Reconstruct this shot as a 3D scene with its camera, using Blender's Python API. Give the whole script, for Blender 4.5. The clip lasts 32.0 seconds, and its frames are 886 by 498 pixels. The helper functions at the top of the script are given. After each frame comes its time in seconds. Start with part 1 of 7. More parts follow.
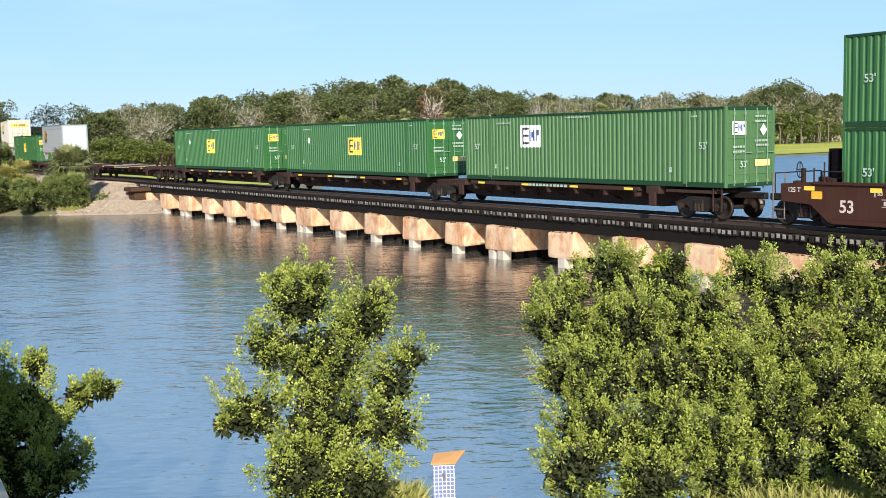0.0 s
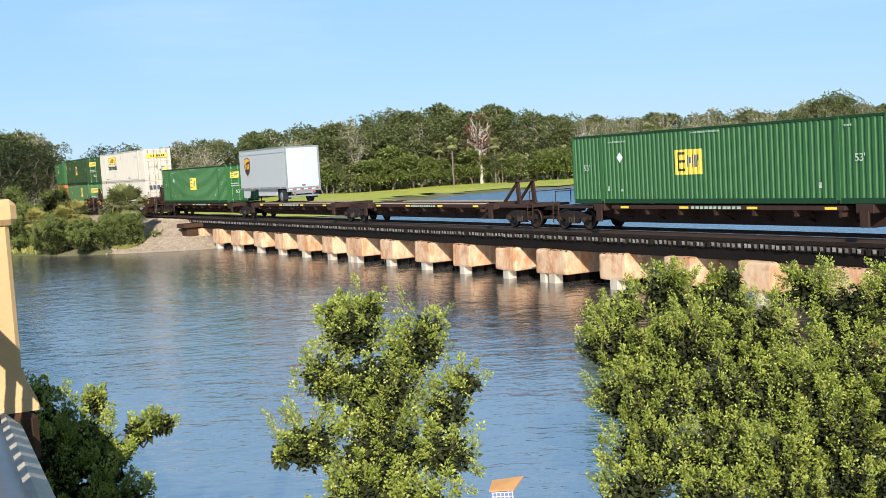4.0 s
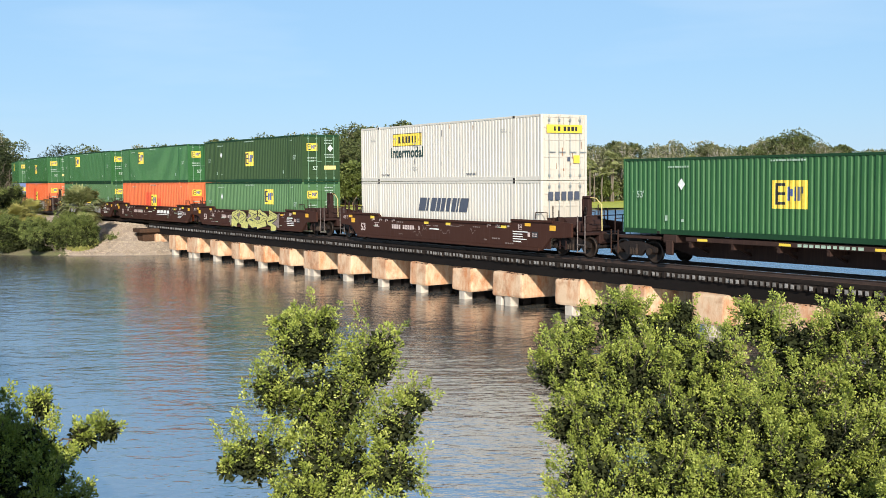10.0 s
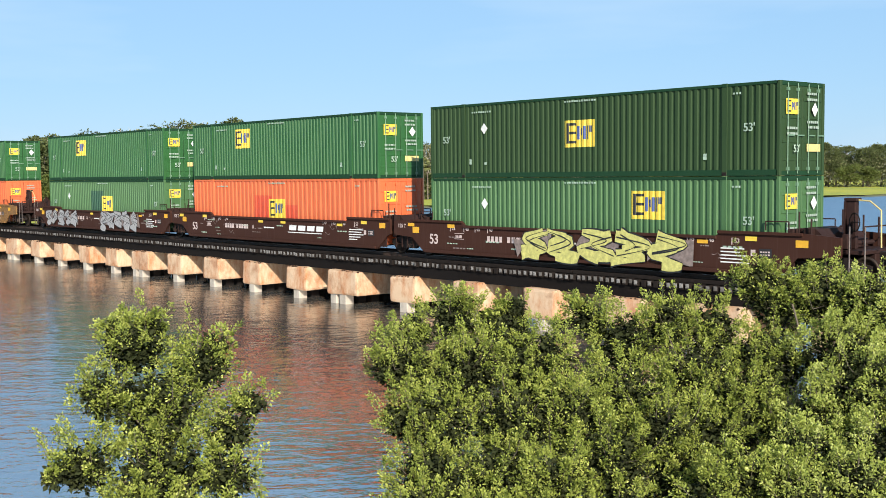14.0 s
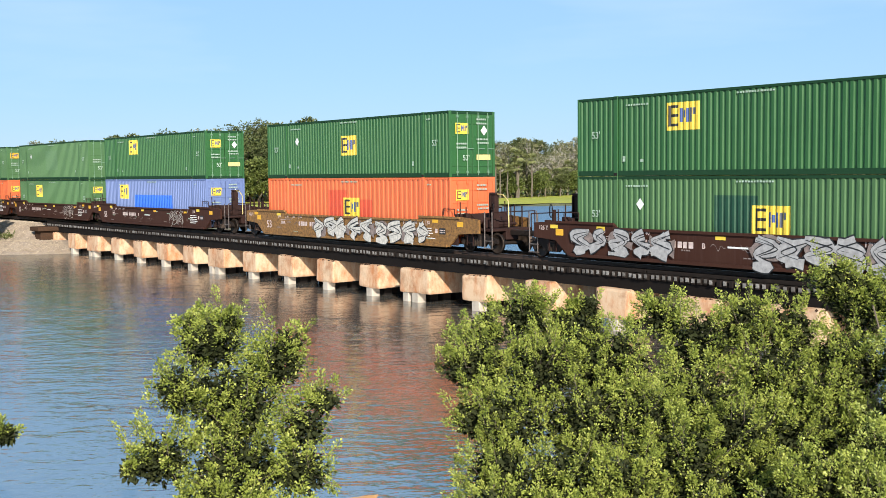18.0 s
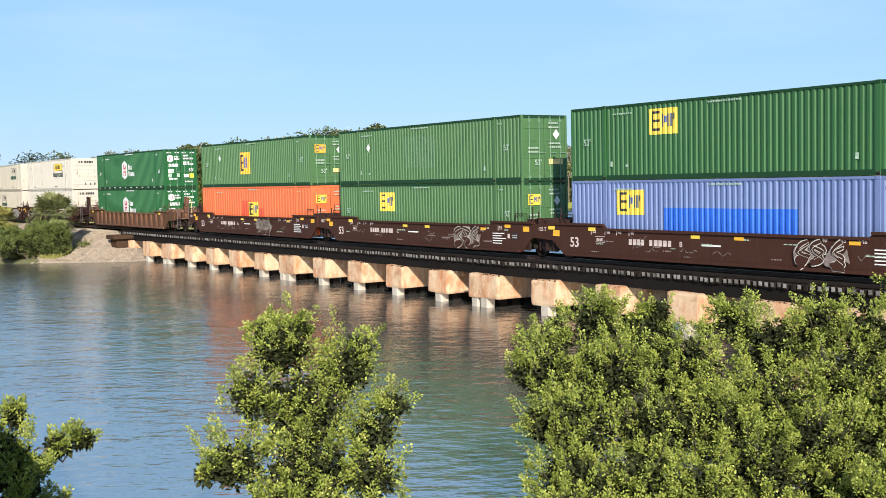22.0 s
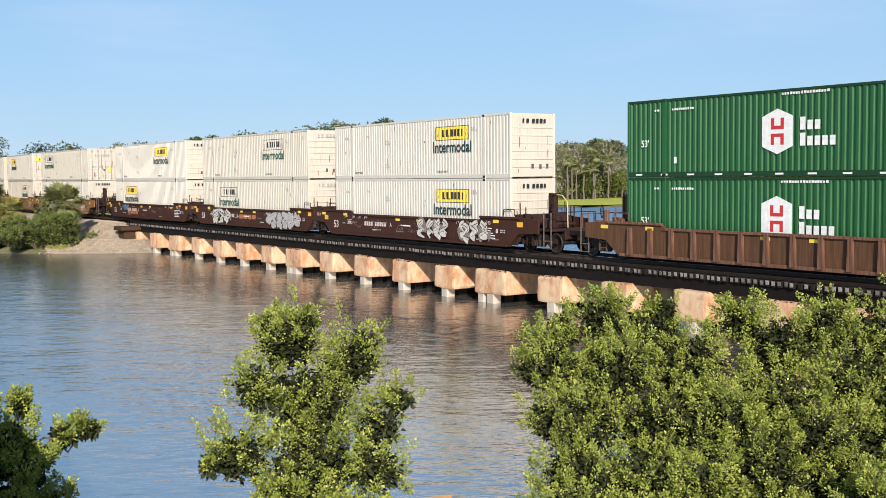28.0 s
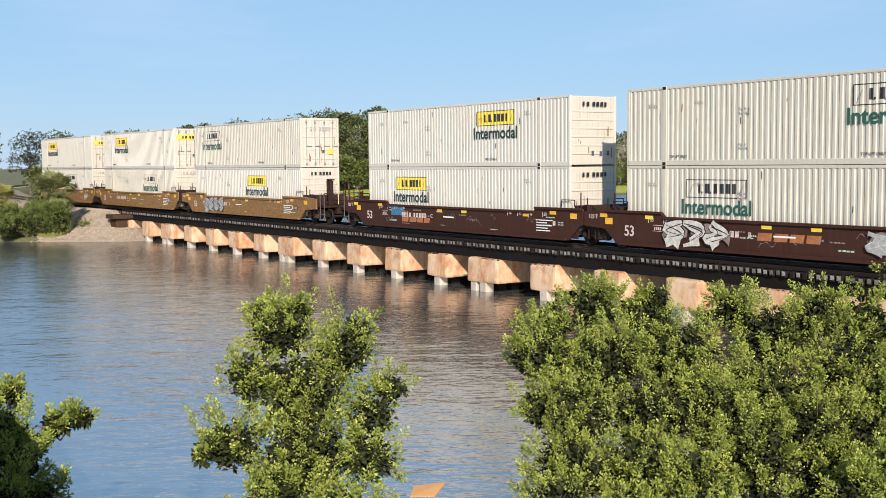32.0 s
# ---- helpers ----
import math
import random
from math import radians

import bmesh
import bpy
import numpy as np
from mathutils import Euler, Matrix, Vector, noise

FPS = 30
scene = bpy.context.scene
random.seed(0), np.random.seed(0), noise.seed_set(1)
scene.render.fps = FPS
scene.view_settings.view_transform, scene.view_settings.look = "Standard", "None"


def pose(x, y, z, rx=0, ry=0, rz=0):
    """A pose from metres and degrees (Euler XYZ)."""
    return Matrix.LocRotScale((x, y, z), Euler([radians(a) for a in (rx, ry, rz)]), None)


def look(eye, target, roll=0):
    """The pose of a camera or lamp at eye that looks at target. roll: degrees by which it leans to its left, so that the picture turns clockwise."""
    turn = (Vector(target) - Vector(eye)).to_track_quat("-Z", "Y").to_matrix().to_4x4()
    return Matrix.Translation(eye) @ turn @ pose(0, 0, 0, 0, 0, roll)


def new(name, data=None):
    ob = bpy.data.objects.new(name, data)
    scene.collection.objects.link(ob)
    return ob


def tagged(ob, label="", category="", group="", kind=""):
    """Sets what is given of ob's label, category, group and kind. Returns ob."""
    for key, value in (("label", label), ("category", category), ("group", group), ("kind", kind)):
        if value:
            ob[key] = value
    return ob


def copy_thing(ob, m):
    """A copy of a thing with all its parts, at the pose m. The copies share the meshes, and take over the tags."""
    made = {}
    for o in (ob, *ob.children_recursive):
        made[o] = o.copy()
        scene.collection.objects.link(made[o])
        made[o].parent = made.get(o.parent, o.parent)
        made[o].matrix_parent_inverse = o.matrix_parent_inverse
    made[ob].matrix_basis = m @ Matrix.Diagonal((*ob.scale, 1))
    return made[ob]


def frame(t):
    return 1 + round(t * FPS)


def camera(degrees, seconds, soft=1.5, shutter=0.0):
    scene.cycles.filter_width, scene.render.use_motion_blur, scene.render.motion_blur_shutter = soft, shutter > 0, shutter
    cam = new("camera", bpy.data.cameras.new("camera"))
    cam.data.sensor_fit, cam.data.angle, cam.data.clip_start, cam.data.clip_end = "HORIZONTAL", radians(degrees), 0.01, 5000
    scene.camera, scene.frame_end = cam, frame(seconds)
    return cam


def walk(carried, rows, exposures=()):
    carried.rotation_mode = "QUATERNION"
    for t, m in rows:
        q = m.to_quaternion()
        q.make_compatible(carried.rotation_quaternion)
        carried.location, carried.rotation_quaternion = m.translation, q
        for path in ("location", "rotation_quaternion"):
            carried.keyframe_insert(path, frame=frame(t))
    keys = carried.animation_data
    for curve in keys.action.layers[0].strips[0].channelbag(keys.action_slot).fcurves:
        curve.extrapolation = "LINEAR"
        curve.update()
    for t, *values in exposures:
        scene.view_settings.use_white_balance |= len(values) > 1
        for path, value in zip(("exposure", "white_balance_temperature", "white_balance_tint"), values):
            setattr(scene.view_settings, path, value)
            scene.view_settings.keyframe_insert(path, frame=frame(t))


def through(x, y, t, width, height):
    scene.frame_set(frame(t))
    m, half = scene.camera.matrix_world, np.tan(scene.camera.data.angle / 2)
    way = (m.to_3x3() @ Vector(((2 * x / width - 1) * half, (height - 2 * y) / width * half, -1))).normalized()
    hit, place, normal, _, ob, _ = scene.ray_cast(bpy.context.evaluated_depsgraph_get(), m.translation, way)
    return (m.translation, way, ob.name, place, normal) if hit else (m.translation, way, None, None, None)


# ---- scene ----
PATH = [
    (0.0, pose(0, 0, 5.8, 84.04, 1.31, 56.40)),
    (0.5, pose(0, 0, 5.8, 84.20, 1.72, 56.97)),
    (1.0, pose(0, 0, 5.8, 84.56, 2.07, 57.46)),
    (1.5, pose(0, 0, 5.8, 85.00, 2.58, 57.84)),
    (2.0, pose(0, 0, 5.8, 85.35, 3.10, 58.22)),
    (2.5, pose(0, 0, 5.8, 85.57, 3.41, 58.57)),
    (4.5, pose(0, 0, 5.8, 85.44, 3.35, 58.95)),
    (5.0, pose(0, 0, 5.8, 85.47, 2.99, 59.31)),
    (5.5, pose(0, 0, 5.8, 85.63, 2.74, 59.85)),
    (6.0, pose(0, 0, 5.8, 85.82, 2.52, 60.52)),
    (6.5, pose(0, 0, 5.8, 85.94, 2.32, 61.11)),
    (7.0, pose(0, 0, 5.8, 85.99, 2.05, 61.43)),
    (7.5, pose(0, 0, 5.8, 86.02, 1.70, 61.29)),
    (8.0, pose(0, 0, 5.8, 86.15, 1.33, 60.69)),
    (8.5, pose(0, 0, 5.8, 86.31, 1.00, 59.73)),
    (9.0, pose(0, 0, 5.8, 86.44, 0.73, 58.65)),
    (9.5, pose(0, 0, 5.8, 86.47, 0.59, 57.66)),
    (10.0, pose(0, 0, 5.8, 86.37, 0.53, 56.85)),
    (10.5, pose(0, 0, 5.8, 86.22, 0.57, 56.19)),
    (11.0, pose(0, 0, 5.8, 86.12, 0.58, 55.52)),
    (11.5, pose(0, 0, 5.8, 86.14, 0.67, 54.53)),
    (12.0, pose(0, 0, 5.8, 86.21, 0.74, 53.16)),
    (12.5, pose(0, 0, 5.8, 86.29, 0.88, 51.46)),
    (13.0, pose(0, 0, 5.8, 86.30, 0.89, 49.70)),
    (13.5, pose(0, 0, 5.8, 86.22, 0.62, 48.29)),
    (15.5, pose(0, 0, 5.8, 85.70, -0.08, 49.47)),
    (16.0, pose(0, 0, 5.8, 85.71, -0.10, 50.32)),
    (16.5, pose(0, 0, 5.8, 85.79, 0.16, 50.80)),
    (17.0, pose(0, 0, 5.8, 85.92, 0.38, 51.24)),
    (17.5, pose(0, 0, 5.8, 86.05, 0.42, 51.69)),
    (18.0, pose(0, 0, 5.8, 86.15, 0.58, 52.07)),
    (18.5, pose(0, 0, 5.8, 86.24, 0.51, 52.37)),
    (19.0, pose(0, 0, 5.8, 86.31, 0.40, 52.65)),
    (19.5, pose(0, 0, 5.8, 86.42, 0.61, 53.08)),
    (20.0, pose(0, 0, 5.8, 86.59, 0.67, 53.69)),
    (20.5, pose(0, 0, 5.8, 86.75, 0.82, 54.36)),
    (21.0, pose(0, 0, 5.8, 86.82, 0.98, 54.94)),
    (21.5, pose(0, 0, 5.8, 86.74, 1.01, 55.33)),
    (22.0, pose(0, 0, 5.8, 86.47, 1.24, 55.55)),
    (22.5, pose(0, 0, 5.8, 86.14, 1.27, 55.72)),
    (23.0, pose(0, 0, 5.8, 85.86, 1.19, 55.88)),
    (23.5, pose(0, 0, 5.8, 85.65, 1.13, 56.02)),
    (24.0, pose(0, 0, 5.8, 85.56, 1.04, 56.17)),
    (24.5, pose(0, 0, 5.8, 85.54, 0.96, 56.32)),
    (25.0, pose(0, 0, 5.8, 85.56, 0.94, 56.35)),
    (25.5, pose(0, 0, 5.8, 85.67, 0.99, 56.35)),
    (27.5, pose(0, 0, 5.8, 86.26, 0.57, 55.99)),
    (28.0, pose(0, 0, 5.8, 86.23, 0.56, 55.94)),
    (28.5, pose(0, 0, 5.8, 86.12, 0.56, 55.91)),
    (29.0, pose(0, 0, 5.8, 85.98, 0.69, 55.90)),
    (29.5, pose(0, 0, 5.8, 85.86, 0.55, 55.91)),
    (30.0, pose(0, 0, 5.8, 85.79, 0.44, 56.00)),
    (30.5, pose(0, 0, 5.8, 85.76, 0.36, 56.13)),
    (31.0, pose(0, 0, 5.8, 85.69, 0.21, 56.24)),
    (31.5, pose(0, 0, 5.8, 85.59, 0.30, 56.08)),
    (32.0, pose(0, 0, 5.8, 85.63, 0.53, 55.57)),
]
# camera: on the road bridge, 5.8 m above the water; x runs along the track, y across the river
cam = camera(43.25, 32.0, soft=0.55)
TONE = [(0, 0.50, 6550, 11.5), (4, 0.40, 6550, 11), (10, 0.34, 6550, 11), (16, 0.38, 6550, 11), (20, 0.41, 6550, 11), (25, 0.36, 6600, 11.5), (28, 0.25, 6650, 14), (32, 0.22, 6650, 14)]
walk(cam, PATH, TONE)

# world, sun and exposure
SUN = Vector((0.80, -0.43, 0.45)).normalized()
world = bpy.data.worlds.new("sky")
scene.world = world
world.use_nodes = True
wn, wl = world.node_tree.nodes, world.node_tree.links
sky = wn.new("ShaderNodeTexSky")
sky.sky_type = "NISHITA"
sky.sun_disc = False
sky.sun_elevation = math.asin(SUN.z)
sky.sun_rotation = math.atan2(SUN.x, SUN.y)
sky.air_density, sky.dust_density, sky.ozone_density, sky.altitude = 1.0, 0.1, 3.5, 0
wn["Background"].inputs[1].default_value = 0.084
# a hazy summer sky: paler and bluer than clear air, with faint veils of cloud
tc, mp, veil = wn.new("ShaderNodeTexCoord"), wn.new("ShaderNodeMapping"), wn.new("ShaderNodeTexNoise")
mp.inputs["Scale"].default_value = (1.5, 1.5, 9.0)
veil.inputs["Scale"].default_value, veil.inputs["Detail"].default_value = 1.6, 5
wl.new(tc.outputs["Generated"], mp.inputs[0])
wl.new(mp.outputs[0], veil.inputs["Vector"])
haze, cloud = wn.new("ShaderNodeMix"), wn.new("ShaderNodeMix")
haze.data_type = cloud.data_type = "RGBA"
low = wn.new("ShaderNodeSeparateXYZ")
wl.new(tc.outputs["Generated"], low.inputs[0])
thin = wn.new("ShaderNodeMapRange")
thin.inputs[1].default_value, thin.inputs[2].default_value = 0.38, 0.66
thin.inputs[3].default_value, thin.inputs[4].default_value = 0.71, 0.05
wl.new(low.outputs[2], thin.inputs[0])
wl.new(thin.outputs[0], haze.inputs[0])
haze.inputs[7].default_value = (3.5, 6.3, 9.6, 1)
wl.new(sky.outputs[0], haze.inputs[6])
rng_node = wn.new("ShaderNodeMapRange")
rng_node.inputs[1].default_value, rng_node.inputs[2].default_value, rng_node.inputs[4].default_value = 0.52, 0.78, 0.35
wl.new(veil.outputs["Fac"], rng_node.inputs[0])
wl.new(rng_node.outputs[0], cloud.inputs[0])
wl.new(haze.outputs[2], cloud.inputs[6])
cloud.inputs[7].default_value = (7.0, 8.6, 10.0, 1)
wl.new(cloud.outputs[2], wn["Background"].inputs[0])
lamp = bpy.data.lights.new("sun", "SUN")
lamp.energy, lamp.angle, lamp.color = 5.0, radians(0.5), (1.0, 0.94, 0.84)
sun = new("sun", lamp)
sun.matrix_world = look((0, 0, 60), Vector((0, 0, 60)) - SUN)

TRACK_Y, RAIL = 31.6, 2.42
SPEED = 10.87


# ---- materials ----
def shade(name, rough=0.6, metal=0.0):
    m = bpy.data.materials.new(name)
    m.use_nodes = True
    n, l = m.node_tree.nodes, m.node_tree.links
    b = n["Principled BSDF"]
    b.inputs["Roughness"].default_value = rough
    b.inputs["Metallic"].default_value = metal
    return m, n, l, b


def coords(n, l, scale=(1, 1, 1), space="Object"):
    tc, mp = n.new("ShaderNodeTexCoord"), n.new("ShaderNodeMapping")
    mp.inputs["Scale"].default_value = scale
    l.new(tc.outputs[space], mp.inputs[0])
    return mp.outputs[0]


def noise_of(n, l, vec, scale, detail=4, rough=0.6):
    t = n.new("ShaderNodeTexNoise")
    t.inputs["Scale"].default_value, t.inputs["Detail"].default_value = scale, detail
    t.inputs["Roughness"].default_value = rough
    l.new(vec, t.inputs["Vector"])
    return t.outputs["Fac"]


def ramp_of(n, l, fac, a, b, lo=0.0, hi=1.0):
    r = n.new("ShaderNodeMapRange")
    r.inputs[1].default_value, r.inputs[2].default_value = a, b
    r.inputs[3].default_value, r.inputs[4].default_value = lo, hi
    l.new(fac, r.inputs[0])
    return r.outputs[0]


def mixed(n, l, fac, a, b):
    m = n.new("ShaderNodeMix")
    m.data_type = "RGBA"
    if isinstance(fac, float):
        m.inputs[0].default_value = fac
    else:
        l.new(fac, m.inputs[0])
    for sock, c in ((m.inputs[6], a), (m.inputs[7], b)):
        if isinstance(c, tuple):
            sock.default_value = (*c, 1)
        else:
            l.new(c, sock)
    return m.outputs[2]


def bump_of(n, l, b, height, strength, dist):
    u = n.new("ShaderNodeBump")
    u.inputs["Strength"].default_value, u.inputs["Distance"].default_value = strength, dist
    l.new(height, u.inputs["Height"])
    l.new(u.outputs[0], b.inputs["Normal"])


def painted(name, base, grime, rough=0.45, amount=0.5, scale=1.2, streak=True, metal=0.0, bump=0.15, reach=0.5):
    """Weathered paint: blotches, vertical run marks and a fine relief."""
    m, n, l, b = shade(name, rough, metal)
    blot = noise_of(n, l, coords(n, l), scale, 5)
    run = noise_of(n, l, coords(n, l, (9, 9, 0.5) if streak else (5, 5, 5)), 1.5, 6, 0.7)
    fine = noise_of(n, l, coords(n, l), 45, 3)
    c = mixed(n, l, ramp_of(n, l, blot, 0.35, 0.75, 0, amount * 0.5), base, tuple(min(1, x * 1.25 + 0.01) for x in base))
    c = mixed(n, l, ramp_of(n, l, run, reach, reach + 0.3, 0, amount), c, grime)
    c = mixed(n, l, ramp_of(n, l, fine, 0.62, 0.8, 0, amount * 0.4), c, grime)
    l.new(c, b.inputs["Base Color"])
    l.new(ramp_of(n, l, blot, 0.3, 0.7, rough - 0.08, rough + 0.15), b.inputs["Roughness"])
    bump_of(n, l, b, fine, bump, 0.004)
    b.inputs["Specular IOR Level"].default_value = 0.12 if max(base) < 0.09 else 0.5
    return m


def plain(name, base, rough=0.5, metal=0.0, var=0.12):
    m, n, l, b = shade(name, rough, metal)
    f = noise_of(n, l, coords(n, l), 6, 5)
    l.new(mixed(n, l, ramp_of(n, l, f, 0.3, 0.7), tuple(x * (1 - var) for x in base), tuple(min(1, x * (1 + var)) for x in base)), b.inputs["Base Color"])
    return m


def leafy(name, dark, mid, light, rough=0.5, through=0.25, grain=5.0):
    """Leaves: each one its own green, shoot by shoot lighter or darker, with some light passing through."""
    m, n, l, b = shade(name, rough)
    g = n.new("ShaderNodeNewGeometry")
    r = n.new("ShaderNodeValToRGB")
    e = r.color_ramp.elements
    e[0].color, e[1].color = (*dark, 1), (*light, 1)
    e.new(0.5).color = (*mid, 1)
    clump = ramp_of(n, l, noise_of(n, l, coords(n, l), grain, 2), 0.3, 0.7)
    both = n.new("ShaderNodeMix")
    both.inputs[0].default_value = 0.6
    l.new(g.outputs["Random Per Island"], both.inputs[2])
    l.new(clump, both.inputs[3])
    l.new(both.outputs[0], r.inputs[0])
    c = mixed(n, l, ramp_of(n, l, noise_of(n, l, coords(n, l), 1.1, 3), 0.35, 0.7, 0, 0.45), r.outputs[0], mid)
    l.new(c, b.inputs["Base Color"])
    b.inputs["Specular IOR Level"].default_value = 0.25
    t = n.new("ShaderNodeBsdfTranslucent")
    l.new(c, t.inputs[0])
    x = n.new("ShaderNodeMixShader")
    x.inputs[0].default_value = through
    l.new(b.outputs[0], x.inputs[1])
    l.new(t.outputs[0], x.inputs[2])
    l.new(x.outputs[0], n["Material Output"].inputs[0])
    return m


def water_material():
    m, n, l, b = shade("water", 0.09)
    big = noise_of(n, l, coords(n, l, (0.05, 0.11, 1)), 1, 3)
    river = mixed(n, l, ramp_of(n, l, big, 0.3, 0.7), (0.082, 0.084, 0.082), (0.086, 0.080, 0.064))
    # short wind ripples with long crests, driven down the river, on a low swell
    turn, fine, long = n.new("ShaderNodeMapping"), n.new("ShaderNodeMapping"), n.new("ShaderNodeMapping")
    turn.inputs["Rotation"].default_value = (0, 0, radians(-146))
    fine.inputs["Scale"].default_value = (2.6, 1.5, 1)
    long.inputs["Scale"].default_value = (0.7, 0.36, 1)
    l.new(coords(n, l), turn.inputs[0])
    l.new(turn.outputs[0], fine.inputs[0])
    l.new(turn.outputs[0], long.inputs[0])
    a = noise_of(n, l, fine.outputs[0], 1.0, 3, 0.55)
    c = noise_of(n, l, long.outputs[0], 1.0, 3, 0.5)
    add = n.new("ShaderNodeMath")
    add.operation = "MULTIPLY_ADD"
    l.new(c, add.inputs[0])
    add.inputs[1].default_value = 1.6
    l.new(a, add.inputs[2])
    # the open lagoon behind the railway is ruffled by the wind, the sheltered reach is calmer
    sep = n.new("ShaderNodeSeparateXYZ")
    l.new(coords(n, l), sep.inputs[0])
    # beyond the railway reflected sky is painted as blue base; lower IOR shows it
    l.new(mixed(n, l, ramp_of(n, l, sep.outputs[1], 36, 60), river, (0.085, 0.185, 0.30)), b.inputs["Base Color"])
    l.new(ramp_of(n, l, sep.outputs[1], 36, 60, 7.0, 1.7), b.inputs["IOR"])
    wind = n.new("ShaderNodeMath")
    wind.operation = "MULTIPLY"
    l.new(add.outputs[0], wind.inputs[0])
    # the lee of the railway bridge lies calmest, and gusts ruffle the rest in patches
    gust = n.new("ShaderNodeMath")
    gust.operation = "MULTIPLY"
    lee = n.new("ShaderNodeMath")
    lee.operation = "ADD"
    l.new(ramp_of(n, l, sep.outputs[1], 10, 27, 1.0, 0.8), lee.inputs[0])
    l.new(ramp_of(n, l, sep.outputs[1], 32, 60, 0.0, 3.0), lee.inputs[1])
    l.new(lee.outputs[0], gust.inputs[0])
    l.new(ramp_of(n, l, noise_of(n, l, coords(n, l, (0.09, 0.16, 1)), 1, 3), 0.35, 0.65, 0.65, 1.25), gust.inputs[1])
    l.new(gust.outputs[0], wind.inputs[1])
    l.new(ramp_of(n, l, sep.outputs[1], 36, 60, 0.12, 0.28), b.inputs["Roughness"])
    bump_of(n, l, b, wind.outputs[0], 1.0, 0.040)
    return m


def ground_material():
    m, n, l, b = shade("earth and grass", 0.9)
    a = noise_of(n, l, coords(n, l), 0.25, 6)
    f = noise_of(n, l, coords(n, l), 6, 5)
    c = mixed(n, l, ramp_of(n, l, a, 0.4, 0.6), (0.13, 0.15, 0.05), (0.22, 0.19, 0.11))
    c = mixed(n, l, ramp_of(n, l, f, 0.45, 0.7, 0, 0.6), c, (0.05, 0.055, 0.03))
    l.new(c, b.inputs["Base Color"])
    bump_of(n, l, b, f, 0.6, 0.08)
    return m


def marsh_material():
    m, n, l, b = shade("marsh grass", 0.85)
    a = noise_of(n, l, coords(n, l, (0.03, 0.05, 1)), 1, 5)
    f = noise_of(n, l, coords(n, l, (0.8, 0.8, 1)), 1, 5)
    c = mixed(n, l, ramp_of(n, l, a, 0.35, 0.65), (0.52, 0.50, 0.055), (0.36, 0.41, 0.055))
    c = mixed(n, l, ramp_of(n, l, f, 0.5, 0.75, 0, 0.6), c, (0.14, 0.19, 0.05))
    l.new(c, b.inputs["Base Color"])
    bump_of(n, l, b, f, 0.7, 0.3)
    return m


def concrete_material(name, base, stain, amount):
    m, n, l, b = shade(name, 0.85)
    a = noise_of(n, l, coords(n, l), 1.4, 6, 0.65)
    run = noise_of(n, l, coords(n, l, (2.0, 2.0, 0.75)), 1.0, 6, 0.7)
    f = noise_of(n, l, coords(n, l), 22, 5)
    pits = noise_of(n, l, coords(n, l), 5, 8, 0.75)
    c = mixed(n, l, ramp_of(n, l, run, 0.42, 0.66, 0, amount), base, stain)
    c = mixed(n, l, ramp_of(n, l, a, 0.5, 0.72, 0, amount * 0.8), c, tuple(x * 0.62 for x in stain))
    c = mixed(n, l, ramp_of(n, l, pits, 0.62, 0.75, 0, 0.55), c, tuple(x * 0.3 for x in base))
    c = mixed(n, l, ramp_of(n, l, f, 0.4, 0.8, 0, 0.3), c, tuple(min(1, x * 1.2) for x in base))
    l.new(c, b.inputs["Base Color"])
    bump_of(n, l, b, pits, 0.5, 0.02)
    return m


def end_grain_material():
    """Sawn timber ends, each weathered differently."""
    m, n, l, b = shade("bleached timber end grain", 0.9)
    info = n.new("ShaderNodeObjectInfo")
    f = noise_of(n, l, coords(n, l), 14, 5)
    c = mixed(n, l, ramp_of(n, l, info.outputs["Random"], 0.0, 1.0), (0.10, 0.088, 0.075), (0.33, 0.31, 0.285))
    c = mixed(n, l, ramp_of(n, l, f, 0.4, 0.7, 0, 0.75), c, (0.05, 0.042, 0.035))
    l.new(c, b.inputs["Base Color"])
    bump_of(n, l, b, f, 0.5, 0.01)
    return m


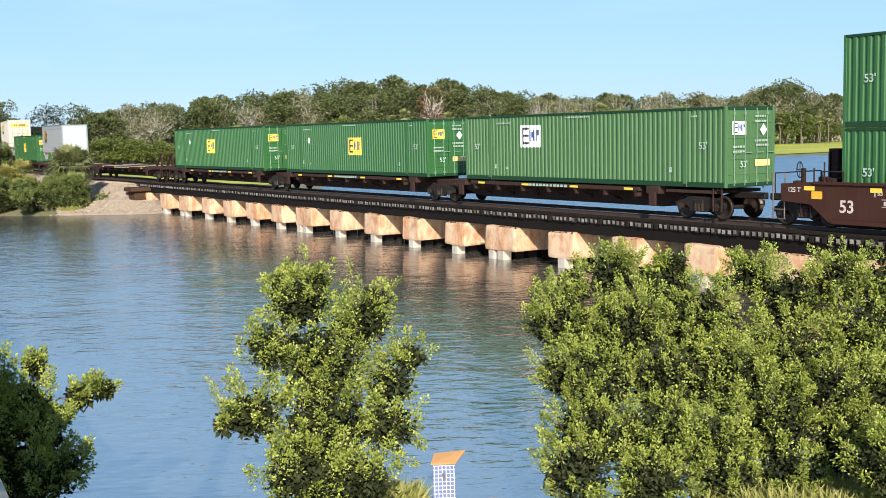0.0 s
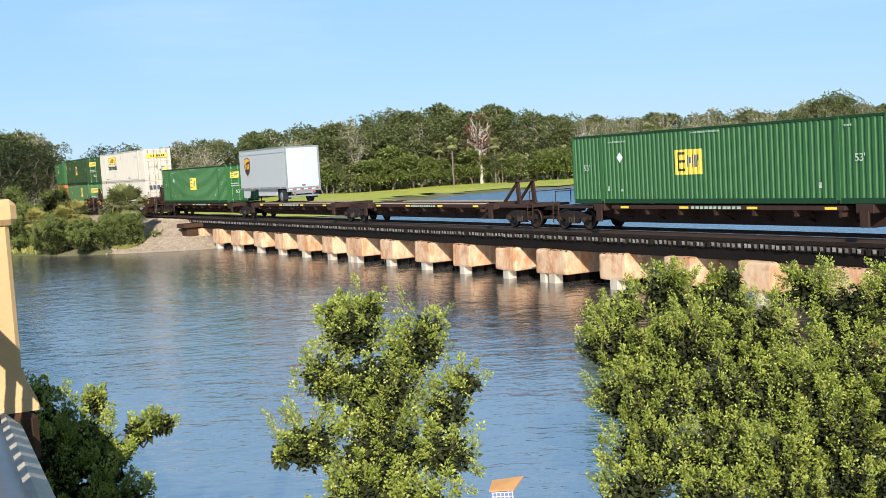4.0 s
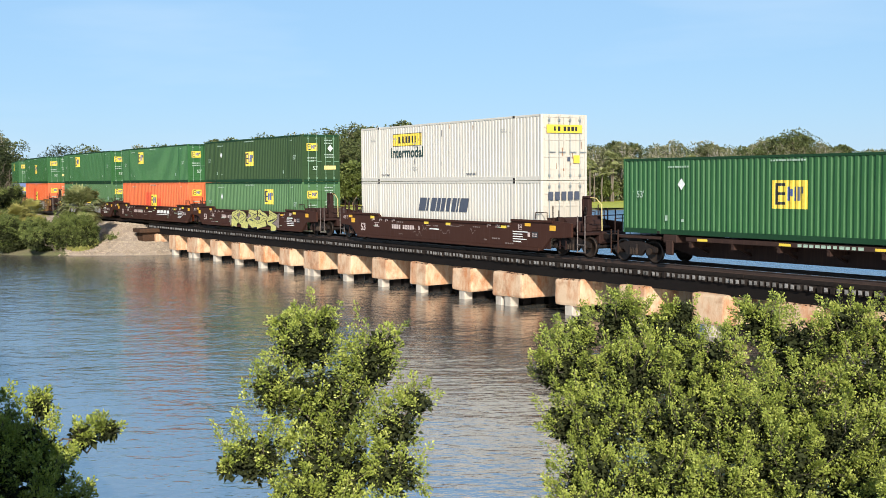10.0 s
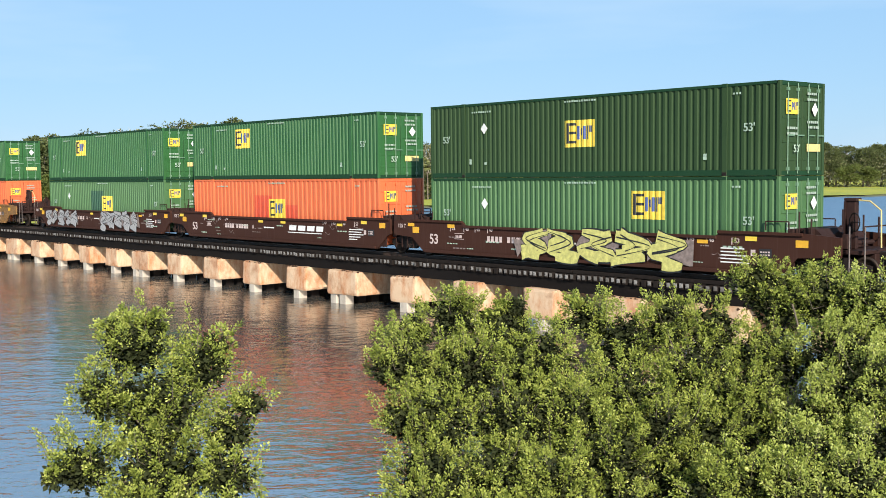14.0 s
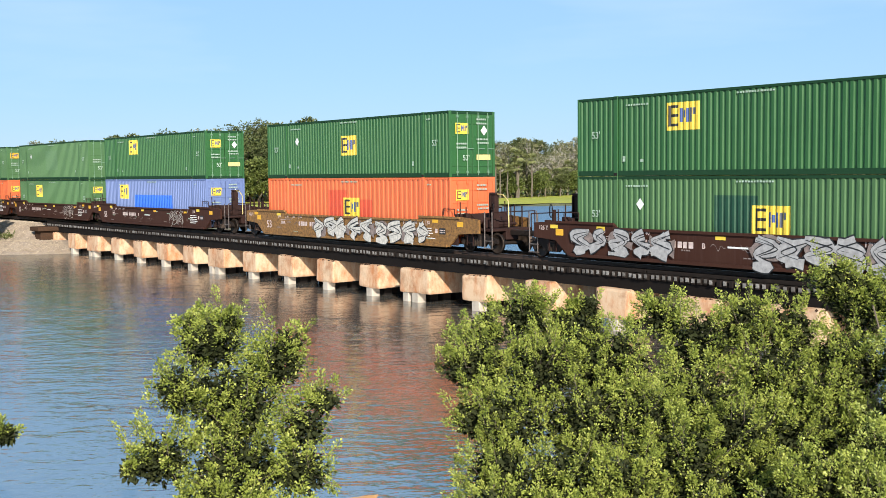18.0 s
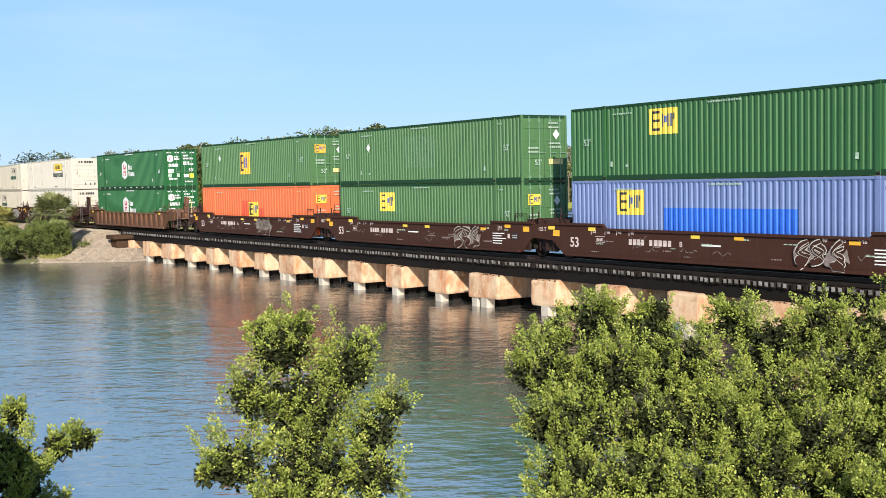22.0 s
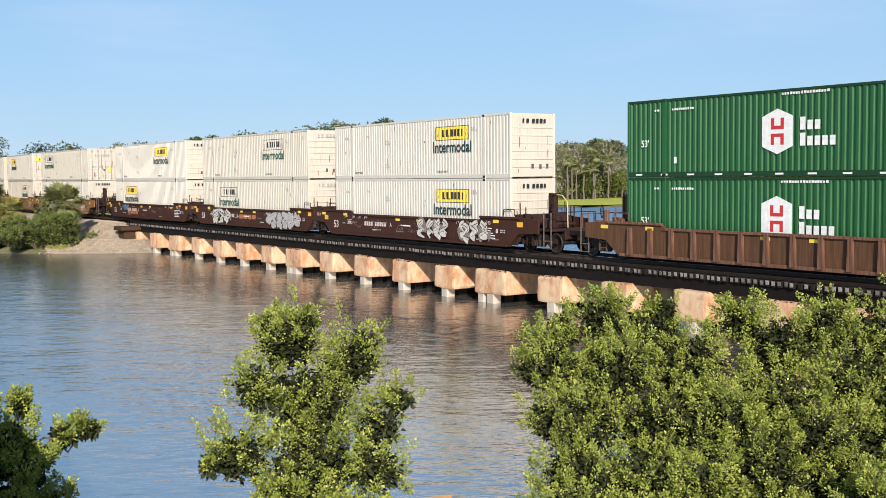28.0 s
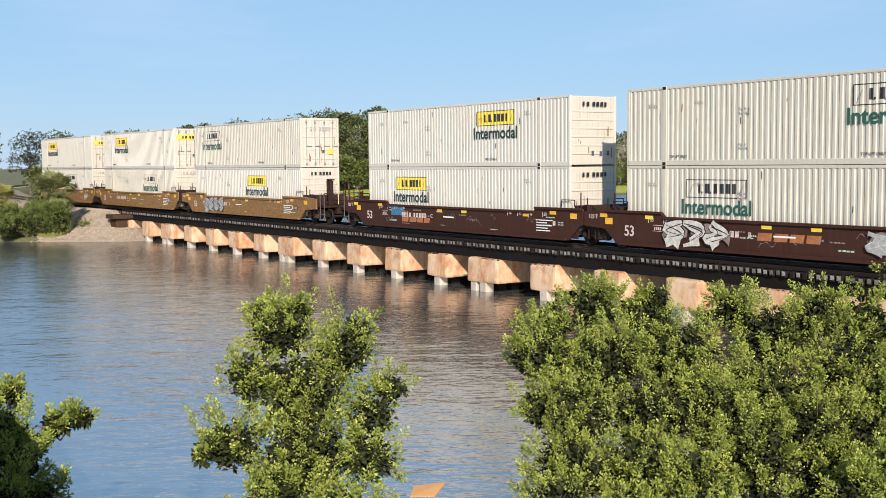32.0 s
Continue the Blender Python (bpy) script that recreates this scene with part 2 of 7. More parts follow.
M = {
    "green": painted("green paint", (0.028, 0.113, 0.029), (0.018, 0.058, 0.02), 0.42, 0.35),
    "green_dark": painted("dark green paint", (0.034, 0.066, 0.026), (0.02, 0.045, 0.022), 0.5, 0.45),
    "green_faded": painted("faded green paint", (0.062, 0.146, 0.050), (0.04, 0.095, 0.04), 0.55, 0.5),
    "green_deep": painted("deep green paint", (0.012, 0.098, 0.024), (0.01, 0.055, 0.022), 0.4, 0.4),
    "orange": painted("orange paint", (0.70, 0.15, 0.05), (0.45, 0.06, 0.03), 0.5, 0.4),
    "blue": painted("blue paint", (0.14, 0.195, 0.38), (0.16, 0.18, 0.30), 0.5, 0.5),
    "white": painted("white paint", (0.59, 0.55, 0.47), (0.36, 0.28, 0.19), 0.45, 0.45),
    "white_old": painted("weathered white paint", (0.55, 0.51, 0.42), (0.33, 0.22, 0.12), 0.5, 0.6),
    "white_worn": painted("rust-streaked white paint", (0.56, 0.51, 0.42), (0.27, 0.13, 0.06), 0.55, 0.5, 1.0, True, 0.0, 0.15, 0.5),
    "green_rail": painted("grimy dark green steel", (0.014, 0.050, 0.022), (0.01, 0.02, 0.012), 0.6, 0.6),
    "pink_ink": plain("grimy white stencil ink", (0.58, 0.46, 0.42), 0.7, 0, 0.25),
    "pale_ink": plain("worn pale ink", (0.36, 0.47, 0.36), 0.6, 0, 0.35),
    "print_grey": plain("faint grey ink", (0.36, 0.35, 0.33), 0.6, 0, 0.3),
    "faded_yellow": plain("faded yellow film", (0.72, 0.58, 0.22), 0.5),
    "faded_chalk": plain("faded chalk", (0.22, 0.17, 0.15), 0.8, 0, 0.4),
    "rust_streak": plain("rust run", (0.26, 0.11, 0.04), 0.8, 0, 0.4),
    "logo_rust": plain("faded orange ink", (0.36, 0.13, 0.045), 0.6, 0, 0.3),
    "grey_box": painted("pale grey paint", (0.44, 0.455, 0.45), (0.33, 0.34, 0.34), 0.35, 0.2),
    "door_white": painted("cool white door paint", (0.46, 0.50, 0.49), (0.38, 0.41, 0.40), 0.4, 0.2),
    "brown_car": painted("brown car paint", (0.050, 0.020, 0.0130), (0.075, 0.042, 0.034), 0.65, 0.55),
    "yellow_car": painted("rusted yellow car paint", (0.29, 0.145, 0.038), (0.045, 0.024, 0.015), 0.65, 0.95, 1.6, False, 0.0, 0.2, 0.40),
    "rust_panel": painted("dark rusty panel", (0.075, 0.040, 0.024), (0.17, 0.08, 0.035), 0.8, 0.8, 2.0, True, 0.0, 0.2, 0.42),
    "rust_car": painted("rusty car paint", (0.20, 0.088, 0.044), (0.045, 0.022, 0.016), 0.75, 1.0, 1.1, True, 0.0, 0.2, 0.38),
    "spine": painted("worn dark brown steel", (0.040, 0.022, 0.017), (0.10, 0.055, 0.034), 0.65, 0.6),
    "truck": painted("oily cast steel", (0.020, 0.015, 0.013), (0.07, 0.05, 0.038), 0.45, 0.5, 3, False),
    "wheel": painted("worn wheel steel", (0.07, 0.05, 0.038), (0.03, 0.022, 0.018), 0.4, 0.5, 4, False, 0.6),
    "deck_wood": painted("bleached plank", (0.42, 0.31, 0.22), (0.20, 0.13, 0.09), 0.85, 0.6),
    "brown_dark": painted("grimy dark brown steel", (0.034, 0.017, 0.014), (0.066, 0.038, 0.03), 0.65, 0.6, 3, False),
    "black": plain("black paint", (0.015, 0.015, 0.017), 0.5),
    "yellow": plain("yellow film", (0.80, 0.57, 0.06), 0.5),
    "amber": plain("amber film", (0.75, 0.40, 0.03), 0.5),
    "ink": plain("black ink", (0.02, 0.02, 0.02), 0.5),
    "blue_ink": plain("blue ink", (0.05, 0.09, 0.26), 0.5),
    "grey_ink": plain("slate ink", (0.07, 0.08, 0.11), 0.5),
    "green_ink": plain("dark green ink", (0.02, 0.10, 0.07), 0.5),
    "dark_ink": plain("green-black ink", (0.014, 0.042, 0.036), 0.5),
    "white_ink": plain("white ink", (0.78, 0.78, 0.74), 0.5),
    "faded_print": plain("worn white ink", (0.34, 0.42, 0.34), 0.6),
    "red_ink": plain("red ink", (0.55, 0.03, 0.03), 0.5),
    "red_patch": plain("red repaint", (0.66, 0.085, 0.035), 0.5),
    "blue_patch": plain("bright blue repaint", (0.02, 0.13, 0.62), 0.5),
    "green_patch": plain("dark green repaint", (0.015, 0.07, 0.035), 0.5),
    "faded_patch": plain("faded repaint", (0.074, 0.160, 0.068), 0.6),
    "shield_brown": plain("brown shield film", (0.055, 0.022, 0.010), 0.4),
    "gold": plain("gold film", (0.72, 0.36, 0.03), 0.4),
    "spray_blue": plain("dull blue spray paint", (0.04, 0.15, 0.26), 0.6, 0, 0.4),
    "graffiti_pale": plain("pale spray paint", (0.55, 0.52, 0.46), 0.6, 0, 0.3),
    "graffiti_yellow": plain("yellow spray paint", (0.55, 0.52, 0.16), 0.6, 0, 0.3),
    "graffiti_silver": plain("silver spray paint", (0.38, 0.37, 0.36), 0.5, 0, 0.3),
    "step_steel": plain("worn pale steel", (0.15, 0.12, 0.105), 0.5, 0.3, 0.4),
    "steel_rod": plain("zinc-coated steel", (0.42, 0.44, 0.42), 0.4, 0.7),
    "tie": painted("creosoted timber", (0.016, 0.012, 0.010), (0.045, 0.034, 0.027), 0.85, 0.6, 3, False),
    "tie_end": end_grain_material(),
    "stringer": painted("tarred beam and underdeck shade", (0.009, 0.007, 0.006), (0.018, 0.014, 0.012), 0.8, 0.6, 2, False),
    "rail": painted("rail steel", (0.10, 0.065, 0.05), (0.05, 0.03, 0.025), 0.5, 0.5, 3, False, 0.5),
    "tan_board": painted("orange-tan board", (0.60, 0.32, 0.13), (0.40, 0.20, 0.08), 0.8, 0.4),
    "rail_top": plain("polished rail head", (0.45, 0.45, 0.46), 0.25, 0.9),
    "cap": concrete_material("rust-stained concrete", (0.63, 0.45, 0.29), (0.47, 0.165, 0.05), 0.95),
    "crust": painted("dark rusted crust and shaded corbel", (0.06, 0.035, 0.022), (0.15, 0.06, 0.025), 0.9, 0.7, 6, False),
    "pile": concrete_material("weathered concrete", (0.50, 0.44, 0.36), (0.22, 0.18, 0.14), 0.6),
    "gravel": concrete_material("ballast stone", (0.36, 0.29, 0.225), (0.20, 0.15, 0.11), 0.6),
    "stone": leafy("bank stones", (0.20, 0.16, 0.12), (0.42, 0.34, 0.25), (0.60, 0.50, 0.38), 0.9, 0.0),
    "rock": concrete_material("shore rock", (0.38, 0.31, 0.25), (0.17, 0.12, 0.08), 0.6),
    "stucco": concrete_material("cream stucco", (0.58, 0.39, 0.19), (0.52, 0.34, 0.16), 0.3),
    "road": concrete_material("grey bridge concrete", (0.60, 0.54, 0.45), (0.30, 0.28, 0.25), 0.4),
    "iron": plain("satin black iron", (0.012, 0.012, 0.014), 0.45, 0.2),
    "handrail": painted("blue-grey metallic tube", (0.16, 0.18, 0.215), (0.10, 0.115, 0.14), 0.38, 0.4, 5, False, 0.55),
    "pipe_yellow": plain("worn pale yellow pipe", (0.62, 0.50, 0.20), 0.5),
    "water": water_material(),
    "ground": ground_material(),
    "marsh": marsh_material(),
    "leaf": leafy("mangrove leaves", (0.045, 0.066, 0.017), (0.28, 0.335, 0.060), (0.68, 0.69, 0.19), 0.42, 0.08),
    "leaf_lush": leafy("lush light green leaves", (0.20, 0.25, 0.045), (0.40, 0.46, 0.10), (0.70, 0.72, 0.28), 0.4, 0.2),
    "leaf_core_shade": leafy("dark core leaves for crown shade", (0.018, 0.024, 0.008), (0.035, 0.043, 0.013), (0.07, 0.078, 0.026), 0.85, 0.0),
    "leaf_oak": leafy("oak leaves", (0.045, 0.062, 0.024), (0.125, 0.150, 0.052), (0.22, 0.235, 0.09), 0.6, 0.12, 0.7),
    "leaf_olive": leafy("olive grey leaves", (0.09, 0.10, 0.045), (0.22, 0.225, 0.11), (0.40, 0.37, 0.20), 0.6, 0.15, 0.7),
    "leaf_shore": leafy("shore bush leaves", (0.05, 0.07, 0.018), (0.14, 0.175, 0.045), (0.33, 0.36, 0.11), 0.5, 0.12, 2.0),
    "palm": leafy("palm fronds", (0.12, 0.14, 0.05), (0.26, 0.28, 0.11), (0.44, 0.42, 0.20), 0.5, 0.2),
    "leaf_dark": leafy("dark live oak leaves", (0.014, 0.021, 0.009), (0.042, 0.057, 0.020), (0.10, 0.115, 0.042), 0.6, 0.1, 0.8),
    "lock_rod": painted("worn green rod", (0.15, 0.26, 0.16), (0.10, 0.16, 0.10), 0.5, 0.4),
    "palm_dry": leafy("dry palmetto fronds", (0.20, 0.20, 0.06), (0.34, 0.32, 0.09), (0.42, 0.31, 0.11), 0.6, 0.2),
    "grass": leafy("bank grass", (0.20, 0.22, 0.06), (0.38, 0.38, 0.11), (0.58, 0.50, 0.22), 0.6, 0.25),
    "bark": painted("grey bark", (0.16, 0.13, 0.10), (0.08, 0.065, 0.05), 0.9, 0.6, 4, False),
    "bark_pale": painted("pale dead wood", (0.54, 0.49, 0.42), (0.34, 0.29, 0.24), 0.9, 0.5, 4, False),
    "leaf_red": leafy("rust-brown dead leaves", (0.13, 0.05, 0.03), (0.22, 0.095, 0.06), (0.30, 0.17, 0.11), 0.7, 0.1),
}


# ---- building helpers ----
class Shape:
    """Collects faces for one mesh."""

    def __init__(self):
        self.v, self.f = [], []

    def add(self, verts, faces):
        k = len(self.v)
        self.v += [tuple(q) for q in verts]
        self.f += [tuple(k + i for i in q) for q in faces]
        return self

    def box(self, x0, x1, y0, y1, z0, z1, c=0.0):
        if c <= 0:
            p = [(x, y, z) for x in (x0, x1) for y in (y0, y1) for z in (z0, z1)]
            return self.add(p, [(0, 1, 3, 2), (4, 6, 7, 5), (0, 4, 5, 1), (2, 3, 7, 6), (0, 2, 6, 4), (1, 5, 7, 3)])
        bm = bmesh.new()
        bmesh.ops.create_cube(bm, size=1, matrix=Matrix.Translation(((x0 + x1) / 2, (y0 + y1) / 2, (z0 + z1) / 2)) @ Matrix.Diagonal((x1 - x0, y1 - y0, z1 - z0, 1)))
        bmesh.ops.bevel(bm, geom=bm.edges[:], offset=c, segments=1, affect="EDGES")
        bm.verts.index_update()
        self.add([v.co for v in bm.verts], [[v.index for v in f.verts] for f in bm.faces])
        bm.free()
        return self

    def tube(self, a, b, r, r2=None, n=8, caps=True):
        a, b = Vector(a), Vector(b)
        d = (b - a).normalized()
        u = d.orthogonal().normalized()
        w = d.cross(u)
        r2 = r if r2 is None else r2
        p = [c + (u * math.cos(i * math.tau / n) + w * math.sin(i * math.tau / n)) * s for c, s in ((a, r), (b, r2)) for i in range(n)]
        f = [(i, (i + 1) % n, n + (i + 1) % n, n + i) for i in range(n)]
        if caps:
            f += [tuple(range(n))[::-1], tuple(range(n, 2 * n))]
        return self.add(p, f)

    def prism(self, poly, y0, y1):
        """A polygon in x and z, drawn out along y."""
        n = len(poly)
        p = [(x, y0, z) for x, z in poly] + [(x, y1, z) for x, z in poly]
        return self.add(p, [tuple(range(n)), tuple(range(n, 2 * n))[::-1]] + [(i, n + i, n + (i + 1) % n, (i + 1) % n) for i in range(n)])

    def lathe(self, prof, n=20, at=(0, 0, 0)):
        p = [(at[0] + r * math.cos(i * math.tau / n), at[1] + r * math.sin(i * math.tau / n), at[2] + z) for r, z in prof for i in range(n)]
        f = [(j * n + i, j * n + (i + 1) % n, (j + 1) * n + (i + 1) % n, (j + 1) * n + i) for j in range(len(prof) - 1) for i in range(n)]
        return self.add(p, f)

    def mesh(self, name, smooth=False):
        me = bpy.data.meshes.new(name)
        me.from_pydata(self.v, [], self.f)
        if smooth:
            me.shade_smooth()
        me.materials.append(None)
        return me


MESHES = {}


def part(name, shape, mat, parent=None, label="", at=None, smooth=False, key=None):
    """One mesh object of a thing. The same key shares one mesh."""
    if key is not None and key in MESHES:
        me = MESHES[key]
    else:
        me = (shape() if callable(shape) else shape).mesh(name, smooth)
        if key is not None:
            MESHES[key] = me
    ob = new(name, me)
    ob.material_slots[0].link = "OBJECT"
    ob.material_slots[0].material = M[mat]
    ob.parent = parent
    if at is not None:
        ob.matrix_basis = at if isinstance(at, Matrix) else Matrix.Translation(at)
    if label:
        tagged(ob, label)
    return ob


def thing(name, label, category, at=None, group="", kind=""):
    ob = new(name)
    ob.empty_display_size = 0.3
    if at is not None:
        ob.matrix_basis = at if isinstance(at, Matrix) else Matrix.Translation(at)
    return tagged(ob, label, category, group, kind)


def lettering(text, size, mat, parent, at, key):
    """Flat letters standing on a face, as one mesh."""
    if key not in MESHES:
        cu = bpy.data.curves.new("letters", "FONT")
        cu.body, cu.size, cu.extrude = text, size, 0.002
        cu.offset = size * 0.018
        cu.align_x, cu.align_y = "CENTER", "CENTER"
        tmp = new("letters", cu)
        bpy.context.view_layer.update()
        MESHES[key] = bpy.data.meshes.new_from_object(tmp)
        bpy.data.objects.remove(tmp)
        MESHES[key].materials.clear()
        MESHES[key].materials.append(None)
    ob = new("lettering", MESHES[key])
    ob.material_slots[0].link = "OBJECT"
    ob.material_slots[0].material = M[mat]
    ob.parent = parent
    ob.matrix_basis = at
    return ob


# ---- land and water ----
FAR_SHORE = [(-99, 17.7), (-92.5, 20), (-88, 25.2), (-85.2, 29), (-86, 36), (-96, 48), (-118, 62), (-147, 85), (-159, 105), (-142, 130), (-137, 160), (-134, 182), (-118, 240), (-60, 340), (120, 520), (900, 900), (4200, 1500), (4200, 4200), (-4200, 4200), (-4200, -4200), (-600, -4200), (-180, -500), (-135, -60), (-112, 4)]
NEAR_SHORE = [(-22, -12), (-19, 0), (-16.8, 6), (-14.4, 8.6), (-12.8, 10.3), (-11.5, 12.4), (-10.2, 18), (-9, 26), (-7, 34), (0, 60), (30, 120), (220, 220), (900, 420), (4200, 900), (4200, -4200), (-400, -4200), (-70, -400), (-30, -60)]


def inside_by(poly, x, y):
    """Metres inside (positive) or outside a polygon, for arrays of points."""
    inside, best = np.zeros(x.shape, bool), np.full(x.shape, 1e9)
    for (ax, ay), (bx, by) in zip(poly, poly[1:] + poly[:1]):
        cross = ((ay > y) != (by > y)) & (x < (bx - ax) * (y - ay) / ((by - ay) or 1e-9) + ax)
        inside ^= cross
        t = np.clip(((x - ax) * (bx - ax) + (y - ay) * (by - ay)) / ((bx - ax) ** 2 + (by - ay) ** 2), 0, 1)
        best = np.minimum(best, np.hypot(x - ax - t * (bx - ax), y - ay - t * (by - ay)))
    return np.where(inside, best, -best)


CURVE_X, CURVE_R, CURVE_TURN = -110.0, 290.0, radians(32)


def track_pose(s, z=0.0):
    """The pose of a point s metres along the track: straight over the bridge, bending away behind the far bank."""
    if s >= CURVE_X:
        return Vector((s, TRACK_Y, z)), 0.0
    a = min((CURVE_X - s) / CURVE_R, CURVE_TURN)
    rest = max(0.0, CURVE_X - s - CURVE_R * CURVE_TURN)
    x = CURVE_X - CURVE_R * math.sin(a) - rest * math.cos(a)
    y = TRACK_Y + CURVE_R * (1 - math.cos(a)) + rest * math.sin(a)
    return Vector((x, y, z)), -a


def off_track(x, y):
    """Distance across the ground to the track's middle line."""
    d = np.where(x > CURVE_X, np.abs(y - TRACK_Y), 1e9)
    if np.min(x) < CURVE_X:
        for s in np.arange(CURVE_X, -700, -8.0):
            p, _ = track_pose(s)
            d = np.minimum(d, np.hypot(x - p.x, y - p.y))
    return d


def height(x, y):
    """The ground's height: river bed, low banks and the railway bank."""
    x, y = np.asarray(x, float), np.asarray(y, float)
    far, near = inside_by(FAR_SHORE, x, y), inside_by(NEAR_SHORE, x, y)
    land = np.maximum(far, near)
    h = np.where(land > 0, np.minimum(0.08 + land * 0.28, 0.75), np.maximum(land * 0.4, -1.5))
    h = np.where(far > 0, np.minimum(h, np.where((x > -230) & (y > 95), 0.28, 9)), h)
    d = off_track(x, y)
    on = (land > -2.0) & ((x < -83) | (x > -2))
    bank = np.clip(2.02 - np.maximum(0, d - 2.3) * 0.5 - np.where(x < -40, np.maximum(0, x + 92.0) * 0.42, 0), -1.5, 2.02)
    h = np.where(on, np.maximum(h, bank), h)
    rough = 0.05 * np.sin(x * 1.7 + 0.6 * y) * np.sin(y * 1.3 - x * 0.4)
    return h + np.where((d > 2.5) & (land > 0.3), rough, 0)


def spread(lo, hi, step, reach, grow=1.22):
    mid, out, s = list(np.arange(lo, hi, step)), [], step
    a, b = [], []
    v = lo
    while v > -reach:
        s *= grow
        v -= s
        a.append(v)
    v, s = mid[-1], step
    while v < reach:
        s *= grow
        v += s
        b.append(v)
    return np.array(a[::-1] + mid + b)


def build_ground():
    xs, ys = spread(-132, 6, 1.1, 4000), spread(-8, 62, 1.1, 4000)
    X, Y = np.meshgrid(xs, ys, indexing="ij")
    Z = height(X.ravel(), Y.ravel())
    me = bpy.data.meshes.new("ground")
    nx, ny = len(xs), len(ys)
    i, j = np.meshgrid(np.arange(nx - 1), np.arange(ny - 1), indexing="ij")
    k = (i * ny + j).ravel()
    me.from_pydata(np.stack([X.ravel(), Y.ravel(), Z], 1).tolist(), [], np.stack([k, k + ny, k + ny + 1, k + 1], 1).tolist())
    me.shade_smooth()
    me.materials.append(M["ground"])
    tagged(new("ground", me), "sandy earth banks with patchy grass", "ground", kind="structure")
    w = Shape()
    w.add([(-4200, -4200, 0), (4200, -4200, 0), (4200, 4200, 0), (-4200, 4200, 0)], [(0, 1, 2, 3)])
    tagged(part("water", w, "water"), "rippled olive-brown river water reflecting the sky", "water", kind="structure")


def sheet(poly_test, xs, ys, lift, name, mat, label, category):
    """A thin sheet that follows the ground where poly_test holds."""
    X, Y = np.meshgrid(xs, ys, indexing="ij")
    Z = height(X.ravel(), Y.ravel()).reshape(X.shape)
    ok = poly_test(X, Y)
    s, index = Shape(), {}
    for i in range(len(xs) - 1):
        for j in range(len(ys) - 1):
            if ok[i, j] and ok[i + 1, j] and ok[i, j + 1] and ok[i + 1, j + 1]:
                q = []
                for a, b in ((i, j), (i + 1, j), (i + 1, j + 1), (i, j + 1)):
                    if (a, b) not in index:
                        index[a, b] = len(s.v)
                        s.v.append((xs[a], ys[b], Z[a, b] + lift))
                    q.append(index[a, b])
                s.f.append(tuple(q))
    return tagged(part(name, s, mat, smooth=True), label, category, kind="structure")


build_ground()
sheet(lambda x, y: (inside_by(FAR_SHORE, x, y) > 1.0) & (y > 46) & (x > -330) & (off_track(x, y) > 10), np.arange(-330, 60, 4.0), np.arange(44, 520, 4.0), 0.10, "marsh", "marsh", "bright yellow-green marsh grass along the far shore", "marsh")
sheet(lambda x, y: (off_track(x, y) < 8.5) & (x > -200) & (x < -83) & (height(x, y) > -0.6), np.arange(-200, -82, 0.8), np.arange(16, 64, 0.8), 0.12, "ballast_bank", "gravel", "pale gravel railway bank sloping to the water", "bank")


# ---- railway bridge ----
def cap_left(k):
    return -41.02 - 3.955 * k


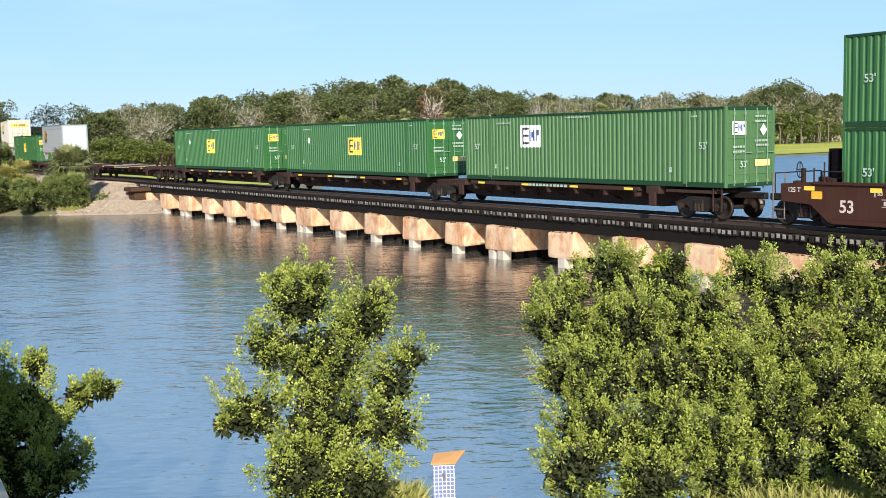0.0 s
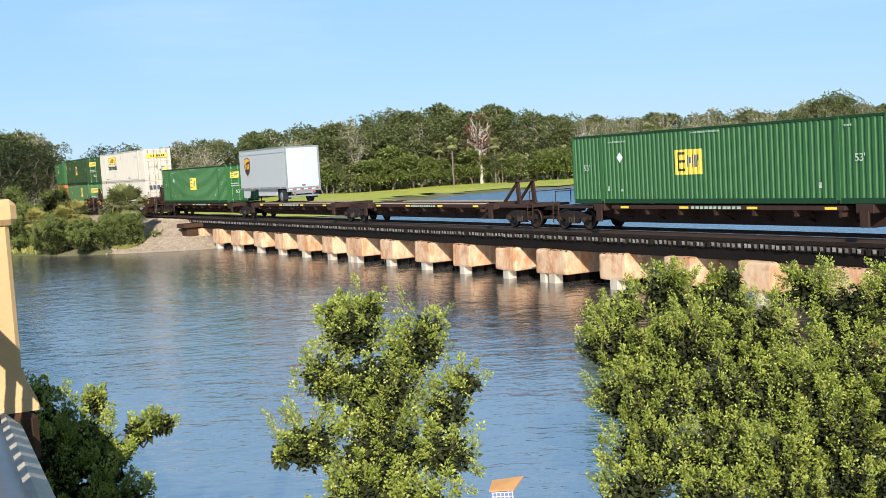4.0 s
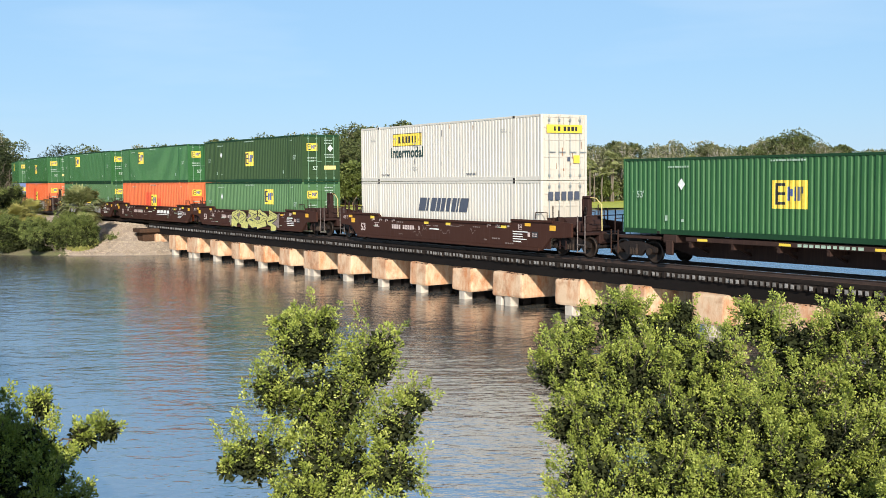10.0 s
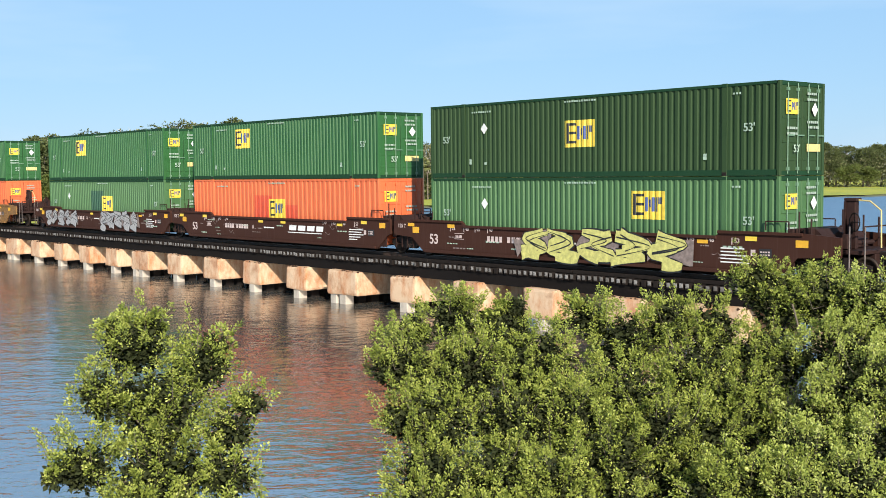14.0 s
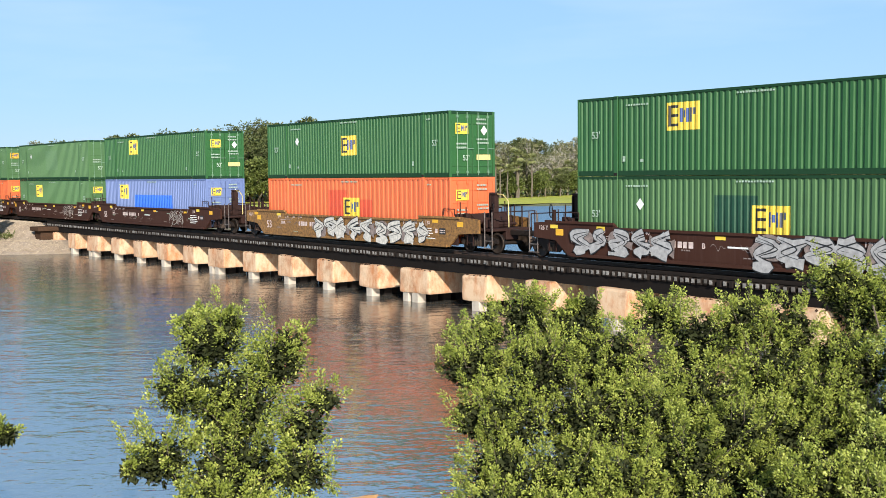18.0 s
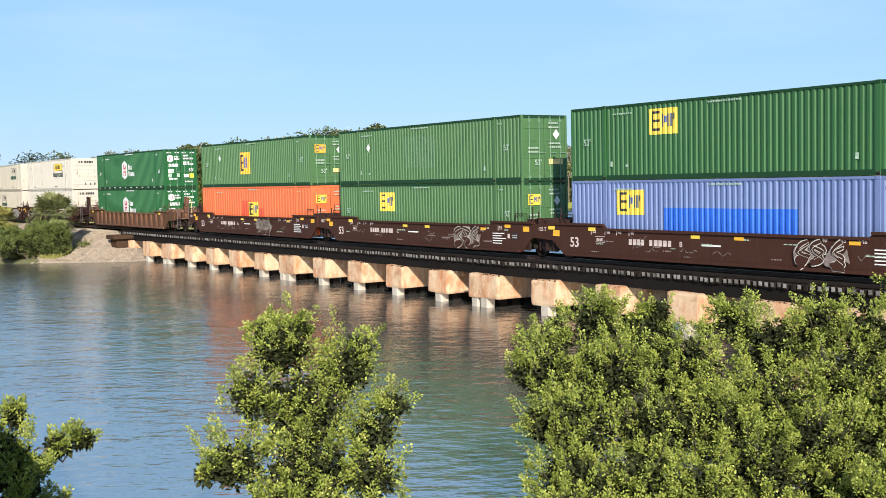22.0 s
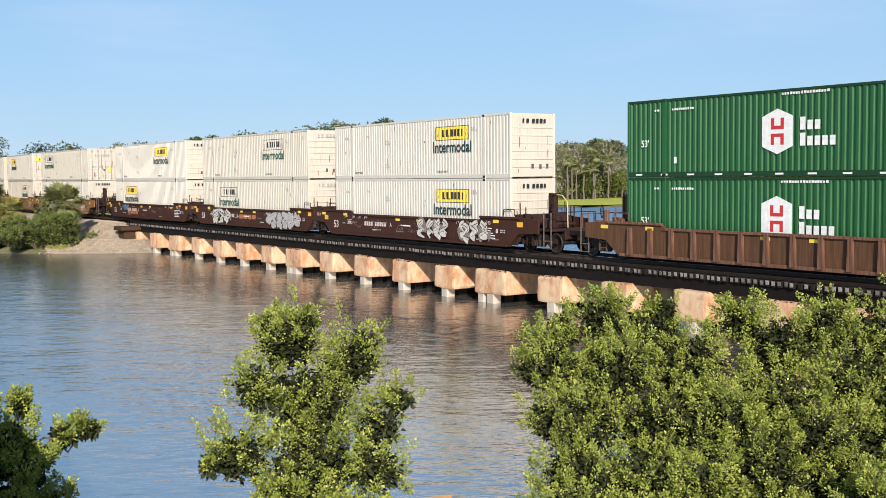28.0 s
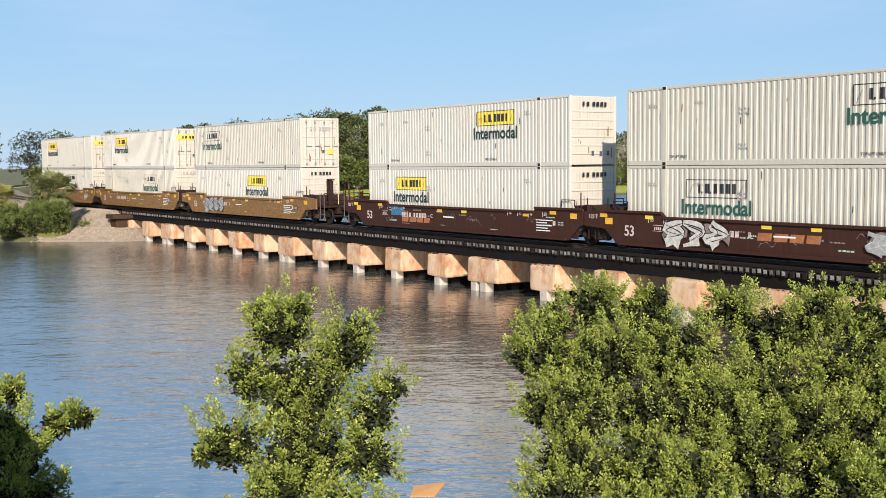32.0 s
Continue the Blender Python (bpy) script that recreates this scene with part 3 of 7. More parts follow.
def build_bridge():
    b = thing("railway_bridge", "low ballastless railway trestle on rust-stained concrete caps", "bridge", (0, TRACK_Y, 0))
    for side, y in (("near", -0.76), ("far", 0.76)):
        r = Shape()
        prof = [(-0.07, 0), (0.07, 0), (0.07, 0.02), (0.012, 0.04), (0.012, 0.135), (0.036, 0.15), (0.036, 0.178), (-0.036, 0.178), (-0.036, 0.15), (-0.012, 0.135), (-0.012, 0.04), (-0.07, 0.02)]
        n = len(prof)
        r.add([(x, y + q, RAIL - 0.18 + z) for x in (-110, 380) for q, z in prof], [(i, (i + 1) % n, n + (i + 1) % n, n + i) for i in range(n)])
        part("rail", r, "rail", b)
        part("rail_head", Shape().box(-110, 380, y - 0.03, y + 0.03, RAIL - 0.003, RAIL + 0.002), "rail_top", b, "rail head polished by wheels")
        bend = Shape()
        for i in range(49):
            p, a = track_pose(-110 - i * 8.0)
            side = Vector((-math.sin(a), math.cos(a), 0))
            for w, h in ((-0.04, RAIL - 0.18), (0.04, RAIL - 0.18), (0.04, RAIL), (-0.04, RAIL)):
                bend.v.append(tuple(p + Vector((0, -TRACK_Y, h)) + side * (y + w)))
            if i:
                k = 4 * i
                bend.f += [(k - 4 + j, k - 4 + (j + 1) % 4, k + (j + 1) % 4, k + j) for j in range(4)]
        part("rail", bend, "rail", b)
    for y in (-1.27, 1.27):
        for i in range(11):
            x = -91 + i * 8.0
            part("guard_timber", Shape().box(x, x + 7.97, y - 0.10, y + 0.10, 2.165, 2.30, 0.015), "tie", b)
    for y in (-1.30, -0.98, -0.76, -0.54, 0.54, 0.76, 0.98, 1.30):
        part("stringer", Shape().box(-91, 0.5, y - 0.10, y + 0.10, 1.50, 1.935), "stringer", b)
    rng = random.Random(4)
    part("abutment_beam", Shape().box(-90.2, -88.2, -3.0, 2.3, 1.62, 1.95, 0.04), "crust", b, "dark timber abutment beam")
    part("abutment_block", Shape().box(-90.0, -88.5, -2.7, 2.0, 0.9, 1.62, 0.05), "crust", b)
    crust = Shape()
    for k in range(-11, 13):
        wide = k % 5 == 0
        slip = {11: -0.7, 12: -1.3}.get(k, 0)
        x0, x1 = cap_left(k) + slip - (0.6 if wide else 0), cap_left(k) + slip + 1.6
        s = Shape()
        bm = bmesh.new()
        bmesh.ops.create_cube(bm, size=1, matrix=Matrix.Translation(((x0 + x1) / 2, 0, 0.965)) @ Matrix.Diagonal((x1 - x0, 3.5, 1.11, 1)))
        for v in bm.verts:
            v.co += Vector((rng.uniform(-0.03, 0.03), rng.uniform(-0.05, 0.05), rng.uniform(-0.04, 0.04)))
        bmesh.ops.bevel(bm, geom=bm.edges[:], offset=0.12, segments=2, affect="EDGES", profile=0.6)
        bmesh.ops.subdivide_edges(bm, edges=bm.edges[:], cuts=2, use_grid_fill=True)
        for v in bm.verts:
            q = v.co * 3.0
            v.co += Vector((noise.noise(q), noise.noise(q + Vector((9, 0, 0))), noise.noise(q + Vector((0, 9, 0))))) * 0.025
        bm.verts.index_update()
        s.add([v.co for v in bm.verts], [[v.index for v in f.verts] for f in bm.faces])
        bm.free()
        part("cap", s, "cap", b)
        for i in range(26):
            on_side = rng.random() < 0.35
            px = x1 - rng.uniform(0.02, 0.10) if on_side else rng.uniform(x0 + 0.06, x1 - 0.08)
            py = rng.uniform(-1.66, -0.2) if on_side else rng.uniform(-1.70, -1.58)
            e = rng.uniform(0.03, 0.085)
            q = [(px + dx * e * rng.uniform(0.7, 1.5), py + dy * e * rng.uniform(0.6, 1.2), 1.50 + dz * e * rng.uniform(0.35, 0.9)) for dx, dy, dz in ((1, 0, 0), (-1, 0, 0), (0, 1, 0), (0, -1, 0), (0, 0, 1), (0, 0, -1))]
            crust.add(q, [(0, 2, 4), (2, 1, 4), (1, 3, 4), (3, 0, 4), (2, 0, 5), (1, 2, 5), (3, 1, 5), (0, 3, 5)])
        if k < 12:
            for y in (-1.47, -0.75, -0.05, 0.65, 1.35):
                dx = rng.uniform(-0.06, 0.06)
                c = (x0 + x1) / 2 + dx
                # rear rows fill the gaps, coloured near-black for the shade under the deck
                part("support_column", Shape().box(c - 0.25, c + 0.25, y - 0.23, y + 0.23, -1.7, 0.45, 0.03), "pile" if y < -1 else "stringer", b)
            if wide:
                part("support_column", Shape().box(x0 + 0.15, x0 + 0.6, -1.7, -1.3, -1.7, 0.45, 0.03), "pile", b)
    tagged(part("rubble_crust", crust, "crust", b), "dark broken crust along the caps", kind="stuff")
    def tie_shape():
        return Shape().box(-0.085, 0.085, -1.50, 1.52, -0.22, 0, 0.012)
    def end_shape():
        return Shape().box(-0.072, 0.072, -1.506, -1.47, -0.165, -0.02, 0.006)
    x, i, far, far_ends = -112.0, 0, Shape(), Shape()
    while x < 2:
        dy = rng.uniform(-0.05, 0.05)
        if x < -79:
            far.box(x - 0.085, x + 0.085, -1.50 + dy, 1.52 + dy, 1.94, 2.155, 0.012)
            far_ends.box(x - 0.072, x + 0.072, -1.506 + dy, -1.47 + dy, 1.99, 2.135)
        else:
            at = pose(x, dy, 2.16 + rng.uniform(-0.012, 0.012), 0, 0, rng.uniform(-0.8, 0.8))
            t = part("tie", tie_shape, "tie", b, at=at, key="tie")
            if rng.random() < 0.93:
                part("end_grain", end_shape, "tie_end", t, key="tie_end")
        x += 0.265 if x > -91 else 0.5
    tagged(part("far_tie", far, "tie", b), "dark timber ties by the far bank", kind="stuff")
    tagged(part("far_end_grain", far_ends, "tie_end", b), "bleached tie ends by the far bank", kind="stuff")
    return b


build_bridge()


# ---- train ----
BOX_L, BOX_H, BOX_W = 16.15, 2.896, 2.59


def corrugated(length, z0, z1, pitch, depth, y, sign):
    """A wall of upright folds along x at y; sign is the side that faces out."""
    s, xs = Shape(), []
    x = -length / 2
    n = int(length / pitch)
    step = length / n
    for i in range(n):
        for fx, fy in ((0.0, 0), (0.42, 0), (0.54, 1), (0.88, 1)):
            xs.append((x + (i + fx) * step, fy))
    xs.append((length / 2, 0))
    p = [(q, y - sign * depth * f, z) for q, f in xs for z in (z0, z1)]
    s.add(p, [(2 * i, 2 * i + 2, 2 * i + 3, 2 * i + 1) for i in range(len(xs) - 1)])
    return s


def folds(paint):
    """Pitch and depth of a wall's upright folds."""
    return (0.24, 0.026) if paint.startswith("white") else (0.37, 0.036) if paint == "orange" else (0.25, 0.043)


def film(parent, name, mat, x0, x1, z0, z1, paint, level=0):
    """A film or repaint that follows the folds of the near wall."""
    pitch, depth = folds(paint)
    length = BOX_L - 0.2
    step = length / int(length / pitch)
    knots = ((0.0, 0), (0.42, 0), (0.54, 1), (0.88, 1), (1.0, 0))

    def deep(x):
        u = ((x + length / 2) / step) % 1.0
        return float(np.interp(u, [k[0] for k in knots], [k[1] for k in knots]))
    xs = [x0, x1]
    i = int((x0 + length / 2) / step) - 1
    while -length / 2 + i * step < x1:
        xs += [q for q in (-length / 2 + (i + f) * step for f, _ in knots[:4]) if x0 + 0.002 < q < x1 - 0.002]
        i += 1
    xs.sort()
    y = -BOX_W / 2 + 0.008 - 0.002 * level
    s = Shape().add([(x, y + depth * deep(x), z) for x in xs for z in (z0, z1)], [(2 * k, 2 * k + 2, 2 * k + 3, 2 * k + 1) for k in range(len(xs) - 1)])
    return part(name, s, mat, parent, key=("film", round(x0, 3), round(x1, 3), round(z0, 3), round(z1, 3), pitch, level))


def emp_logo(size):
    """Square-cut logo marks on a plate that is wider than high: name, colour, box, layer."""
    w, h = size, size * 0.66
    marks = [("logo_plate", "yellow", (-0.5, 0.5, -0.5, 0.5), 0), ("logo_mark", "ink", (-0.42, -0.12, -0.36, 0.40), 1), ("logo_mark", "yellow", (-0.345, -0.11, 0.08, 0.30), 2), ("logo_mark", "yellow", (-0.345, -0.11, -0.26, -0.02), 2)]
    marks += [("logo_mark", "blue_ink", (-0.07, 0.00, -0.22, 0.28), 1), ("logo_mark", "blue_ink", (0.025, 0.095, -0.06, 0.20), 1), ("logo_mark", "blue_ink", (0.12, 0.19, -0.22, 0.28), 1), ("logo_mark", "grey_ink", (0.23, 0.29, -0.22, 0.28), 1), ("logo_mark", "grey_ink", (0.31, 0.39, 0.04, 0.28), 1)]
    return [(a, b, (c[0] * w, c[1] * w, c[2] * h, c[3] * h), d) for a, b, c, d in marks]


def decal(parent, name, mat, x0, x1, z0, z1, y, level=0, lean=0.0):
    """A film on the near side; lean shears it along x."""
    w, h = x1 - x0, z1 - z0
    yy = y - 0.004 - 0.003 * level
    k = lean * h
    s = Shape().add([(-w / 2, 0, -h / 2), (w / 2, 0, -h / 2), (w / 2 + k, 0, h / 2), (-w / 2 + k, 0, h / 2), (-w / 2, 0.002, -h / 2), (w / 2, 0.002, -h / 2), (w / 2 + k, 0.002, h / 2), (-w / 2 + k, 0.002, h / 2)], [(0, 1, 2, 3), (7, 6, 5, 4), (0, 4, 5, 1), (1, 5, 6, 2), (2, 6, 7, 3), (3, 7, 4, 0)])
    return part(name, s, mat, parent, at=((x0 + x1) / 2, yy, (z0 + z1) / 2), key=("decal", round(w, 3), round(h, 3), round(lean, 3)))


def end_decal(parent, name, mat, y0, y1, z0, z1, x, level=0):
    w, h = y1 - y0, z1 - z0
    return part(name, lambda: Shape().box(0, 0.003, -w / 2, w / 2, -h / 2, h / 2), mat, parent, at=(x + 0.003 * (level + 1), (y0 + y1) / 2, (z0 + z1) / 2), key=("end decal", round(w, 3), round(h, 3)))


def container(paint, label, style="emp", logo=(-0.02, 1.62), end="door", group="freight containers", mark=None):
    """A 53-foot container; its foot is at z = 0, its middle at x = y = 0."""
    c = thing("container", label, "container", group=group)
    L, H, W = BOX_L, BOX_H, BOX_W
    white = paint.startswith("white")
    pitch, depth = folds(paint)
    rails = "green_rail" if "green" in paint else paint
    end_paint = "white_worn" if white else paint
    near = -W / 2
    part("side_wall", lambda: corrugated(L - 0.2, 0.16, H - 0.08, pitch, depth, near + 0.012, -1), paint, c, key=("wall near", pitch, depth))
    part("side_wall", lambda: corrugated(L - 0.2, 0.16, H - 0.08, pitch, depth, -near - 0.012, 1), paint, c, key=("wall far", pitch, depth))
    part("roof", lambda: Shape().box(-L / 2 + 0.06, L / 2 - 0.06, near + 0.05, -near - 0.05, H - 0.06, H - 0.02), paint, c, key="roof")
    part("floor", lambda: Shape().box(-L / 2 + 0.06, L / 2 - 0.06, near + 0.05, -near - 0.05, 0.04, 0.16), "black", c, key="box floor")
    part("front_wall", lambda: Shape().box(-L / 2 + 0.03, -L / 2 + 0.06, near + 0.1, -near - 0.1, 0.14, H - 0.1), paint, c, key="front wall")
    for y in (near, -near - 0.07):
        part("bottom_rail", lambda: Shape().box(-L / 2 + 0.08, L / 2 - 0.08, 0, 0.07, 0.0, 0.19, 0.01), rails, c, at=(0, y, 0), key="bottom rail")
        part("top_rail", lambda: Shape().box(-L / 2 + 0.08, L / 2 - 0.08, 0, 0.06, H - 0.1, H, 0.012), rails, c, at=(0, y + (0.01 if y > 0 else 0), 0), key="top rail")
        for x in (-L / 2, L / 2 - 0.12):
            part("corner_post", lambda: Shape().box(0, 0.12, 0, 0.12, 0, H, 0.01), paint, c, at=(x, y if y < 0 else y - 0.05, 0), key="corner post")
        for x in (-6.1, 6.1):
            post = part("lift_post", lambda: Shape().box(-0.10, 0.10, -0.012, 0.06, 0.0, H + 0.012, 0.008), paint, c, at=(x, y if y < 0 else y + 0.022, 0), key="lift post")
            for z in (0.0, H - 0.12):
                part("casting", lambda: Shape().box(-0.09, 0.09, -0.02, 0.10, 0, 0.125, 0.015), "truck" if white or not z else rails, post, at=(0, 0, z), key="casting")
    if end == "door":
        part("door_header", lambda: Shape().box(L / 2 - 0.10, L / 2 - 0.01, near + 0.1, -near - 0.1, H - 0.14, H, 0.01), rails if not white else end_paint, c, key="door header")
        part("door_sill", lambda: Shape().box(L / 2 - 0.10, L / 2 - 0.01, near + 0.1, -near - 0.1, 0, 0.14, 0.01), rails if not white else end_paint, c, key="door sill")
        for y0 in (near + 0.12, 0.01):
            d = part("door", lambda: Shape().box(0, 0.035, 0, 1.16, 0.14, H - 0.14, 0.008).box(0.03, 0.055, 0.05, 1.1, 0.45, 0.55, 0.01).box(0.03, 0.055, 0.05, 1.1, 1.0, 1.1, 0.01).box(0.03, 0.055, 0.05, 1.1, 1.75, 1.85, 0.01).box(0.03, 0.055, 0.05, 1.1, 2.3, 2.4, 0.01), end_paint, c, at=(L / 2 - 0.06, y0, 0), key="door leaf")
            for y in (0.30, 0.86):
                part("lock_rod", lambda: Shape().tube((0.075, 0, 0.06), (0.075, 0, H - 0.06), 0.02, n=6).box(0.04, 0.11, -0.05, 0.05, 0.16, 0.26).box(0.04, 0.11, -0.05, 0.05, H - 0.3, H - 0.2).box(0.06, 0.10, -0.02, 0.36, 1.22, 1.26), "lock_rod" if "green" in paint else paint if not white else "steel_rod", d, at=(0, y, 0), key="lock rod")
    else:
        w = Shape().box(L / 2 - 0.06, L / 2 - 0.03, near + 0.1, -near - 0.1, 0.05, H - 0.05)
        part("end_wall", w, end_paint, c)
        for z in (0.5, 0.85, 1.2, 1.55, 1.9, 2.25):
            part("end_rib", lambda: Shape().box(L / 2 - 0.035, L / 2 - 0.005, near + 0.14, -near - 0.14, -0.04, 0.04, 0.012), end_paint, c, at=(0, 0, z), key="end rib")
    y = near
    if style == "emp":
        x0, z0 = logo
        plate = "white_ink" if mark == "white" else "amber" if mark == "amber" else "yellow"
        tall = 1.45 if mark == "amber" else 1.0
        for nm, mt, (a, b, cc, dd), lv in emp_logo(1.46):
            cc, dd = cc * tall, dd * tall
            film(c, nm, plate if mt == "yellow" else mt, x0 + a, x0 + b, z0 + cc, z0 + dd, paint, lv)
        for nm, mt, (a, b, cc, dd), lv in emp_logo(0.72):
            end_decal(c, nm, plate if mt == "yellow" else mt, -0.62 + a, -0.62 + b, 2.12 + cc, 2.12 + dd, L / 2 + 0.01, lv)
    if style in ("emp", "patch"):
        for x in (-7.1, 7.0) if "green" in paint else ():
            lettering("53'", 0.36, "pale_ink", c, Matrix.Translation((x, y - 0.006, 1.5)) @ pose(0, 0, 0, 90), "53 foot")
        lettering("53'", 0.32, "pale_ink", c, Matrix.Translation((L / 2 + 0.055, -0.42, 0.82)) @ pose(0, 0, 0, 90, 0, 90), "53 foot end")
        for a, b, z in ((-5.6, -4.5, 2.52), (-0.7, 0.8, 2.68), (6.4, 6.75, 2.55)):
            word_bars(c, "pale_ink", a, b, z, z + 0.07, y, max(3, int((b - a) / 0.11)), 0, 4)
        for a in (-5.75, 5.3):
            decal(c, "placard", "pale_ink", a, a + 0.13, 0.52, 0.72, y)
        decal(c, "placard", "pale_ink", -4.9, -4.75, 0.5, 0.6, y)
        print_bars = Shape()
        for z, a, b in ((2.5, 0.2, 0.75), (2.32, 0.2, 0.8), (1.62, 0.2, 0.85), (1.46, 0.25, 0.9), (1.42, -0.95, -0.35), (1.25, -0.95, -0.35)):
            k = 0
            while a < b:
                wide = 0.05 + 0.035 * ((k * 7 + int(z * 50)) % 3)
                print_bars.box(0, 0.003, a, min(b, a + wide), z, z + 0.075)
                a += wide + 0.03
                k += 1
        tagged(part("small_print", print_bars, "faded_print", c, at=(L / 2 + 0.033, 0, 0), key="door print"), kind="stuff")
        if paint != "orange":
            end_decal(c, "warning_plate", "faded_yellow", 0.2, 1.0, 0.74, 0.98, L / 2 + 0.02)
        s = Shape().add([(0, 0, -0.22), (0.19, 0, 0), (0, 0, 0.22), (-0.19, 0, 0), (0, 0.003, -0.22), (0.19, 0.003, 0), (0, 0.003, 0.22), (-0.19, 0.003, 0)], [(0, 1, 2, 3), (7, 6, 5, 4), (0, 4, 5, 1), (1, 5, 6, 2), (2, 6, 7, 3), (3, 7, 4, 0)])
        if "green" in paint and logo[0] > -2.0:
            part("placard", s, "white_ink", c, at=(-4.9, y - 0.006, 1.9), key="diamond")
        if paint != "orange":
            part("placard", s, "white_ink", c, at=pose(L / 2 + 0.05, 0.62, 2.05, 0, 0, 90), key="diamond")
    return c


def word_bars(parent, mat, x0, x1, z0, z1, y, n, lean=0.0, seed=1, level=0):
    """Writing that is shown as plain bars."""
    rng = random.Random(seed)
    step = (x1 - x0) / n
    if step < 0.17:
        # print too small to pick apart: one piece a line
        s = Shape()
        for i in range(n):
            w = step * rng.uniform(0.55, 0.86)
            s.box(i * step, i * step + w, -0.002, 0, 0, (z1 - z0) * rng.uniform(0.8, 1.0))
        tagged(part("small_print", s, mat, parent, at=(x0, y - 0.004 - 0.003 * level, z0), key=("print", round(step, 3), n, round(z1 - z0, 3), seed)), kind="stuff")
        return
    for i in range(n):
        w = step * rng.uniform(0.62, 0.86)
        decal(parent, "lettering_bar", mat, x0 + i * step, x0 + i * step + w, z0, z1, y, level, lean)


def stroke(s, pts, width, y, rng):
    """A brush stroke through the points, in short overlapping lengths, smoothed at its bends."""
    fine = []
    p = [pts[0]] + pts + [pts[-1]]
    for i in range(1, len(p) - 2):
        for k in range(6):
            u = k / 6
            fine.append(tuple(0.5 * (2 * p[i][c] + (p[i + 1][c] - p[i - 1][c]) * u + (2 * p[i - 1][c] - 5 * p[i][c] + 4 * p[i + 1][c] - p[i + 2][c]) * u * u + (3 * p[i][c] - p[i - 1][c] - 3 * p[i + 1][c] + p[i + 2][c]) * u ** 3) for c in (0, 1)))
    fine.append(pts[-1])
    left, right = [], []
    for i, (x, z) in enumerate(fine):
        x0, z0 = fine[max(0, i - 1)]
        x1, z1 = fine[min(len(fine) - 1, i + 1)]
        d = math.hypot(x1 - x0, z1 - z0) + 1e-6
        w = width * 0.5 * (0.8 + 0.4 * math.sin(i * 0.5 + pts[0][0]))
        yy = y - 0.00008 * i
        left.append((x - (z1 - z0) / d * w, yy, z + (x1 - x0) / d * w))
        right.append((x + (z1 - z0) / d * w, yy, z - (x1 - x0) / d * w))
    n = len(fine)
    s.add(left + right, [(i, n + i, n + i + 1, i + 1) for i in range(n - 1)])


def graffiti(parent, fill, edge, x0, z0, w, h, y, n, seed):
    """Spray-painted bulging lettering shapes: fat fills with a dark outline, folds drawn on them, a cloud of spray behind."""
    rng = random.Random(seed)
    haze, back, front, line = Shape(), Shape(), Shape(), Shape()
    step = w / n
    fat = min(step, h) * 0.30
    layer = 0
    for i in range(n):
        cx = (i + 0.5) * step - w / 2
        side = rng.choice((-1, 1))
        for bend in range(2):
            side, q = -side, []
            for j in range(rng.choice((3, 4)) + 1 - bend):
                q.append((cx + step * (side * rng.uniform(0.1, 0.52) + 0.1 * bend), h * (0.42 - j * rng.uniform(0.2, 0.3) - 0.08 * bend)))
                side = -side
            q = [(px, max(-0.42 * h, pz)) for px, pz in q]
            layer += 1
            stroke(back, q, fat * 1.30, -0.0003 * layer, rng)
            stroke(front, q, fat, -0.008 - 0.0003 * layer, rng)
            if len(q) > 2:
                stroke(line, [(a + fat * 0.12, b - fat * 0.1) for a, b in q[:3]], fat * 0.12, -0.016 - 0.0002 * layer, rng)
        if i % 2 == 0:
            stroke(haze, [(cx - step * 0.5, h * rng.uniform(-0.2, 0.1)), (cx, h * rng.uniform(-0.1, 0.2)), (cx + step * 0.7, h * rng.uniform(-0.2, 0.1))], h * 0.62, 0.0012 - 0.0001 * i, rng)
    g = part("graffiti", back, edge, parent, "spray-painted tangled lettering shapes", at=(x0 + w / 2, y - 0.006, z0 + h / 2))
    tagged(g, kind="stuff")
    tagged(part("graffiti_fill", front, fill, g), kind="stuff")
    tagged(part("graffiti_line", line, edge, g), kind="stuff")
    tagged(part("graffiti_cloud", haze, "faded_chalk", g), kind="stuff")


def jb_logo(c, x, z, y, plate=True):
    """A logo plate with bars for the name, and the word below it."""
    if plate:
        film(c, "logo_plate", "yellow", x - 1.4, x + 1.4, z - 0.33, z + 0.33, "white")
    for q in (z - 0.33, z + 0.30):
        film(c, "logo_border", "ink", x - 1.4, x + 1.4, q, q + 0.03, "white", 1)
    for q in (x - 1.4, x + 1.365):
        decal(c, "logo_border", "ink", q, q + 0.035, z - 0.30, z + 0.30, y, 1)
    # bars for the name: single letters of their own widths
    for q, wide in ((-0.84, 0.13), (-0.50, 0.19), (-0.12, 0.19), (0.16, 0.19), (0.44, 0.21), (0.74, 0.15)):
        film(c, "lettering_bar", "ink", x + q, x + q + wide, z - 0.17, z + 0.18, "white", 1)
    for q in (-0.66, -0.26):
        decal(c, "lettering_bar", "ink", x + q, x + q + 0.06, z - 0.17, z - 0.10, y, 1)
    for q in (-1.25, 1.08):
        for k in range(3):
            decal(c, "logo_mark", "print_grey", x + q + 0.05 * k, x + q + 0.03 + 0.05 * k, z - 0.24 + 0.1 * k, z - 0.05 + 0.1 * k, y, 1, 0.3)
    lettering("Intermodal", 0.74, "dark_ink" if plate else "green_ink", c, Matrix.Translation((x, y - 0.006, z - 0.68)) @ pose(0, 0, 0, 90), "intermodal word")


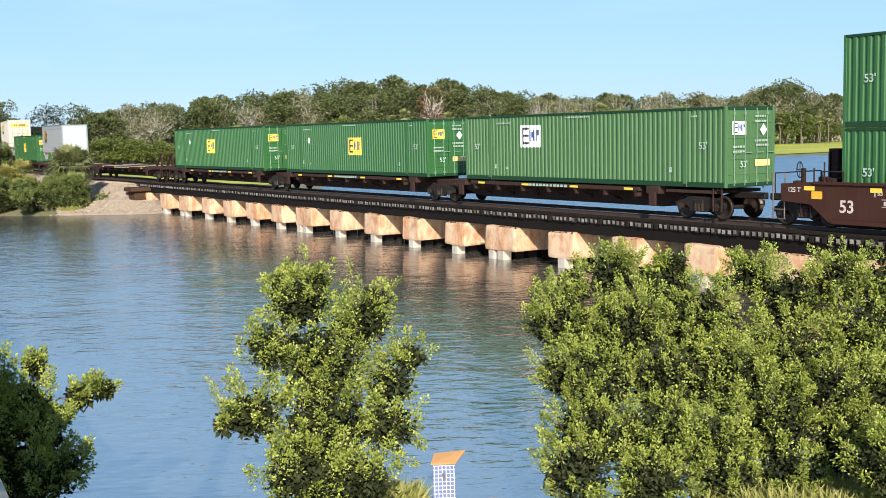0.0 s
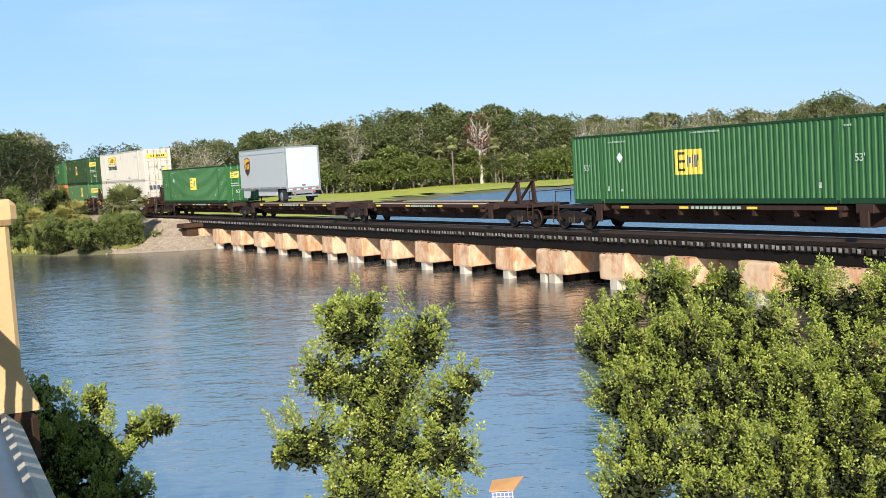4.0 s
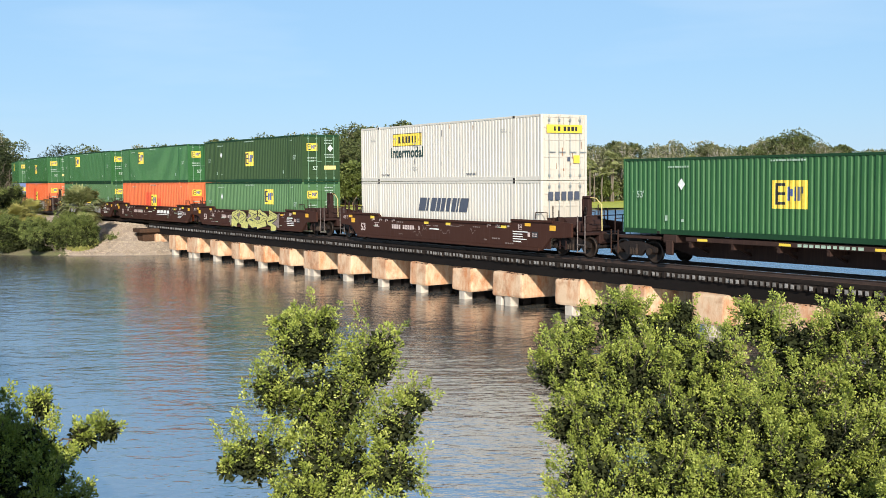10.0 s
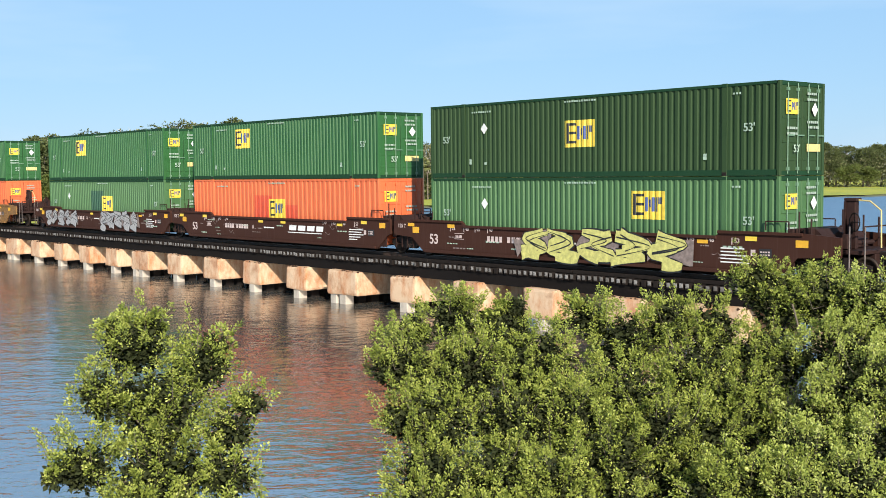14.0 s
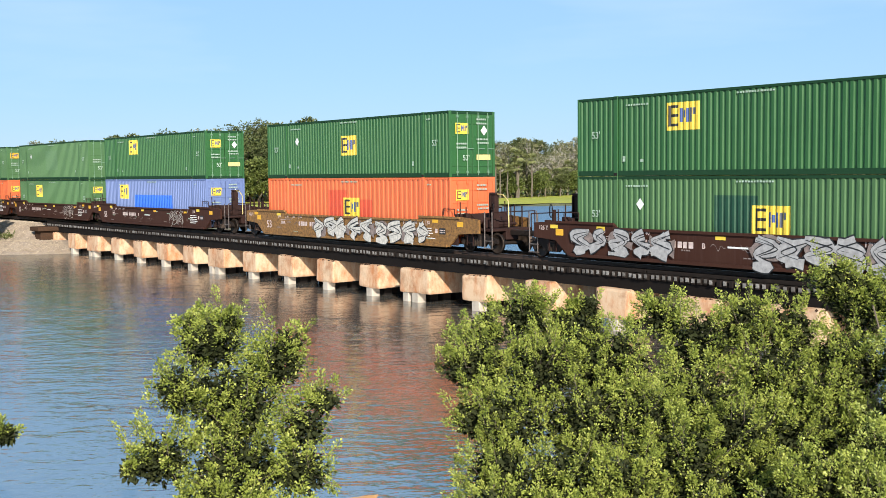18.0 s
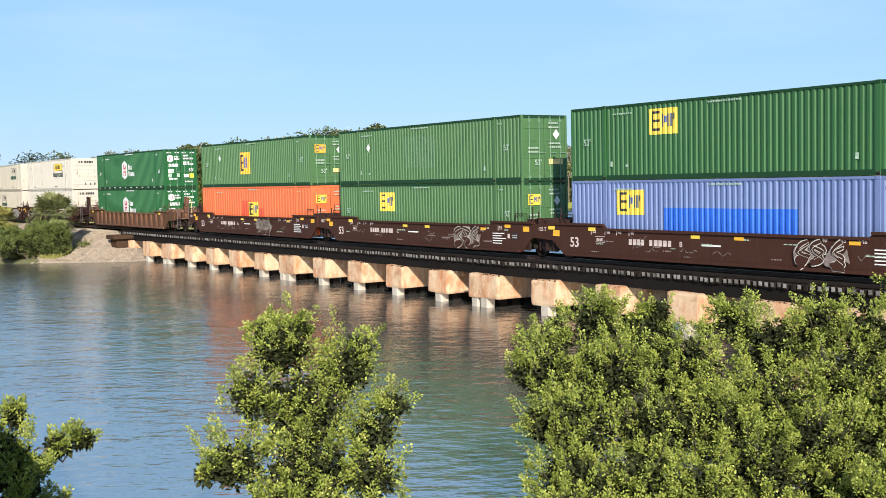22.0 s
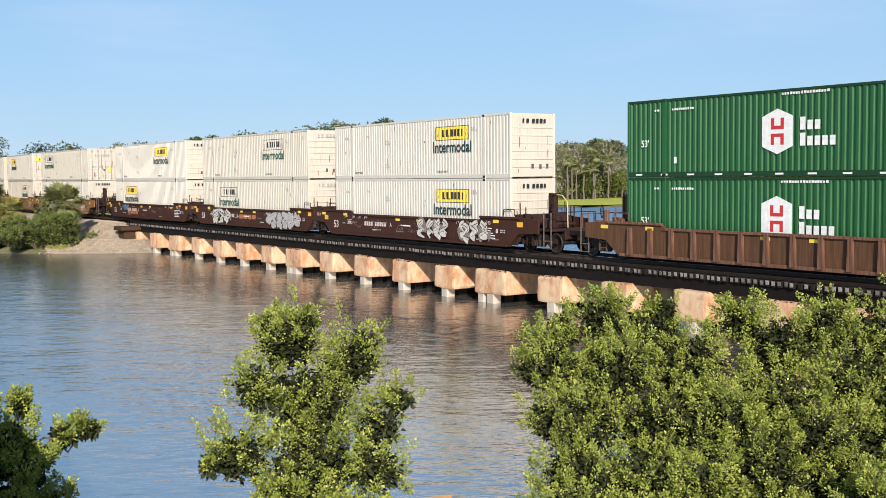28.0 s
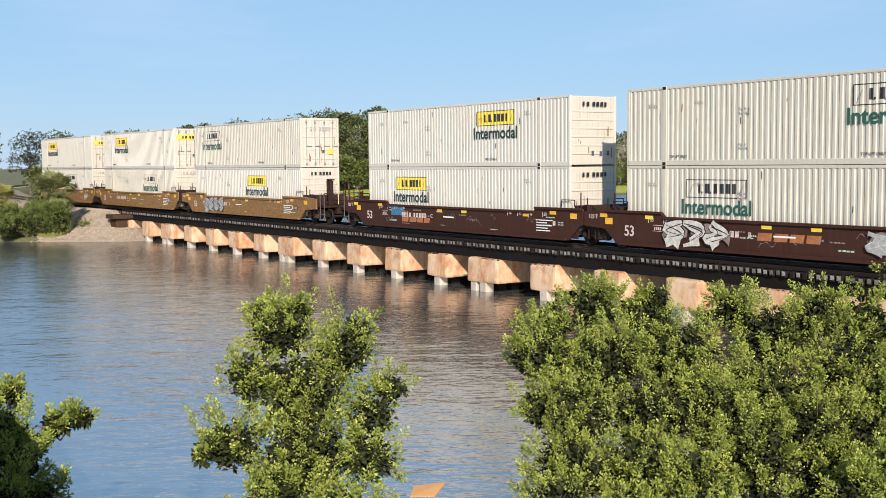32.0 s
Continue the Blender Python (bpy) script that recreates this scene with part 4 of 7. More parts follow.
def jb_container(label, logo_x, end, paint="white", plate=True, low=False):
    c = container(paint, label, style="none", end=end)
    jb_logo(c, logo_x, 2.08 if low else 2.15, -BOX_W / 2, plate)
    y = -BOX_W / 2
    for a in (-5.9, 2.2):
        lettering("TOP LIFT ONLY", 0.125, "grey_ink", c, Matrix.Translation((a + 0.5, y - 0.006, 0.32)) @ pose(0, 0, 0, 90), "top lift")
    for a, z, hh in ((-2.6, 1.75, 0.30), (-2.6, 0.55, 0.26), (5.1, 2.2, 0.22), (-6.9, 2.15, 0.16), (-4.6, 2.2, 0.1)):
        word_bars(c, "print_grey", a, a + 0.5, z, z + hh * 0.3, y, 4, 0, 7)
        word_bars(c, "print_grey", a, a + 0.4, z + hh * 0.5, z + hh * 0.75, y, 3, 0, 8)
    rng = random.Random(int(logo_x * 50) + len(label))
    for i in range(9):
        a, z = rng.uniform(-7.6, 7.6), rng.uniform(0.25, 2.6)
        decal(c, "scuff", rng.choice(("print_grey", "rust_streak", "grey_ink")), a, a + rng.uniform(0.02, 0.05), z, z + rng.uniform(0.06, 0.3), y, 0, rng.uniform(-0.1, 0.1))
    for i in range(6):
        a, z = rng.uniform(-1.1, 1.0), rng.uniform(0.2, 1.5)
        end_decal(c, "rust_run", "rust_streak", a, a + rng.uniform(0.015, 0.05), z, z + rng.uniform(0.1, 0.45), BOX_L / 2 + 0.001, 0)
    if plate and end == "door":
        end_decal(c, "logo_plate", "yellow", -1.02, 0.98, 2.08, 2.44, BOX_L / 2 + 0.035)
    for q, wide in ((-0.62, 0.10), (-0.40, 0.14), (-0.08, 0.15), (0.14, 0.15), (0.36, 0.16), (0.58, 0.12)):
        end_decal(c, "lettering_bar", "ink" if plate else "print_grey", q, q + wide, *((2.16, 2.36) if end == "door" else (2.46, 2.64)), BOX_L / 2 + 0.035, 1)
    if end != "door":
        for yy, z in ((-0.1, 0.42), (0.35, 0.4), (0.75, 0.42)):
            end_decal(c, "placard", "grey_ink", yy, yy + 0.13, z, z + 0.2, BOX_L / 2)
    else:
        end_decal(c, "placard", "grey_ink", 0.15, 0.3, 0.85, 1.02, BOX_L / 2 + 0.02)
        end_decal(c, "warning_plate", "yellow", 0.5, 0.85, 0.75, 1.1, BOX_L / 2 + 0.02)
    return c


def swift_container():
    c = container("white", "white corrugated container with slate slanted logo blocks, loaded below", style="none", end="door")
    y = -BOX_W / 2
    for i, (a, b) in enumerate(((-2.1, -1.2), (-1.0, 0.3), (0.42, 0.75), (0.9, 1.5), (1.6, 2.3))):
        decal(c, "logo_block", "grey_ink", a, b, 1.42, 2.08, y, 0, 0.30)
    for a in (-1.45, -0.52, -0.12, 1.28):
        decal(c, "logo_block", "white", a, a + 0.07, 1.42, 2.08, y, 1, 0.30)
    word_bars(c, "print_grey", -0.9, 2.2, 0.80, 0.98, y, 22, 0, 5)
    for i in range(5):
        end_decal(c, "logo_block", "grey_ink", -0.95 + i * 0.37, -0.68 + i * 0.37, 2.05, 2.42, BOX_L / 2 + 0.05)
    return c


def hub_container():
    c = container("green_deep", "glossy green corrugated container with white hexagon logo", style="none", end="door")
    y, x, z = -BOX_W / 2, -0.87, 1.5
    def hexa():
        p = [(0, 0.76), (0.64, 0.5), (0.64, -0.5), (0, -0.76), (-0.64, -0.5), (-0.64, 0.5)]
        s = Shape()
        return s.prism([(a, b) for a, b in p], 0, 0.002)
    part("logo_plate", hexa, "white_ink", c, at=(x, y - 0.006, z), key="hexagon")
    for side in (1, -1):
        for a in (-0.2, 0.2):
            decal(c, "logo_mark", "red_ink", x + a - 0.07, x + a + 0.07, z + side * 0.26 - 0.19, z + side * 0.26 + 0.19, y, 1)
        decal(c, "logo_mark", "red_ink", x - 0.13, x + 0.13, z + side * 0.13 - 0.06, z + side * 0.13 + 0.06, y, 1)
    # two short words: a tall first bar, then lower ones
    for z0, n in ((1.52, 3), (1.0, 5)):
        for i in range(n):
            high = 0.42 if i == 0 else 0.31
            decal(c, "lettering_bar", "white_ink", 0.05 + i * 0.29, 0.26 + i * 0.29, z0, z0 + high, y)
    for xx in (-7.1, 7.0):
        lettering("53'", 0.42, "white_ink", c, Matrix.Translation((xx, y - 0.006, 1.25)) @ pose(0, 0, 0, 90), "53 foot")
    for i in range(12):
        decal(c, "reflector", "white_ink", -7.6 + i * 1.33, -7.25 + i * 1.33, 0.06, 0.12, y, 1)
    for a, b, zz in ((-6.6, -6.3, 2.45), (-5.7, -4.6, 2.45), (-0.7, 1.2, 2.7), (6.4, 6.75, 2.5)):
        word_bars(c, "white_ink", a, b, zz, zz + 0.09, y, max(2, int((b - a) / 0.11)), 0, 4)
    for a in (-5.6, 5.4):
        decal(c, "placard", "white_ink", a, a + 0.14, 0.5, 0.74, y)
    end = BOX_L / 2 + 0.03
    part("logo_plate", hexa, "white_ink", c, at=Matrix.Translation((end + 0.03, -0.82, 2.2)) @ pose(0, 0, 0, 0, 0, 90) @ Matrix.Scale(0.36, 4), key="hexagon")
    for a in (-0.9, -0.79):
        end_decal(c, "logo_mark", "red_ink", a, a + 0.045, 2.06, 2.34, end + 0.03)
    lines = Shape()
    for zz, a, b in ((2.28, -0.5, -0.15), (2.1, -0.5, -0.1), (2.36, 0.2, 0.62), (2.14, 0.2, 1.0), (1.7, -0.95, -0.2), (1.58, -0.95, -0.2), (1.86, 0.22, 0.7), (1.72, 0.22, 1.0), (0.62, -0.95, -0.3), (0.4, 0.3, 0.9)):
        k = 0
        while a < b:
            wide = 0.05 + 0.03 * ((k * 5 + int(zz * 40)) % 3)
            lines.box(0, 0.003, a, min(b, a + wide), zz, zz + 0.11)
            a += wide + 0.035
            k += 1
    tagged(part("small_print", lines, "white_ink", c, at=(end, 0, 0), key="hexagon door print"), kind="stuff")
    for a, b, z0, z1, ink in ((-1.0, -0.55, 1.15, 1.4, "white_ink"), (-1.0, -0.72, 0.78, 1.08, "pale_ink"), (-0.3, -0.1, 0.8, 1.1, "pale_ink"), (0.22, 0.6, 0.78, 1.02, "white_ink"), (0.68, 1.02, 0.74, 1.06, "yellow")):
        end_decal(c, "warning_plate", ink, a, b, z0, z1, end)
    lettering("53'", 0.32, "white_ink", c, Matrix.Translation((end + 0.03, 0.8, 1.32)) @ pose(0, 0, 0, 90, 0, 90), "53 foot end")
    for a, b in ((-1.1, -0.75), (-0.45, -0.1), (0.1, 0.45), (0.75, 1.1)):
        end_decal(c, "reflector", "white_ink", a, b, 2.6, 2.66, end)
    return c


def trailer():
    """A short road trailer riding on the car: box, legs, wheels and rear bumper; foot of the tyres at z = 0."""
    t = thing("road_trailer", "silver-grey short box trailer with a brown shield logo", "trailer")
    L, y, z0, z1 = 8.5, -1.28, 1.05, 3.90
    part("body", Shape().box(-L / 2, L / 2, y, -y, z0, z1, 0.025), "grey_box", t)
    part("bottom_rail", Shape().box(-L / 2, L / 2, y - 0.012, y + 0.05, z0 - 0.02, z0 + 0.12, 0.008), "steel_rod", t)
    part("top_rail", Shape().box(-L / 2, L / 2, y - 0.01, y + 0.04, z1 - 0.4, z1 - 0.36), "steel_rod", t)
    for i in range(13):
        part("marker_light", lambda: Shape().box(-0.05, 0.05, -0.02, 0, -0.02, 0.02), "white_ink" if i % 2 else "red_ink", t, at=(-L / 2 + 0.3 + i * 0.65, y - 0.012, z0 + 0.06), key="marker")
    part("rear_frame", Shape().box(L / 2, L / 2 + 0.025, y, y + 0.11, z0 - 0.25, z1).box(L / 2, L / 2 + 0.025, -y - 0.11, -y, z0 - 0.25, z1).box(L / 2, L / 2 + 0.025, y + 0.11, -y - 0.11, z1 - 0.12, z1).box(L / 2, L / 2 + 0.025, y + 0.11, -y - 0.11, z0 - 0.25, z0 + 0.02), "steel_rod", t, "dull steel rear frame")
    part("roof_rail", Shape().box(-L / 2, L / 2, y - 0.012, y + 0.05, z1 - 0.10, z1 + 0.01, 0.008), "steel_rod", t)
    d = part("rear_door", Shape().box(L / 2, L / 2 + 0.03, y + 0.12, -y - 0.12, z0 + 0.03, z1 - 0.13, 0.01), "door_white", t, "cool white roll-up rear door")
    for i in range(8):
        part("door_slat", lambda: Shape().box(0, 0.006, y + 0.15, -y - 0.15, -0.172, 0.168, 0.003), "door_white", d, at=(L / 2 + 0.03, 0, z0 + 0.22 + i * 0.335), key="slat")
    part("door_handle", Shape().box(L / 2 + 0.035, L / 2 + 0.07, -0.12, 0.12, z0 + 0.12, z0 + 0.2, 0.01), "truck", d)
    for i in range(8):
        part("marker_light", lambda: Shape().box(0, 0.02, -0.12, 0.12, -0.03, 0.03), "red_ink" if i % 2 else "white_ink", t, at=(L / 2 + 0.025, -1.0 + i * 0.285, z0 - 0.1), key="rear marker")
    for yy in (-0.72, 0.72):
        part("tail_light", lambda: Shape().tube((0, 0, 0), (0.04, 0, 0), 0.06, n=12), "red_ink", t, at=(L / 2, yy, z0 - 0.32), key="tail light")
        part("mud_flap", lambda: Shape().box(-0.015, 0.015, -0.3, 0.3, 0, 0.62), "black", t, at=(3.62, yy * 1.4, 0.3), key="mud flap")
    part("dock_plate", Shape().box(L / 2 - 0.25, L / 2 + 0.02, -0.85, 0.85, z0 - 0.42, z0 - 0.2, 0.015), "steel_rod", t, "dull steel plate under the door")
    part("bumper", Shape().box(L / 2 - 0.1, L / 2, -1.15, 1.15, 0.42, 0.54, 0.01).box(L / 2 - 0.08, L / 2 - 0.02, -0.7, -0.6, 0.5, z0).box(L / 2 - 0.08, L / 2 - 0.02, 0.6, 0.7, 0.5, z0), "steel_rod", t, "steel rear bumper")
    part("front_skirt", Shape().prism([(-L / 2 + 0.15, z0), (-L / 2 + 1.55, z0), (-L / 2 + 1.25, 0.42), (-L / 2 + 0.25, 0.42)], y + 0.1, y + 0.16), "grey_box", t)
    part("side_skirt", Shape().box(-1.4, 2.1, y + 0.2, y + 0.26, 0.55, z0, 0.01), "grey_box", t)
    part("frame_rail", Shape().box(0.5, L / 2 - 0.1, -0.5, -0.4, 0.7, z0).box(0.5, L / 2 - 0.1, 0.4, 0.5, 0.7, z0), "black", t)
    for yy in (-1.0, 1.0):
        for k in (-1.65, -1.0):
            part("leg_brace", Shape().tube((k, yy * 0.7, z0), (-1.9, yy * 0.7, 0.55), 0.03, n=6), "truck", t)
        w = part("wheel", lambda: Shape().lathe([(0.0, -0.10), (0.28, -0.12), (0.30, -0.14), (0.47, -0.14), (0.50, -0.09), (0.50, 0.09), (0.47, 0.14), (0.28, 0.13), (0.0, 0.1)], 24), "black", t, at=pose(3.0, yy, 0.5, -90 if yy < 0 else 90), key="trailer wheel")
        part("rim", lambda: Shape().lathe([(0.0, -0.155), (0.12, -0.16), (0.14, -0.13), (0.27, -0.15), (0.29, -0.14)], 20), "steel_rod", w, key="trailer rim", smooth=True)
        part("landing_leg", lambda: Shape().tube((0, 0, 0.1), (0, 0, 0.95), 0.05).box(-0.1, 0.1, -0.1, 0.1, 0.06, 0.12), "truck", t, at=(-1.9, yy * 0.7, 0), key="leg")
    s = Shape().prism([(-0.55, 0.5), (0, 0.62), (0.55, 0.5), (0.55, -0.15), (0.38, -0.5), (0, -0.75), (-0.38, -0.5), (-0.55, -0.15)], 0, 0.002)
    b = part("shield", s, "shield_brown", t, "brown shield logo", at=(-2.75, y - 0.005, 2.75))
    part("shield_top", Shape().prism([(-0.50, 0.46), (0, 0.57), (0.50, 0.46), (0.50, 0.36), (0.1, 0.30), (-0.50, 0.08)], -0.004, -0.002), "gold", b)
    for a in (-0.28, 0.02, 0.30):
        part("shield_mark", Shape().prism([(a - 0.09, 0.12), (a + 0.09, 0.16), (a + 0.09, -0.22), (a - 0.09, -0.26)], -0.004, -0.002), "gold", b)
    return t


def truck_parts(parent, x, key="truck"):
    """A two-axle truck under a car; z = 0 is the rail head."""
    t = part("truck", lambda: Shape().box(-0.22, 0.22, -1.15, 1.15, 0.48, 0.72, 0.03), "truck", parent, at=(x, 0, 0), key="bolster")
    for y in (-1.02, 1.02):
        part("side_frame", lambda: Shape().prism([(-1.2, 0.42), (-1.2, 0.60), (-0.95, 0.66), (-0.45, 0.82), (0.45, 0.82), (0.95, 0.66), (1.2, 0.60), (1.2, 0.42), (0.95, 0.42), (0.62, 0.5), (0.38, 0.26), (-0.38, 0.26), (-0.62, 0.5), (-0.95, 0.42)], -0.07, 0.07), "truck", t, at=(0, y, 0), key="side frame")
        for x2 in (-0.16, 0.0, 0.16):
            part("spring", lambda: Shape().tube((0, 0, 0.30), (0, 0, 0.56), 0.065, n=8), "wheel", t, at=(x2, y - 0.09 if y < 0 else y + 0.09, 0), key="spring")
        for x2 in (-0.9, 0.9):
            part("bearing", lambda: Shape().tube((0, -0.16, 0), (0, 0.16, 0), 0.13, n=10), "wheel", t, at=(x2, y, 0.45), key="bearing")
    for x2 in (-0.9, 0.9):
        w = part("wheelset", lambda: Shape().tube((0, -0.9, 0), (0, 0.9, 0), 0.08, n=10), "truck", t, at=(x2, 0, 0.42), key="axle")
        for y in (-0.76, 0.76):
            part("wheel", lambda: Shape().lathe([(0.0, -0.05), (0.12, -0.06), (0.15, -0.03), (0.34, -0.02), (0.36, -0.06), (0.42, -0.06), (0.425, 0.04), (0.45, 0.05), (0.45, 0.075), (0.36, 0.075), (0.34, 0.03), (0.0, 0.04)], 28), "wheel", w, at=pose(0, y, 0, 90 if y < 0 else -90), key="wheel disc", smooth=True)
    part("brake_beam", lambda: Shape().box(-0.42, -0.34, -0.8, 0.8, 0.3, 0.4, 0.01).box(0.34, 0.42, -0.8, 0.8, 0.3, 0.4, 0.01), "truck", t, key="brake beam")
    return t


def ladder(parent, x, y, z0, z1, n, mat):
    part("ladder", lambda: Shape().box(-0.22, -0.18, -0.02, 0.02, 0, z1 - z0).box(0.18, 0.22, -0.02, 0.02, 0, z1 - z0), mat, parent, at=(x, y, z0), key=("ladder", round(z1 - z0, 2)))
    for i in range(n):
        part("rung", lambda: Shape().tube((-0.2, 0, 0), (0.2, 0, 0), 0.014, n=6), mat, parent, at=(x, y, z0 + (i + 0.5) * (z1 - z0) / n), key="rung")


def car_end(c, side, mat, platform):
    """The end of a well car: platform, bulkhead, grab irons, ladder and coupler."""
    out = 10.7 if platform else 9.6
    dark = "brown_dark" if mat in ("brown_car", "yellow_car") else mat
    part("end_platform", Shape().box(*sorted((side * 8.4, side * out)), -1.15, 1.15, 0.92, 1.04, 0.015), dark, c)
    part("draft_sill", Shape().box(*sorted((side * 7.6, side * out)), -0.35, 0.35, 0.55, 0.92, 0.02), dark, c)
    part("bulkhead", Shape().box(*sorted((side * 8.36, side * 8.56)), -1.3, 1.3, 0.9, 1.62, 0.02), dark, c)
    part("end_box", Shape().prism([(side * 8.6, 1.04), (side * 8.6, 1.62), (side * 9.1, 1.62), (side * 9.5, 1.3), (side * 9.5, 1.04)][::side], -0.95, 0.95), dark, c)
    for y in (-1.05, 1.05):
        part("corner_bracket", lambda: Shape().box(-0.14, 0.14, -0.12, 0.12, 0.7, 1.66, 0.03), dark, c, at=(side * 8.95, y, 0), key="corner bracket")
    for y in (-1.28, 1.28):
        for k, h in ((8.75, 2.15), (9.15, 1.95)):
            part("grab_post", lambda: Shape().tube((0, 0, 0), (0, 0, 1.1), 0.026, n=6), dark, c, at=(side * k, y, h - 1.1), key="grab post")
    ladder(c, side * 9.45, -1.3, 0.30, 1.35, 4, dark)
    for y in (-1.36, 1.36):
        part("pipe_rail", lambda: Shape().tube((-0.55, 0, 0), (0.25, 0, 0), 0.02, n=6).tube((-0.55, 0, -0.28), (-0.55, 0, 0), 0.02, n=6).tube((0.25, 0, -0.28), (0.25, 0, 0), 0.02, n=6), dark, c, at=(side * 8.2, y, 1.84), key="pipe rail")
    if platform:
        for y in (-1.2, 1.2):
            part("step_hanger", lambda: Shape().tube((-0.24, 0, 0.2), (-0.24, 0, 1.75), 0.024, n=6).tube((0.24, 0, 0.2), (0.24, 0, 1.75), 0.024, n=6).box(-0.26, 0.26, -0.06, 0.06, 0.2, 0.23).box(-0.26, 0.26, -0.03, 0.03, 0.52, 0.55), "step_steel", c, "sun-bleached steel step hanger", at=(side * 10.6, y * 1.05, 0), key="step hanger")
        g = 9.95 if side > 0 else -9.0
        part("guide_post", Shape().box(g - 0.14, g + 0.14, -0.45, -0.22, 1.04, 2.52, 0.02).box(g - 0.2, g + 0.2, -0.5, -0.17, 2.46, 2.56, 0.02).box(g - 0.2, g - 0.14, -0.5, -0.17, 1.04, 2.46), dark, c, "upright steel container guide")
        if side > 0:
            part("hose_pipe", Shape().tube((10.05, -0.35, 2.5), (10.5, -0.35, 2.47), 0.024, n=6).tube((10.5, -0.35, 2.47), (10.85, -0.35, 2.2), 0.024, n=6).tube((10.85, -0.35, 2.2), (10.87, -0.35, 1.1), 0.024, n=6), "pipe_yellow", c, "bent pale yellow pipe")
        part("brake_gear", Shape().box(side * 9.75 - 0.28, side * 9.75 + 0.28, -0.7, 0.5, 1.06, 1.34, 0.03).tube((side * 10.0, -1.0, 1.2), (side * 10.0, 0.8, 1.2), 0.07, n=8).box(side * 10.1 - 0.1, side * 10.1 + 0.1, -1.05, -0.8, 1.06, 1.5, 0.02), dark, c, "brake cylinder and rods on the platform")
        for x2, h2 in ((9.0, 1.9), (9.5, 2.0), (10.0, 1.95)):
            part("stanchion", Shape().tube((side * x2, 1.18, 1.04), (side * x2, 1.18, h2), 0.03, n=6), dark, c)
        part("coupler", Shape().box(*sorted((side * 10.6, side * 11.95)), -0.12, 0.12, 0.74, 0.98, 0.03), "truck", c)
        part("crossover_rail", Shape().tube((side * 10.8, -1.2, 1.06), (side * 10.8, -1.2, 1.75), 0.022, n=6).tube((side * 10.8, 1.2, 1.06), (side * 10.8, 1.2, 1.75), 0.022, n=6).tube((side * 10.8, -1.2, 1.75), (side * 10.8, 1.2, 1.75), 0.022, n=6), dark, c)
        w = Shape()
        ring = [Vector((0, 0.27 * math.cos(i * math.tau / 16), 0.27 * math.sin(i * math.tau / 16))) for i in range(16)]
        rim = [v * (1 + 0.067 * math.cos(k * math.tau / 5)) + Vector((0.018 * math.sin(k * math.tau / 5), 0, 0)) for v in ring for k in range(5)]
        w.add([tuple(v) for v in rim], [(i * 5 + k, i * 5 + (k + 1) % 5, (i + 1) % 16 * 5 + (k + 1) % 5, (i + 1) % 16 * 5 + k) for i in range(16) for k in range(5)])
        for i in range(0, 16, 4):
            w.tube((0, 0, 0), ring[i], 0.014, n=5)
        part("brake_wheel", w, "truck", c, at=pose(side * 10.2, -0.68, 1.85, 0, 0, 60))
        part("brake_stand", Shape().box(side * 10.15 - 0.06, side * 10.15 + 0.06, -0.62, -0.48, 1.06, 1.9, 0.01), dark, c)
        part("air_tank", Shape().tube((side * 9.5, -0.3, 1.32), (side * 9.5, 0.9, 1.32), 0.2, n=14), dark, c)


